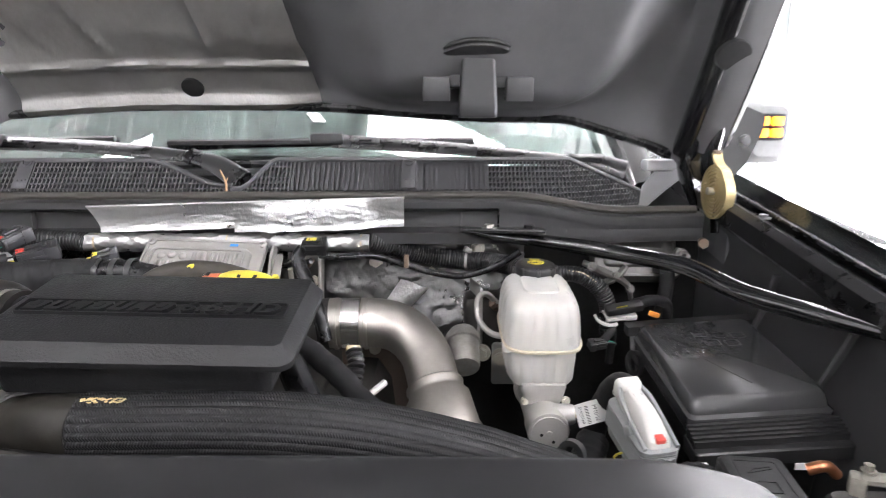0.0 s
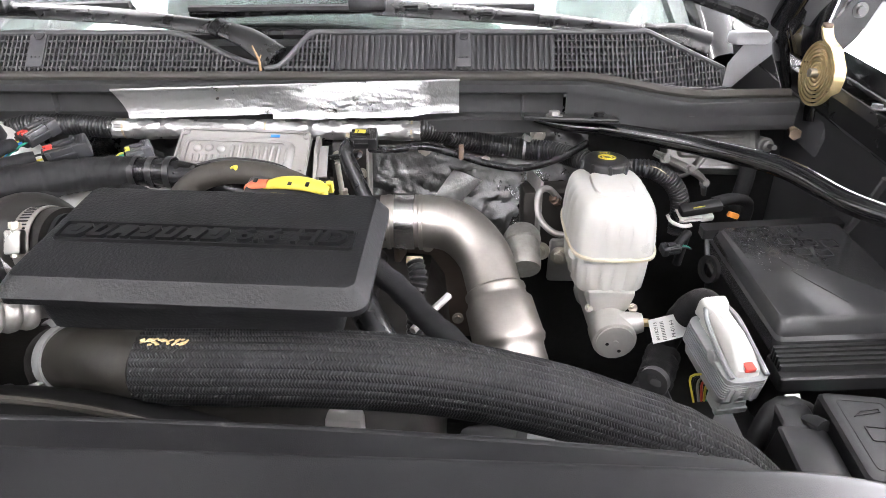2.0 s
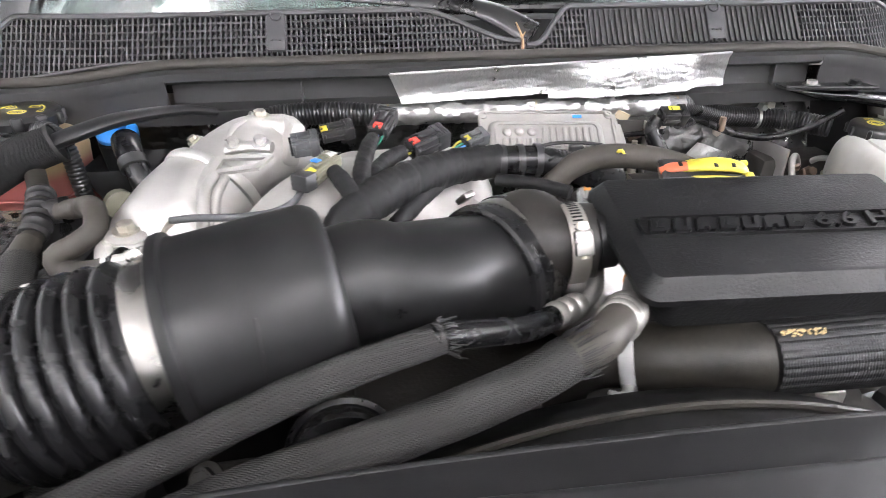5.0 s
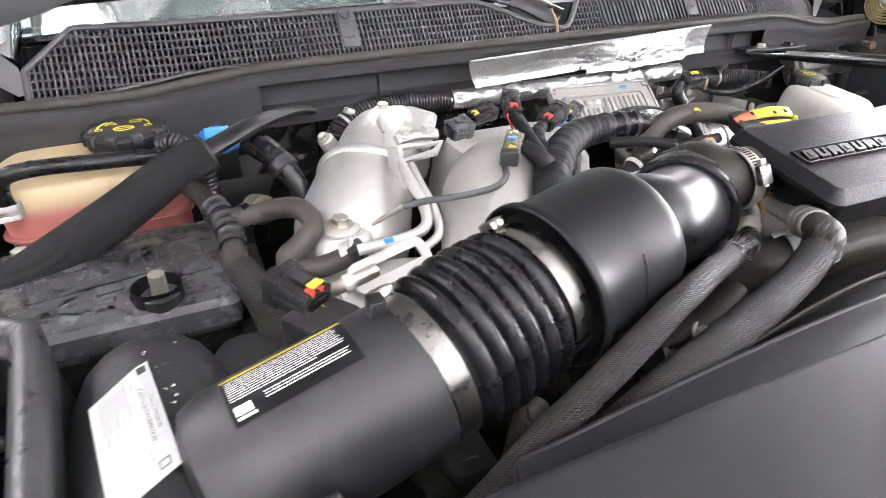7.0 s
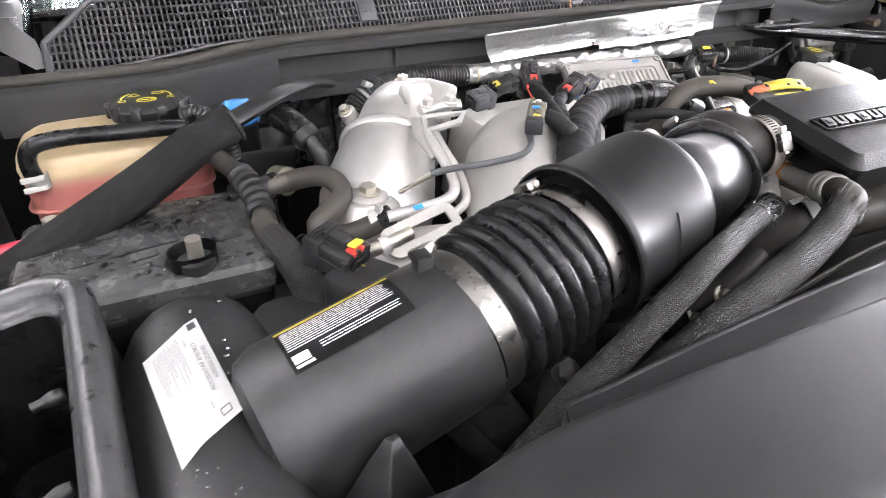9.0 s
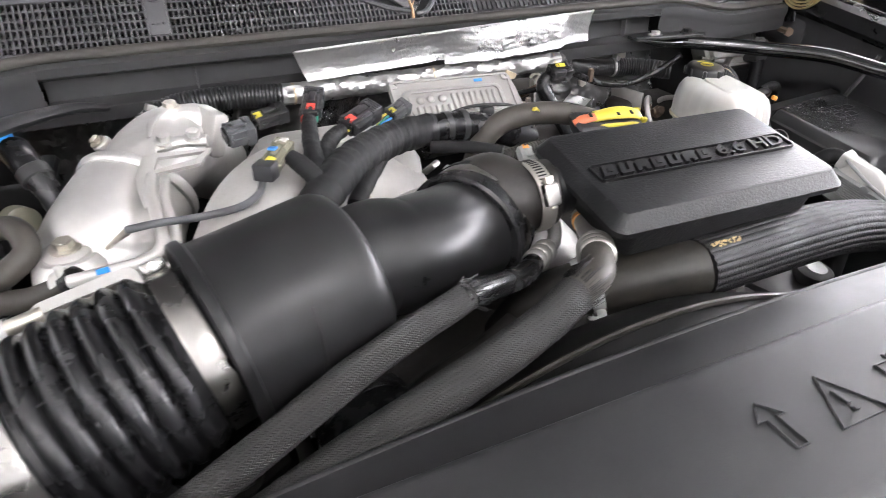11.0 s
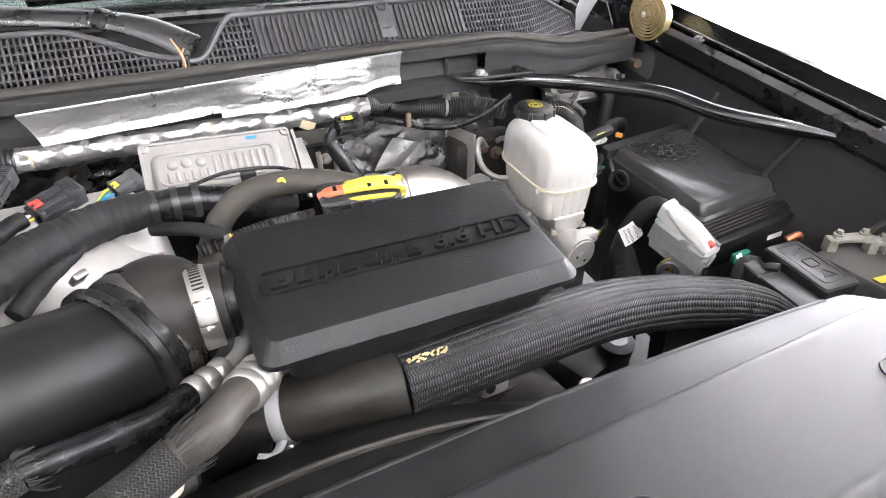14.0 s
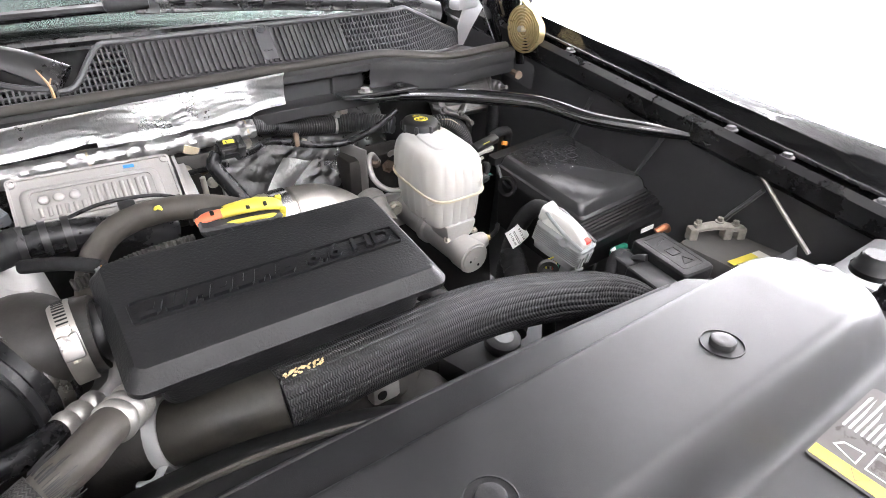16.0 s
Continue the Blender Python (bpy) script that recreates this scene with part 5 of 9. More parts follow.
bm = bmesh.new()
neck_patch(bm, 0.055, 0.137, -22, 20, 0.0586)
part("base", bm, material("label_black", (0.004, 0.004, 0.0042), 0.4, bump=0, stain_amount=0.1, spec=0.25, dust=0.1), cau)
bm = bmesh.new()
neck_patch(bm, 0.055, 0.137, -22, -18.5, 0.0589)
part("yellow_band", bm, M_YELLOW, cau, "yellow edge band")
bm = bmesh.new()
for k in range(13):
    random.seed(80 + k)
    a = -16.2 + 2.1 * k + (2.0 if k > 9 else 0.0)
    s, end = 0.0575 + (0.019 if k > 9 else 0.0), 0.133 - (0.004 * random.random() if k != 9 else 0.02)
    while s < end - 0.002:
        w = 0.0025 + 0.006 * random.random()
        neck_patch(bm, s, min(end, s + w), a, a + 0.85, 0.0589)
        s += w + 0.0007
neck_patch(bm, 0.0575, 0.068, 8, 14.5, 0.0589)
neck_patch(bm, 0.0575, 0.069, 15.6, 17.5, 0.0589)
tagged(part("fine_print", bm, M_WHITE, cau, "illegible white print"), kind="stuff")
random.seed(0)

M_WORN = material("worn_grey_rubber", (0.022, 0.022, 0.023), 0.34, grain=120, bump=0.4, stain=35, stain_amount=0.6, stain_colour=(0.09, 0.09, 0.092), bump_depth=0.002)
random.seed(31)
drops = bmesh.new()
for k in range(110):
    x, y = -1.012 + 0.048 * random.random(), 0.33 + 0.19 * random.random()
    z = 1.208 + 0.24 * (x + 1.015) if x < -0.99 else 1.214 - 0.143 * (x + 0.99)
    r = 0.0005 + 0.0013 * random.random() ** 2
    u, v = (x + 1.0) * 0.98 + (y - 0.43) * 0.17, (y - 0.43) - (x + 1.0) * 0.17
    if abs(u) > 0.03 or abs(v) > 0.06:
        lathe((x, y, z - 0.02 * smooth(0.42, 0.26, y) - 0.0002), (0, 0, 1), [(0, r), (r * 0.4, r * 0.8), (r * 0.6, r * 0.4), (r * 0.65, 0)], 8, drops)
wet = thing("water_drops", (-0.99, 0.43, 1.21), "water drops lying on the airbox", "water")
tagged(part("drop", drops, M_WATER, wet), kind="stuff")
random.seed(0)
inlet = thing("fender_inlet", (-1.08, 0.45, 1.05), "open black rubber inlet frame beside the airbox", "air inlet")
mi = frame_of((-1.102, 0.437, 1.203), (1.0, 0.09, 0.16), (-0.14, -0.1, 1.0))


def irng(hx, hy, r, z):
    return [mi @ Vector((x, y, z)) for x, y in rounded(hx, hy, r, 8)]


part("frame", loft([irng(0.066, 0.119, 0.034, -0.02), irng(0.070, 0.123, 0.036, 0.004), irng(0.071, 0.124, 0.036, 0.012), irng(0.0695, 0.1225, 0.035, 0.018), irng(0.066, 0.119, 0.033, 0.022), irng(0.061, 0.114, 0.030, 0.0235), irng(0.056, 0.109, 0.027, 0.021), irng(0.0535, 0.1065, 0.025, 0.015), irng(0.052, 0.105, 0.024, 0.010), irng(0.049, 0.102, 0.022, 0.0085), irng(0.0465, 0.0985, 0.02, 0.006), irng(0.0455, 0.097, 0.02, -0.02)], caps=(False, False)), M_WORN, inlet, "worn grey rubber rim", sharp=70)
part("skirt", loft([irng(0.060, 0.112, 0.03, -0.13), irng(0.0655, 0.1185, 0.034, -0.019)], caps=(False, False)), M_DARK, inlet)
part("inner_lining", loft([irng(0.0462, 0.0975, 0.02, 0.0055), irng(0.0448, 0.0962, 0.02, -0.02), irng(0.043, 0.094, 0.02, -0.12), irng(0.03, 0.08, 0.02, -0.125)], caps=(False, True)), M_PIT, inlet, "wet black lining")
for y in (0.03, -0.045):
    q = mi @ Vector((0.038, y, -0.01))
    part("push_clip", tube([q, q - Vector((0.018, 0.004, 0.002))], [0.005, 0.003], 10, 0.003, shape=ribbed(0.004, 0.4)), M_PLASTIC, inlet)


# ---- hoses in front of the engine ----
charge = thing("charge_hose", (-0.15, 0.44, 1.12), "thick black woven charge-air hose below the intake box", "hose")
CP = [(-0.374, 0.474, 1.160), (-0.345, 0.460, 1.168), (-0.288, 0.438, 1.180), (-0.15, 0.441, 1.179), (-0.06, 0.450, 1.165), (0.02, 0.451, 1.146), (0.068, 0.446, 1.133), (0.108, 0.437, 1.124), (0.15, 0.425, 1.108), (0.19, 0.405, 1.072), (0.21, 0.39, 1.03)]


def ridged(s, a):
    return 1.0 + 0.042 * abs(math.sin(13 * a)) - 0.03 - 0.05 * math.exp(-((s - 0.402) / 0.006) ** 2) - 0.10 * smooth(0.405, 0.43, s)


part("rubber_end", tube([*CP[:2], (-0.315, 0.447, 1.1755), (-0.282, 0.4375, 1.1803)], [0.0268, 0.0285, 0.028, 0.0265], 40, 0.004, shape=lambda s, a: 1 + 0.012 * noise.noise(Vector((s * 60, math.cos(a) * 2, math.sin(a) * 2)))), M_OLDRUBBER, charge, "bare dusty rubber end")
part("woven_cover", tube(CP[2:], [0.0282, 0.0288, 0.0288, 0.0288, 0.0285, 0.0275, 0.027, 0.027], 144, 0.004, shape=ridged), M_BRAID, charge, "ribbed woven cover")
random.seed(4)
bm = bmesh.new()
for k in range(60):
    x, a = -0.283 + 0.034 * random.random(), radians(10 + 11 * random.random())
    p = Vector((x, 0.4375, 1.180)) + Vector((0, -math.sin(a), math.cos(a))) * 0.0291
    rbox(p, (0.0022, 0.0011, 0.0006), 0.0, (0, 0, 35), bm=bm)
part("frayed_yarn", bm, material("straw_yarn", (0.55, 0.42, 0.22), 0.8), charge, "frayed straw-coloured yarn")
random.seed(0)
sc = thing("spring_clamp", (-0.378, 0.462, 1.14), "bare steel spring clamp on the charge hose end", "hose clamp")
cd = (Vector(CP[1]) - Vector(CP[0])).normalized()
cc = Vector(CP[0]) + cd * 0.004
part("band", lathe(cc, cd, [(-0.0055, 0.0272), (-0.0055, 0.0292), (-0.003, 0.0298), (0.003, 0.0298), (0.0055, 0.0292), (0.0055, 0.0272)], 44, caps=False), M_PALECLAMP, sc)
side_ = cd.cross(Vector((0, 0, 1))).normalized()
top_ = side_.cross(cd).normalized()
for k, (a, r0) in enumerate(((-2.15, 0.0295), (-1.75, 0.0295))):
    o = top_ * math.cos(a) - side_ * math.sin(a)
    sgn = -1 if k == 0 else 1
    part("ear", tube([cc + o * r0, cc + o * (r0 + 0.009) + top_ * 0.003 * sgn, cc + o * (r0 + 0.016) + top_ * 0.007 * sgn - cd * 0.003, cc + o * (r0 + 0.017) + top_ * 0.010 * sgn - cd * 0.012], 0.0042, 8, 0.003, squash=0.4, up=top_), M_PALECLAMP, sc, "bent clamp ear")
part("ear", tube([cc + top_ * 0.029, cc + top_ * 0.033 - cd * 0.008, cc + top_ * 0.031 - cd * 0.018], 0.0045, 8, 0.003, squash=0.4), M_PALECLAMP, sc)
pipe_in = thing("charge_pipe", (-0.42, 0.475, 1.1), "dirty cast pipe entering the charge hose", "pipe")
part("pipe", tube([(-0.365, 0.470, 1.162), (-0.39, 0.484, 1.154), (-0.41, 0.505, 1.125), (-0.415, 0.53, 1.07)], [0.025, 0.0255, 0.029, 0.034], 24, 0.008), M_CASTBLACK, pipe_in)


def crimp(at, axis, r, length, parent):
    """A pressed metal sleeve with three rounded rings."""
    n, prof = 30, []
    for k in range(n + 1):
        f = k / n
        prof.append((length * f, r * (0.9 + 0.22 * abs(math.sin(math.pi * 3 * f)) ** 0.5)))
    part("crimp_sleeve", lathe(at, axis, prof, 32), M_CRIMP, parent, "pressed metal sleeve")


ac = thing("coolant_line", (-0.45, 0.47, 1.16), "black hose line with pressed fitting and grey mesh sleeve", "hose")
HA = [Vector(p) for p in ((-0.392, 0.514, 1.192), (-0.422, 0.492, 1.194), (-0.463, 0.454, 1.210), (-0.527, 0.422, 1.232), (-0.606, 0.394, 1.225), (-0.684, 0.370, 1.204), (-0.760, 0.349, 1.180), (-0.833, 0.327, 1.152))]
part("metal_tube", tube([(-0.383, 0.545, 1.245), (-0.384, 0.534, 1.213), (-0.390, 0.515, 1.199), (-0.402, 0.503, 1.1955), (-0.412, 0.497, 1.195)], 0.0068, 14, 0.004), M_MODULE, ac)
crimp((-0.406, 0.503, 1.1935), (-0.034, -0.026, 0.006), 0.0102, 0.038, ac)
part("rubber_hose", tube([(-0.434, 0.481, 1.1985), HA[2], HA[3], HA[3].lerp(HA[4], 0.12)], 0.0098, 18, 0.006), M_RUBBER, ac)
part("mesh_sleeve", tube(HA[3:], [0.0106, 0.0112, 0.0116, 0.0116], 36, 0.004, shape=lambda s, a: 1 + 0.08 * noise.noise(Vector((s * 34, math.cos(a) * 1.3, math.sin(a) * 1.3)))), M_MESH, ac, "grey woven mesh sleeve")
random.seed(7)
bm = bmesh.new()
dh = (HA[2] - HA[3]).normalized()
for k in range(60):
    a = random.random() * 6.283
    o = (Vector((0, 0, 1)) * math.cos(a) + dh.cross(Vector((0, 0, 1))) * math.sin(a)).normalized()
    p = HA[3] + o * 0.0106
    q = p + dh * (0.004 + 0.010 * random.random()) + o * (0.001 + 0.005 * random.random() ** 2)
    tube([p, p.lerp(q, 0.5) + o * 0.001, q], 0.00035, 3, 0.006, bm=bm, caps=False)
tagged(part("frayed_fringe", bm, M_DARK, ac, "frayed sleeve ends"), kind="stuff")

hb = thing("coolant_line", (-0.42, 0.42, 1.16), "thick dusty hose line with an orange seal and mesh sleeve", "hose")
HB = [Vector(p) for p in ((-0.348, 0.529, 1.196), (-0.366, 0.495, 1.203), (-0.391, 0.451, 1.220), (-0.426, 0.410, 1.228), (-0.487, 0.389, 1.213), (-0.556, 0.373, 1.200), (-0.631, 0.359, 1.187), (-0.702, 0.344, 1.171))]
part("seal", lathe(HB[0], HB[1] - HB[0], [(-0.004, 0.0085), (-0.004, 0.0108), (0.004, 0.0108), (0.004, 0.0085)], 24), M_ORANGE, hb, "orange rubber seal")
part("metal_tube", tube([HB[0] - (HB[1] - HB[0]) * 0.4, HB[0], HB[1], (-0.387, 0.459, 1.2145)], 0.0096, 18, 0.005), M_MODULE, hb)
crimp((-0.383, 0.4655, 1.212), (-0.024, -0.034, 0.012), 0.0146, 0.036, hb)
part("rubber_hose", tube([(-0.4005, 0.4405, 1.2215), (-0.412, 0.425, 1.2265), HB[3], HB[3].lerp(HB[4], 0.42)], [0.0135, 0.0138, 0.0125], 28, 0.005), M_DUSTY, hb)
part("mesh_sleeve", tube([HB[3].lerp(HB[4], 0.35), *HB[4:]], [0.0148, 0.015, 0.015, 0.0148], 40, 0.004, shape=lambda s, a: 1 + 0.045 * noise.noise(Vector((s * 30, math.cos(a) * 1.3, math.sin(a) * 1.3)))), M_MESHWIDE, hb, "grey woven mesh sleeve")
bm = bmesh.new()
dh = (HB[3] - HB[4]).normalized()
for k in range(70):
    a = random.random() * 6.283
    o = (Vector((0, 0, 1)) * math.cos(a) + dh.cross(Vector((0, 0, 1))) * math.sin(a)).normalized()
    p = HB[3].lerp(HB[4], 0.35) + o * 0.0146
    q = p + dh * (0.008 + 0.014 * random.random()) + o * 0.004 * random.random()
    tube([p, p.lerp(q, 0.5) + o * 0.0006, q], 0.00035, 3, 0.006, bm=bm, caps=False)
tagged(part("frayed_fringe", bm, M_DARK, hb, "frayed sleeve ends"), kind="stuff")
random.seed(0)

# ---- stainless intercooler pipe ----
sp = thing("stainless_pipe", (-0.06, 0.75, 1.02), "brushed stainless steel pipe elbow with a clamp", "pipe")
part("elbow", tube([(-0.2209, 0.8237, 1.1316), (-0.1242, 0.8302, 1.1338), (-0.0662, 0.827, 1.1273), (-0.0275, 0.7969, 1.1026), (-0.0103, 0.7506, 1.0682)], [0.036, 0.036, 0.036, 0.0355, 0.0355], 40, 0.004), M_STEEL, sp)
pd = Vector((0.014, -0.040, -0.036)).normalized()
pb = Vector((-0.0124, 0.7549, 1.0725))
part("lower_sleeve", lathe(pb, pd, [(0, 0.03547), (0.0032, 0.03924), (0.0075, 0.03977), (0.0118, 0.03816), (0.0172, 0.0387), (0.0236, 0.04354), (0.0667, 0.04515), (0.072, 0.04676), (0.0774, 0.04515), (0.0828, 0.04139), (0.0892, 0.04085), (0.1827, 0.04085)], 44), M_STEEL, sp)
for x in (-0.1543, -0.1113):
    part("clamp_bead", lathe((x, 0.8291, 1.1327), (1, 0.03, 0), [(-0.0032, 0.03601), (-0.0022, 0.03784), (0.0022, 0.03784), (0.0032, 0.03601)], 40, caps=False), M_STEEL, sp)
part("v_band", lathe((-0.1328, 0.8297, 1.1332), (1, 0.03, 0), [(-0.014, 0.03709), (-0.0129, 0.03848), (0.0129, 0.03848), (0.014, 0.03709)], 40, caps=False), M_CLAMP, sp, "polished steel band")
part("silicone_joint", lathe((-0.1779, 0.827, 1.1322), (1, 0.03, 0), [(-0.0537, 0.03709), (0.0129, 0.03741), (0.015, 0.03601)], 40, caps=False), M_CASTBLACK, sp)

# ---- brake reservoir and master cylinder ----
br = thing("brake_reservoir", (0.14, 0.815, 1.04), "milky white plastic brake fluid reservoir with a black cap", "reservoir")


def res_ring(z, hx, hy, wav=0.0, p=4.2):
    """A rounded ring round the reservoir with shallow upright flutes."""
    out = []
    for k in range(120):
        a = 2 * math.pi * k / 120
        c, s = math.cos(a), math.sin(a)
        f = (abs(c) ** p + abs(s) ** p) ** (-1 / p) * (1 + wav * (abs(math.sin(10 * a)) ** 0.6 - 0.6))
        out.append((0.136 + hx * c * f, 0.815 + hy * s * f, z + 0.11 * hy * s * f))
    return out


part("upper_shell", loft([res_ring(1.130, 0.0535, 0.073), res_ring(1.136, 0.0535, 0.073, 0.012), res_ring(1.150, 0.0530, 0.0725, 0.026), res_ring(1.168, 0.0515, 0.0705, 0.028), res_ring(1.179, 0.0495, 0.068, 0.024), res_ring(1.187, 0.0462, 0.064, 0.016), res_ring(1.192, 0.0415, 0.0585, 0.008), res_ring(1.1945, 0.034, 0.05), res_ring(1.1955, 0.02, 0.03)]), M_RESERVOIR, br)
part("lower_shell", loft([res_ring(1.070, 0.036, 0.050), res_ring(1.0725, 0.0425, 0.058, 0.01), res_ring(1.080, 0.0465, 0.0635, 0.03), res_ring(1.10, 0.048, 0.066, 0.034), res_ring(1.12, 0.0492, 0.0675, 0.028), res_ring(1.130, 0.050, 0.0685)]), M_RESERVOIR, br)
part("seam_flange", loft([res_ring(1.1265, 0.052, 0.0715), res_ring(1.128, 0.0555, 0.075), res_ring(1.1315, 0.0558, 0.0753), res_ring(1.133, 0.052, 0.0715)]), M_SEAM, br, "yellowed welded seam")
part("top_pad", loft([res_ring(1.1948, 0.026, 0.034), res_ring(1.1975, 0.024, 0.032), res_ring(1.198, 0.02, 0.028)]), M_RESERVOIR, br)
part("level_disc", lathe((0.088, 0.766, 1.120), (-0.55, -0.8, 0.1), [(0, 0.008), (0.002, 0.008), (0.003, 0.006), (0.003, 0)], 20), M_RESERVOIR, br)
cap = part("cap", lathe((0.138, 0.868, 1.192), (0.03, -0.1, 1), [(0, 0.024), (0.004, 0.0265), (0.006, 0.0305), (0.018, 0.0305), (0.021, 0.0285), (0.023, 0.023), (0.0225, 0.0)], 48), M_PLASTIC, br, "black screw cap with yellow print")
for k in range(8):
    a = 2 * math.pi * k / 8
    part("grip", rbox((0.138 + 0.030 * math.cos(a), 0.867 + 0.030 * math.sin(a), 1.204), (0.007, 0.006, 0.014), 0.002, (0, 0, math.degrees(a))), M_PLASTIC, cap)
mc_ = frame_of((0.1386, 0.8657, 1.2153), (1, 0, 0), (0.03, -0.1, 1))
ell = [(0.0125 * math.cos(2 * math.pi * k / 28), 0.009 * math.sin(2 * math.pi * k / 28)) for k in range(28)]
part("print_ring", ring_band(ell, 0.0025, mc_, 0.0004), M_YELLOW, cap)
part("print_ring", ring_band([(x * 0.55, y * 0.55) for x, y in ell], 0.0014, mc_, 0.0004), M_YELLOW, cap)
writing("DOT 3", 0.005, mc_ @ Matrix.Translation((0, 0.0145, 0.0002)), M_YELLOW, cap)

mcyl = thing("master_cylinder", (0.139, 0.8, 1.0), "bare cast aluminium brake master cylinder", "brake cylinder")
part("barrel", lathe((0.139, 0.714, 1.022), (-0.02, 1, 0.06), [(0, 0.0255), (0.001, 0.0272), (0.004, 0.028), (0.03, 0.028), (0.034, 0.026), (0.11, 0.026), (0.114, 0.03), (0.125, 0.03), (0.13, 0.026), (0.21, 0.025)], 40), M_CAST, mcyl)
part("end_face", lathe((0.139, 0.7135, 1.022), (0.02, -1, -0.06), [(-0.001, 0.0235), (0.0022, 0.0235), (0.0024, 0.022), (0.0024, 0.004), (0.0036, 0.0035), (0.0036, 0)], 36), M_CAST, mcyl, "machined round end face")
for dx, dz in ((0.006, -0.012), (-0.010, -0.002)):
    part("dimple", lathe((0.139 + dx, 0.7112, 1.022 + dz), (0, -1, 0), [(0, 0.0022), (0.0006, 0.0022), (0.0006, 0)], 14), M_DARK, mcyl)
part("neck", rbox((0.137, 0.775, 1.058), (0.05, 0.05, 0.034), 0.008, taper=(1.3, 1.2)), M_CAST, mcyl)
part("neck", rbox((0.137, 0.85, 1.062), (0.04, 0.04, 0.036), 0.006, taper=(1.3, 1.2)), M_CAST, mcyl)
part("side_boss", lathe((0.158, 0.735, 1.036), (1, -0.05, 0.12), [(-0.01, 0.016), (0.012, 0.014), (0.018, 0.012)], 24), M_CAST, mcyl)
part("fitting", lathe((0.176, 0.734, 1.038), (1, -0.05, 0.12), [(0, 0.006), (0.008, 0.006), (0.008, 0.004), (0.012, 0.004)], 6), M_BRASS, mcyl, "brass line fitting", sharp=25)
part("brake_line", tube([(0.186, 0.733, 1.039), (0.205, 0.74, 1.04), (0.235, 0.77, 1.03)], 0.004, 10, 0.006), M_DARK, mcyl)
for x, y in ((0.112, 0.755), (0.168, 0.755)):
    hexbolt((x, y, 1.047), (0.1, -0.9, 0.3), 0.004, 0.006, mcyl)
part("flange", rbox((0.135, 0.925, 1.03), (0.11, 0.012, 0.075), 0.006, (4, 0, 0)), M_CAST, mcyl)

boost = thing("brake_booster", (0.13, 0.97, 0.95), "dark steel hydraulic brake booster with bent metal lines", "brake booster")
part("housing", rbox((0.10, 0.965, 1.085), (0.13, 0.06, 0.11), 0.012), M_CASTBLACK, boost)
part("accumulator", lathe((0.030, 0.86, 1.10), (0.02, -0.75, -0.45), [(-0.01, 0.02), (0, 0.026), (0.012, 0.0265), (0.014, 0.024), (0.05, 0.0235), (0.056, 0.022), (0.057, 0.0)], 32), M_CRIMP, boost, "grey accumulator can")
part("accumulator_cap", lathe((0.031, 0.8145, 1.0725), (0.02, -0.75, -0.45), [(-0.002, 0.0165), (0.0015, 0.016), (0.002, 0.0)], 28), M_MODULE, boost)
part("steel_line", tube([(0.09, 0.93, 1.13), (0.07, 0.915, 1.152), (0.055, 0.90, 1.148), (0.056, 0.885, 1.12), (0.075, 0.87, 1.102), (0.105, 0.86, 1.10)], 0.0048, 12, 0.005), M_MODULE, boost, "bent grey steel line")
part("steel_line", tube([(0.115, 0.95, 1.12), (0.12, 0.93, 1.14), (0.13, 0.9, 1.15)], 0.0045, 12, 0.005), M_MODULE, boost)
part("rusty_fitting", lathe((0.088, 0.935, 1.125), (-0.4, -0.6, 0.5), [(0, 0.009), (0.012, 0.009), (0.013, 0.006), (0.02, 0.006)], 6), M_RUST, boost, sharp=25)
part("rusty_fitting", lathe((0.108, 0.93, 1.115), (-0.1, -0.7, 0.5), [(0, 0.011), (0.01, 0.011), (0.012, 0.007), (0.02, 0.007)], 6), M_RUST, boost, sharp=25)
part("mount_plate", rbox((0.055, 0.955, 1.10), (0.005, 0.07, 0.12), 0.002, (0, 0, 12)), M_MODULE, boost)
for x, y, z in ((0.062, 0.885, 1.065), (0.09, 0.88, 1.06)):
    hexbolt((x, y, z), (-0.2, -0.8, 0.1), 0.009, 0.014, boost)

# level sensor plug and its lead
connector("reservoir_plug", (0.222, 0.80, 1.112), (-1, -0.1, -0.3), (0, -0.4, 1), (0.03, 0.014, 0.012), M_PLASTIC, "black sensor plug beside the brake reservoir", wires=(M_GREEN, M_DARK))
lead = thing("sensor_lead", (0.24, 0.82, 1.1), "black taped sensor lead", "cable")
part("lead", tube([(0.228, 0.803, 1.115), (0.243, 0.815, 1.125), (0.252, 0.84, 1.11), (0.255, 0.86, 1.06)], 0.006, 10, 0.006), M_TAPE, lead)

# ---- fuse box ----
M_WETLID = material("wet_black_lid", (0.036, 0.036, 0.037), 0.18, grain=700, bump=0.08, stain=9, stain_amount=0.15, rough_spread=0.06, dust=0.04)
fb = thing("fuse_box", (0.36, 0.71, 0.95), "black plastic fuse box with a wet ribbed lid", "fuse box")
MF = frame_of((0.362, 0.728, 1.118), (1, 0.0, 0.06), (-0.07, -0.12, 1))


def frng(hx, yf, yb, r, z):
    return [MF @ Vector((x, y + (yf + yb) / 2, z)) for x, y in rounded(hx, (yb - yf) / 2, r, 6)]


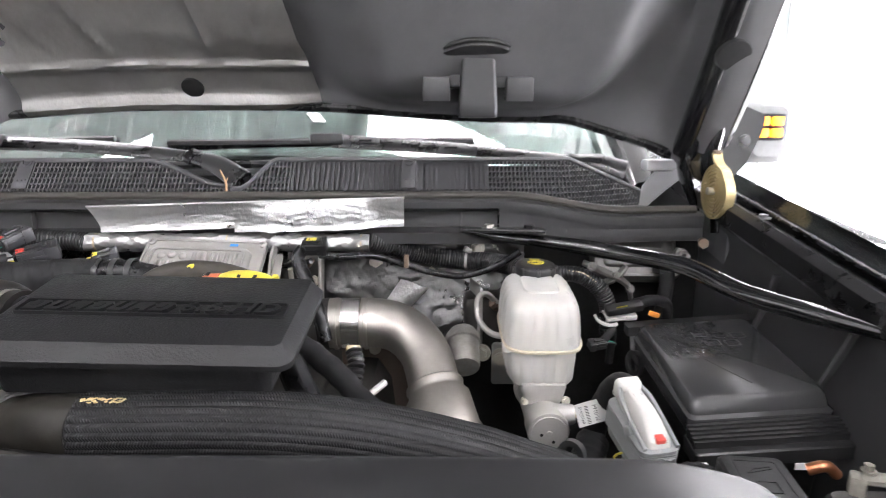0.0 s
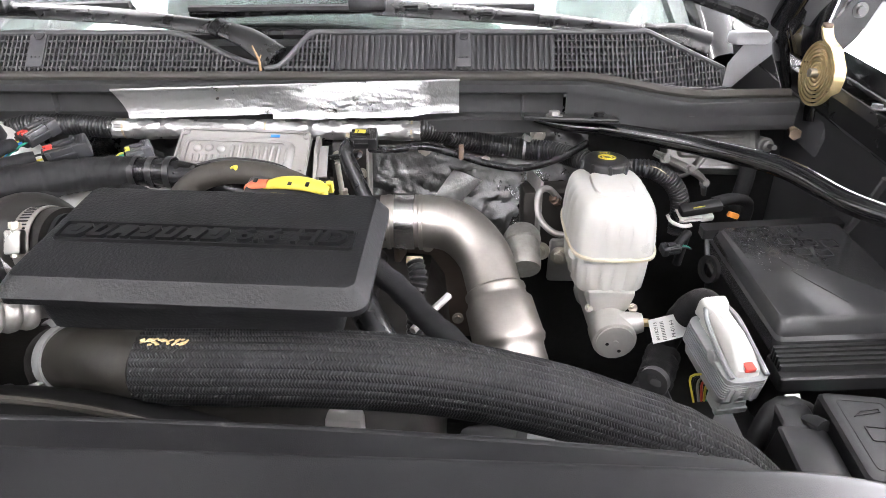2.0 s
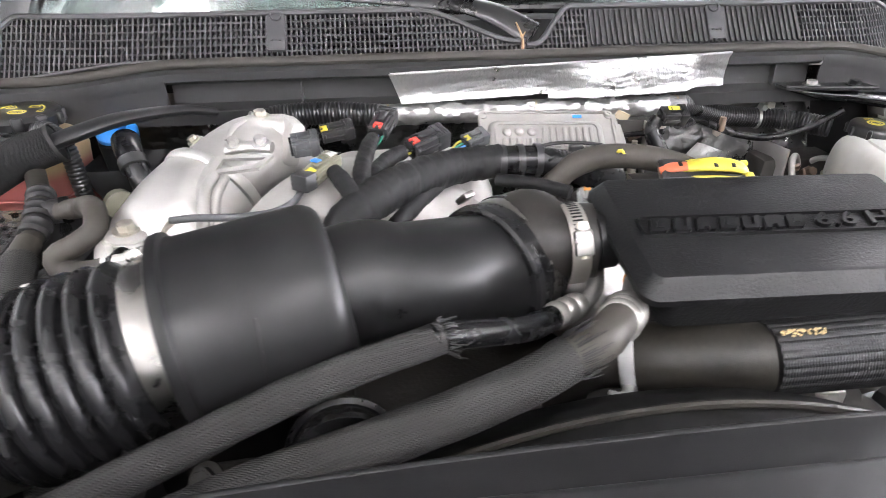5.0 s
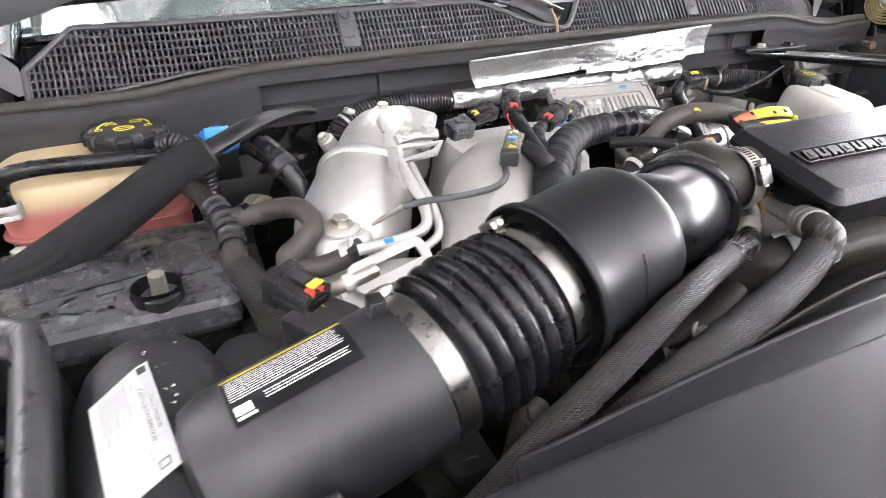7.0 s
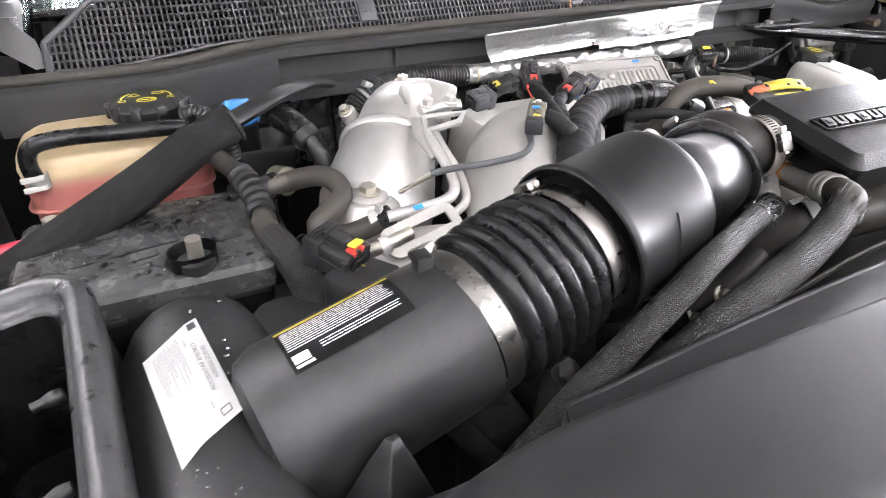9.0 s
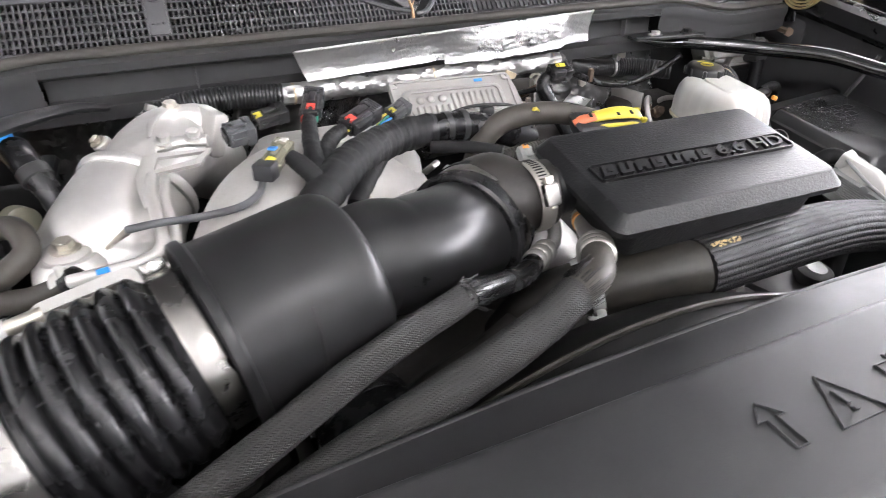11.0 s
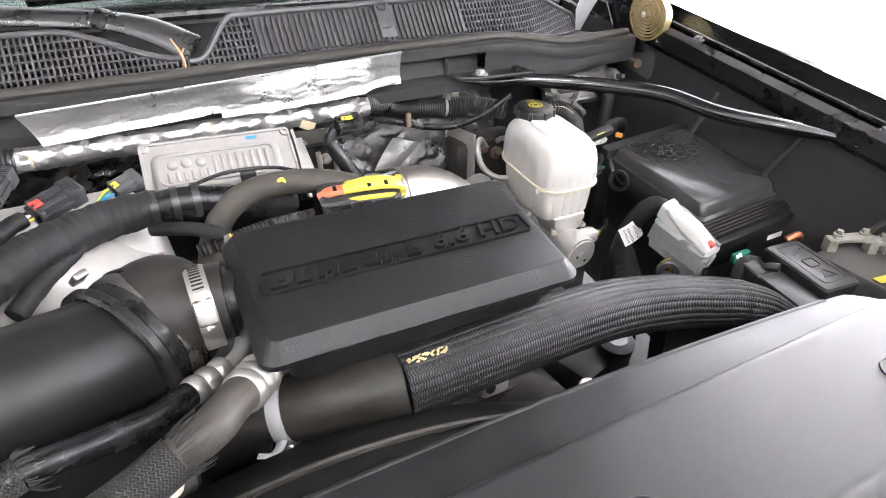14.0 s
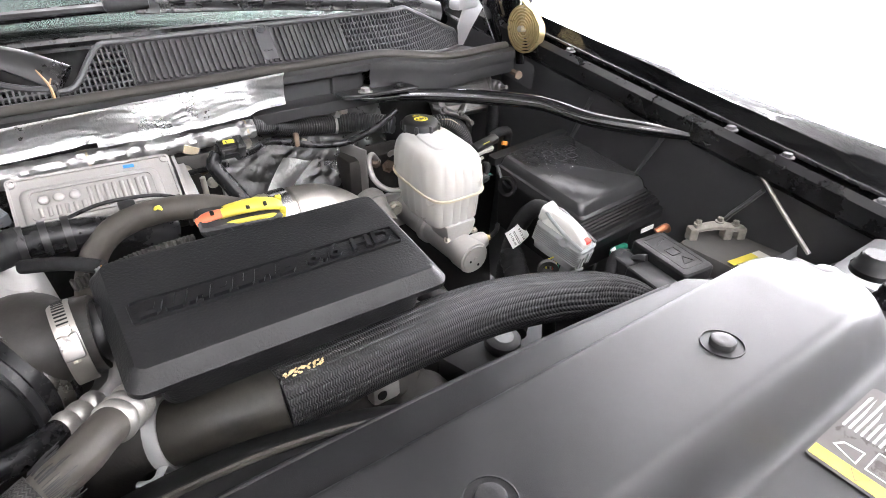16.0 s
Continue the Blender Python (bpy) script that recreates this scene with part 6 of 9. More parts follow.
part("lid", loft([frng(0.083, -0.108, 0.104, 0.008, -0.03), frng(0.083, -0.108, 0.104, 0.008, -0.012), frng(0.080, -0.103, 0.101, 0.008, -0.009), frng(0.078, -0.098, 0.098, 0.010, 0.004), frng(0.075, -0.094, 0.095, 0.010, 0.0082), frng(0.073, -0.092, 0.093, 0.010, 0.009)]), M_WETLID, fb, sharp=30)
part("rear_flange", loft([frng(0.092, 0.098, 0.118, 0.003, -0.01), frng(0.092, 0.098, 0.118, 0.003, 0.004)]), M_PLASTIC, fb)
part("body", loft([frng(0.078, -0.10, 0.10, 0.01, -0.14), frng(0.082, -0.105, 0.10, 0.008, -0.03)]), M_DARK, fb)
for k in range(5):
    bm = loft([frng(0.086, -0.112 - 0.005 * k, -0.108 - 0.005 * k, 0.0015, -0.034 - 0.001 * k), frng(0.086, -0.112 - 0.005 * k, -0.108 - 0.005 * k, 0.0015, -0.016 - 0.002 * k)])
    part("front_rib", bm, M_PLASTIC, fb)
part("front_ledge", loft([frng(0.088, -0.142, -0.104, 0.004, -0.05), frng(0.088, -0.142, -0.104, 0.004, -0.034), frng(0.087, -0.140, -0.104, 0.004, -0.032)]), M_PLASTIC, fb)
part("lid_crease", tube([MF @ Vector(p) for p in ((-0.052, 0.06, 0.0088), (-0.025, 0.0, 0.0088), (-0.026, -0.012, 0.0088), (0.004, -0.072, 0.0088))], 0.0009, 5, 0.004), M_DARK, fb)
for k, (x, y) in enumerate(((-0.006, 0.055), (0.02, 0.05), (0.042, 0.046), (0.002, 0.03), (0.026, 0.026))):
    part("moulded_mark", ring_band(rounded(0.009, 0.008, 0.002, 2), 0.001, MF @ Matrix.Translation((x, y, 0.0086)), 0.0008), M_PLASTIC, fb)
part("strap", tube([(0.283, 0.845, 1.118), (0.277, 0.825, 1.108), (0.276, 0.81, 1.09), (0.279, 0.79, 1.08)], 0.0035, 8, 0.005, squash=0.6), M_PLASTIC, fb)
part("hinge_ring", lathe((0.272, 0.793, 1.086), (-1, -0.3, 0.1), [(-0.003, 0.013), (-0.003, 0.0185), (0.003, 0.0185), (0.003, 0.013)], 28, caps=False), M_PLASTIC, fb)
part("paper_tag", rbox((0.395, 0.578, 1.058), (0.032, 0.001, 0.008), 0.0), M_WHITE, fb, "small white printed tag")
part("green_block", rbox((0.335, 0.583, 1.035), (0.036, 0.01, 0.016), 0.003), M_GREEN, fb, "green plastic fuse holder")
random.seed(11)
drops = bmesh.new()
for k in range(240):
    x, y = -0.06 + 0.085 * random.random(), -0.01 + 0.10 * random.random()
    r = 0.0009 + 0.002 * random.random() ** 2
    lathe(MF @ Vector((x, y, 0.0088)), MF.to_3x3() @ Vector((0, 0, 1)), [(0, r), (r * 0.35, r * 0.8), (r * 0.55, r * 0.4), (r * 0.6, 0)], 8, drops)
wet = thing("water_drops", MF @ Vector((-0.02, 0.03, 0.009)), "water drops lying on the fuse box lid", "water")
tagged(part("drop", drops, M_WATER, wet), kind="stuff")
random.seed(0)

# module with aluminium plate at the firewall corner
fw = thing("firewall_module", (0.31, 1.0, 1.14), "grey aluminium control module on the firewall", "control module")
mfw = frame_of((0.328, 0.99, 1.2), (1, 0, -0.02), (0, -0.85, 0.53))
bm = loft([[mfw @ Vector((a, b, z)) for a, b in rounded(hx, hy, 0.009, 5)] for z, hx, hy in ((-0.03, 0.072, 0.04), (-0.004, 0.072, 0.04), (0.0, 0.07, 0.038), (0.0, 0.066, 0.034), (-0.003, 0.064, 0.032))])
part("body", bm, M_DULLCAST, fw, sharp=30)
bm = loft([[mfw @ Vector((a, b + 0.002, z)) for a, b in rounded(hx, hy, 0.008, 5)] for z, hx, hy in ((-0.004, 0.055, 0.024), (0.004, 0.053, 0.022), (0.006, 0.050, 0.019))])
part("raised_field", bm, M_DULLCAST, fw)
for k in range(3):
    bm = rbox((0.0, -0.009 + 0.010 * k, 0.0065), (0.085, 0.004, 0.003), 0.001)
    bm.transform(mfw)
    part("cooling_rib", bm, M_DULLCAST, fw)
for a, b in ((-0.063, 0.034), (0.0, 0.037), (0.063, 0.034)):
    bm = lathe((a, b, -0.004), (0, 0, 1), [(0, 0.009), (0.007, 0.0085), (0.009, 0.006), (0.009, 0.0)], 16)
    bm.transform(mfw)
    part("screw_boss", bm, M_DULLCAST, fw)
part("socket", rbox((0.372, 0.966, 1.186), (0.034, 0.03, 0.024), 0.003, (-8, 0, 4)), M_PLASTIC, fw, "black connector socket")
part("socket_cable", tube([(0.372, 0.958, 1.178), (0.371, 0.955, 1.155), (0.366, 0.955, 1.11)], 0.012, 12, 0.006), M_TAPE, fw)
part("stud", lathe((0.404, 0.985, 1.2), (0, -1, 0.15), [(-0.02, 0.012), (0.0, 0.012), (0.002, 0.009), (0.010, 0.008), (0.012, 0.004), (0.028, 0.0038)], 16), M_DULLCAST, fw)
foot = thing("cast_bracket", (0.25, 0.98, 1.12), "cast aluminium bracket with bolts behind the reservoir", "bracket")
part("web", tube([(0.235, 0.975, 1.19), (0.265, 0.965, 1.178), (0.305, 0.955, 1.158), (0.315, 0.96, 1.13)], [0.009, 0.013, 0.011, 0.007], 10, 0.008, squash=0.5), M_DULLCAST, foot)
part("web", tube([(0.255, 0.975, 1.15), (0.285, 0.96, 1.165), (0.305, 0.965, 1.185)], [0.008, 0.011, 0.008], 10, 0.008, squash=0.6), M_DULLCAST, foot)
for x, z in ((0.245, 1.188), (0.285, 1.172), (0.31, 1.15)):
    hexbolt((x, 0.952, z), (0, -1, 0.3), 0.005, 0.007, foot, mat=M_DULLCAST)
cdt = thing("split_conduit", (0.2, 0.92, 1.14), "black corrugated conduit with a yellow tracer", "conduit")
part("conduit", tube([(0.165, 0.92, 1.18), (0.19, 0.905, 1.188), (0.215, 0.90, 1.186), (0.243, 0.90, 1.168), (0.259, 0.90, 1.138), (0.262, 0.90, 1.09)], 0.0122, 16, 0.0008, shape=ribbed(0.0048, 0.2)), M_CONDUIT, cdt)
part("tracer", tube([(0.195, 0.8945, 1.1955), (0.215, 0.8885, 1.1935), (0.238, 0.889, 1.178)], 0.0009, 6, 0.006), M_TANK, cdt, "yellow tracer stripe")
wp = connector("white_plug", (0.262, 0.864, 1.133), (1, 0.1, 0.16), (0, -0.4, 0.9), (0.06, 0.02, 0.008), M_WHITECON, "black plug in an off-white clip beside the fuse box")
part("black_grip", rbox((0.272, 0.858, 1.147), (0.058, 0.018, 0.013), 0.004, (20, -8, 6)), M_PLASTIC, wp, "black taped grip")
part("clip_jaw", tube([(0.228, 0.856, 1.137), (0.234, 0.853, 1.128), (0.250, 0.851, 1.122), (0.262, 0.851, 1.124)], 0.0035, 8, 0.004, squash=0.6), M_WHITECON, wp)
part("paint_mark", rbox((0.266, 0.8475, 1.152), (0.016, 0.0006, 0.002), 0.0, (25, -8, 6)), M_YELLOW, wp)
wc = thing("taped_lead", (0.33, 0.87, 1.13), "taped lead with an orange sleeve behind the fuse box", "cable")
part("lead", tube([(0.292, 0.868, 1.15), (0.32, 0.872, 1.155), (0.345, 0.88, 1.145), (0.35, 0.89, 1.11)], 0.0085, 12, 0.006), M_TAPE, wc)
part("orange_sleeve", rbox((0.318, 0.857, 1.137), (0.018, 0.005, 0.008), 0.002, (0, 20, 10)), M_ORANGE, wc, "orange sleeve")

# ---- grey harness connector with its taped lead ----
gc = thing("harness_connector", (0.217, 0.58, 1.04), "grey and white harness connector with a red lock", "connector")
MG = frame_of((0.217, 0.597, 1.093), (0.97, 0.18, 0.0), (0.02, -0.25, 0.97))
bm = loft([[MG @ Vector((x, y, z)) for x, y in rounded(hx, hy, 0.005, 4)] for z, hx, hy in ((-0.036, 0.018, 0.037), (-0.014, 0.0205, 0.041), (0.004, 0.021, 0.042), (0.006, 0.019, 0.039))])
part("socket_shell", bm, M_GREYCON, gc, sharp=30)
for k in range(7):
    part("cooling_rib", loft([[MG @ Vector((x, y, z)) for x, y in rounded(0.0222, 0.0425, 0.005, 3)] for z in (-0.022 + 0.0034 * k, -0.0204 + 0.0034 * k)]), M_GREYCON, gc)
bm = loft([[MG @ Vector((x, y, z)) for x, y in rounded(hx, hy, 0.012, 5)] for z, hx, hy in ((0.004, 0.0235, 0.0445), (0.007, 0.0235, 0.0445), (0.008, 0.021, 0.042))])
part("collar", bm, M_GREYCON, gc)
bm = loft([[MG @ Vector((x, y + dy, z)) for x, y in rounded(hx, hy, 0.006, 5)] for z, hx, hy, dy in ((0.007, 0.0135, 0.040, 0.0), (0.015, 0.0125, 0.039, 0.001), (0.024, 0.0105, 0.031, 0.008), (0.030, 0.008, 0.023, 0.014), (0.031, 0.006, 0.02, 0.015))])
part("cover", bm, M_WHITECON, gc, "off-white domed cover")
bm = loft([[MG @ Vector((x, 0.040 + dy, z + 0.021)) for x, z in rounded(hx, hz, 0.006, 5)] for dy, hx, hz in ((-0.012, 0.010, 0.009), (-0.002, 0.0145, 0.0125), (0.005, 0.015, 0.013), (0.006, 0.012, 0.0105))])
part("cable_mouth", bm, M_WHITECON, gc)
for s in (-1, 1):
    part("lever", tube([MG @ Vector(p) for p in ((s * 0.018, -0.041, 0.010), (s * 0.0185, -0.01, 0.016), (s * 0.017, 0.02, 0.024), (s * 0.012, 0.036, 0.027))], 0.0026, 8, 0.004), M_GREYCON, gc)
    part("cover_rib", tube([MG @ Vector(p) for p in ((s * 0.005, -0.037, 0.0165), (s * 0.0055, -0.005, 0.025), (s * 0.0045, 0.02, 0.031))], 0.0013, 6, 0.004), M_WHITECON, gc)
    part("lever_pivot", lathe(MG @ Vector((s * 0.02, -0.01, 0.006)), MG.to_3x3() @ Vector((s, 0, 0)), [(-0.002, 0.007), (0.003, 0.007), (0.004, 0.005), (0.004, 0)], 18), M_GREYCON, gc)
bm = rbox((0.0, -0.034, 0.0165), (0.011, 0.011, 0.006), 0.0015)
bm.transform(MG)
part("lock", bm, M_RED, gc, "red lock tab")
bm = rbox((0.0, 0.004, 0.0272), (0.009, 0.005, 0.001), 0.0)
bm.transform(MG)
part("paint_mark", bm, M_YELLOW, gc)
for j in (-1, 1):
    bm = rbox((j * 0.0105, -0.0425, -0.014), (0.013, 0.004, 0.020), 0.001)
    rbox((j * 0.0105, -0.0447, -0.014), (0.004, 0.002, 0.020), 0.0005, bm=bm)
    bm.transform(MG)
    part("end_cell", bm, M_GREYCON, gc)
bm = rbox((0.0, -0.028, -0.044), (0.03, 0.022, 0.018), 0.002)
rbox((0.0, -0.038, -0.047), (0.034, 0.006, 0.008), 0.001, bm=bm)
bm.transform(MG)
part("mount_foot", bm, M_GREYCON, gc)
for k in range(9):
    x = -0.017 + 0.003 * k
    b2 = tube([(x, -0.005, -0.028), (x - 0.006, 0.004 - 0.003 * k, -0.045), (x - 0.002, -0.01, -0.07)], 0.0013, 6, 0.006)
    b2.transform(MG)
    part("wire", b2, (M_YELLOW, M_DARK, M_GREYCON, M_RED, M_YELLOW, M_GREEN, M_DARK, M_OLIVE, M_BLUE)[k], gc)
ht = thing("taped_harness", (0.2, 0.63, 1.08), "thick black taped harness bending into the connector", "cable")
part("harness", tube([(0.216, 0.632, 1.116), (0.213, 0.648, 1.121), (0.205, 0.662, 1.112), (0.197, 0.676, 1.083), (0.190, 0.684, 1.04), (0.18, 0.685, 0.97)], [0.012, 0.0135, 0.014, 0.0145, 0.016, 0.016], 18, 0.005, shape=lambda s, a: 1 + 0.03 * math.sin(s * 300 + a)), M_TAPE, ht)
part("harness", tube([(0.188, 0.68, 1.03), (0.16, 0.63, 1.01), (0.10, 0.57, 0.98)], 0.02, 16, 0.005, shape=lambda s, a: 1 + 0.05 * math.sin(s * 500)), M_TAPE, ht)
tag = thing("paper_tag", (0.190, 0.659, 1.066), "white printed paper tag wrapped round the harness", "label")
MT = frame_of((0.190, 0.659, 1.080), (1, 0.12, 0.14), (-0.1, -0.8, 0.55))
bm = bmesh.new()
g = [[bm.verts.new(MT @ Vector((-0.03 + 0.004 * i, y, 0.003 * math.sin(i * 0.45) + (0.0 if i < 9 else -0.0009 * (i - 8) ** 2)))) for y in (-0.0135 + 0.0003 * i, 0.0, 0.0135 + 0.0003 * i)] for i in range(17)]
for a, b in zip(g, g[1:]):
    for k in range(2):
        bm.faces.new((a[k], b[k], b[k + 1], a[k + 1]))
bmesh.ops.solidify(bm, geom=bm.faces[:], thickness=0.0004)
part("paper", bm, M_WHITE, tag)
MTT = MT @ Matrix.Translation((-0.018, 0, 0.0042)) @ pose(0, 0, 0, 0, 0, 90)
writing("84182515", 0.0052, MTT @ Matrix.Translation((0, 0.006, 0)), M_INK, tag)
writing("M-0164", 0.0062, MTT @ Matrix.Translation((0, -0.0115, 0.0006)), M_INK, tag)
bm = bmesh.new()
for k in range(12):
    prism([(-0.011 + 0.0018 * k, -0.003), (-0.0102 + 0.0018 * k, -0.003), (-0.0102 + 0.0018 * k, 0.001), (-0.011 + 0.0018 * k, 0.001)], MTT, 0.0003, bm)
part("bar_print", bm, M_INK, tag)
gr = thing("harness_bracket", (0.16, 0.53, 1.0), "black plastic harness bracket with a ring", "bracket")
part("ring", lathe((0.13, 0.544, 1.094), (-0.6, -0.8, 0.1), [(-0.004, 0.008), (-0.004, 0.014), (0.004, 0.014), (0.004, 0.008)], 24, caps=False), M_PLASTIC, gr)
part("post", tube([(0.137, 0.549, 1.084), (0.152, 0.556, 1.04), (0.175, 0.56, 0.85), (0.19, 0.56, 0.6)], 0.011, 10, 0.01, squash=0.5), M_PLASTIC, gr)

# ---- relay box, battery and clutter at the front corner ----
rb = thing("relay_box", (0.29, 0.455, 0.98), "black plastic terminal cover box with moulded symbols", "relay box")
MR = frame_of((0.281, 0.458, 1.112), (0.99, -0.10, 0.0), (0.0, -0.06, 1))


def rrng(x0, x1, y0, y1, r, z):
    return [MR @ Vector((x + (x0 + x1) / 2, y + (y0 + y1) / 2, z)) for x, y in rounded((x1 - x0) / 2, (y1 - y0) / 2, r, 5)]


part("lid", loft([rrng(-0.029, 0.029, -0.049, 0.048, 0.006, -0.02), rrng(-0.029, 0.029, -0.049, 0.048, 0.006, -0.003), rrng(-0.027, 0.027, -0.047, 0.046, 0.006, 0.0), rrng(-0.024, 0.024, -0.044, 0.043, 0.006, 0.001)]), M_COVER, rb, sharp=30)
part("lid_border", ring_band([tuple(p) for p in rounded(0.019, 0.038, 0.004, 4)], 0.001, MR @ Matrix.Translation((0.0, 0, 0.0008)), 0.0007), M_COVER, rb)
part("body", loft([rrng(-0.05, 0.036, -0.06, 0.055, 0.006, -0.10), rrng(-0.05, 0.036, -0.06, 0.055, 0.006, -0.026), rrng(-0.048, 0.034, -0.058, 0.053, 0.006, -0.024)]), M_COVER, rb)
part("step_block", loft([rrng(-0.066, -0.031, 0.018, 0.05, 0.004, -0.08), rrng(-0.062, -0.031, 0.018, 0.05, 0.004, -0.018), rrng(-0.060, -0.033, 0.02, 0.048, 0.004, -0.016)]), M_COVER, rb)
part("step_block", loft([rrng(-0.078, -0.031, -0.06, 0.014, 0.004, -0.08), rrng(-0.07, -0.031, -0.06, 0.014, 0.004, -0.013), rrng(-0.068, -0.033, -0.058, 0.012, 0.004, -0.011)]), M_COVER, rb)
for y, sh in ((0.022, [(-0.012, -0.004), (0.012, 0.004), (0.012, 0.008), (-0.004, 0.004)]), (0.0, rounded(0.009, 0.008, 0.001, 1)), (-0.022, [(-0.01, -0.007), (0.01, -0.007), (0.002, 0.008)])):
    part("moulded_symbol", ring_band(sh, 0.0012, MR @ Matrix.Translation((0.0, y, 0.0008)), 0.0012), M_COVER, rb)
part("latch", tube([(0.249, 0.475, 1.104), (0.246, 0.487, 1.10), (0.25, 0.50, 1.088)], 0.008, 10, 0.006, squash=0.7), M_PLASTIC, rb)
cb = thing("battery_cable", (0.23, 0.5, 1.07), "black taped battery cable with a blue-white tag", "cable")
part("cable", tube([(0.262, 0.505, 1.088), (0.245, 0.515, 1.092), (0.225, 0.51, 1.088), (0.21, 0.50, 1.05)], 0.009, 12, 0.005, shape=lambda s, a: 1 + 0.06 * math.sin(s * 700)), M_TAPE, cb)
part("tag", rbox((0.258, 0.535, 1.082), (0.018, 0.002, 0.012), 0.0005, (-40, 10, 20)), M_WHITE, cb, "pale printed tag")

bt = thing("battery", (0.39, 0.44, 0.95), "dark battery with a worn yellow label and zinc terminal bar", "battery")
part("case", loft([[(0.405 + x, 0.42 + y, z) for x, y in rounded(hx, hy, 0.01, 4)] for z, hx, hy in ((0.9, 0.052, 0.077), (1.08, 0.052, 0.077), (1.085, 0.049, 0.074))]), material("dusty_battery_case", (0.045, 0.044, 0.042), 0.6, stain=30, stain_amount=0.6, stain_colour=(0.13, 0.125, 0.115)), bt)
M_DUSTZINC = material("dusty_zinc", (0.3, 0.285, 0.25), 0.65, 0.35, grain=300, bump=0.5, stain=60, stain_amount=0.7, stain_colour=(0.16, 0.15, 0.125))
part("label", rbox((0.395, 0.385, 1.0865), (0.06, 0.06, 0.001), 0.0, (0, 0, -8)), M_WHITECON, bt, "worn label")
part("label_band", rbox((0.385, 0.41, 1.0878), (0.05, 0.012, 0.0006), 0.0, (0, 0, -8)), M_YELLOW, bt)
part("terminal_bar", tube([(0.385, 0.492, 1.1), (0.412, 0.475, 1.105), (0.442, 0.455, 1.1)], [0.008, 0.009, 0.008], 10, 0.006, squash=0.7), M_DUSTZINC, bt, "zinc terminal bar")
for p, h in (((0.383, 0.493, 1.092), 0.022), ((0.445, 0.453, 1.09), 0.026), ((0.427, 0.464, 1.093), 0.02)):
    part("clamp_lug", rbox(p, (0.014, 0.018, h), 0.003, (0, 0, -32)), M_DUSTZINC, bt)
for p in ((0.389, 0.49, 1.108), (0.415, 0.472, 1.112), (0.437, 0.458, 1.106)):
    hexbolt(p, (0, 0, 1), 0.0045, 0.007, bt, mat=M_DUSTZINC)
part("copper_end", tube([(0.37, 0.545, 1.075), (0.385, 0.54, 1.082), (0.40, 0.545, 1.07)], 0.006, 10, 0.005), material("worn_copper", (0.5, 0.2, 0.1), 0.4, 0.8), bt)

# ---- strut brace and hood prop ----
strut = thing("strut_brace", (0.3, 0.8, 1.2), "gloss black bent steel brace from cowl to fender", "brace")
SP = [(0.06, 0.955, 1.243), (0.135, 0.945, 1.236), (0.2, 0.925, 1.230), (0.275, 0.880, 1.225), (0.332, 0.79, 1.227), (0.362, 0.70, 1.218), (0.402, 0.63, 1.215), (0.452, 0.556, 1.2115)]
part("bar", tube(SP, [0.006, 0.010, 0.0125, 0.0125, 0.0125, 0.0125, 0.012, 0.006], 20, 0.006), M_BODYBLACK, strut)
part("end_plate", rbox((0.458, 0.545, 1.2145), (0.03, 0.05, 0.003), 0.001, (8, 0, -35)), M_BODYBLACK, strut)
bm = loft([[Vector((0.094, 0.927, 1.2545)) + Vector((a, b - 0.12 * a, dz)) for a, b in rounded(0.066, 0.016, 0.007, 4)] for dz in (-0.0035, 0.0, 0.001)])
part("end_plate", bm, M_COVER, strut, "black pressed mounting plate")
part("plate_rim", tube([(0.03, 0.925, 1.2555), (0.06, 0.914, 1.2555), (0.12, 0.907, 1.2555), (0.158, 0.904, 1.2555)], 0.0028, 8, 0.006), M_COVER, strut)
part("plate_web", tube([(0.045, 0.932, 1.250), (0.09, 0.930, 1.242), (0.135, 0.936, 1.236)], [0.004, 0.008, 0.010], 12, 0.006), M_BODYBLACK, strut)
hexbolt((0.073, 0.930, 1.2555), (0, 0, 1), 0.008, 0.007, strut, mat=M_MODULE)
hexbolt((0.135, 0.922, 1.2555), (0, 0, 1), 0.008, 0.007, strut, mat=M_DARK)
prop = thing("support_rod", (0.43, 0.4, 1.1), "thin bare steel support rod below the fender rail", "rod")
part("rod", tube([(0.4505, 0.476, 1.214), (0.44, 0.41, 1.16), (0.425, 0.345, 1.115)], 0.0032, 10, 0.01), M_STEEL, prop)

# ---- foil shield, conduits and clutter along the firewall ----
fs = thing("foil_heat_shield", (-0.3, 0.93, 1.22), "crinkled silver foil heat shield below the cowl", "heat shield")


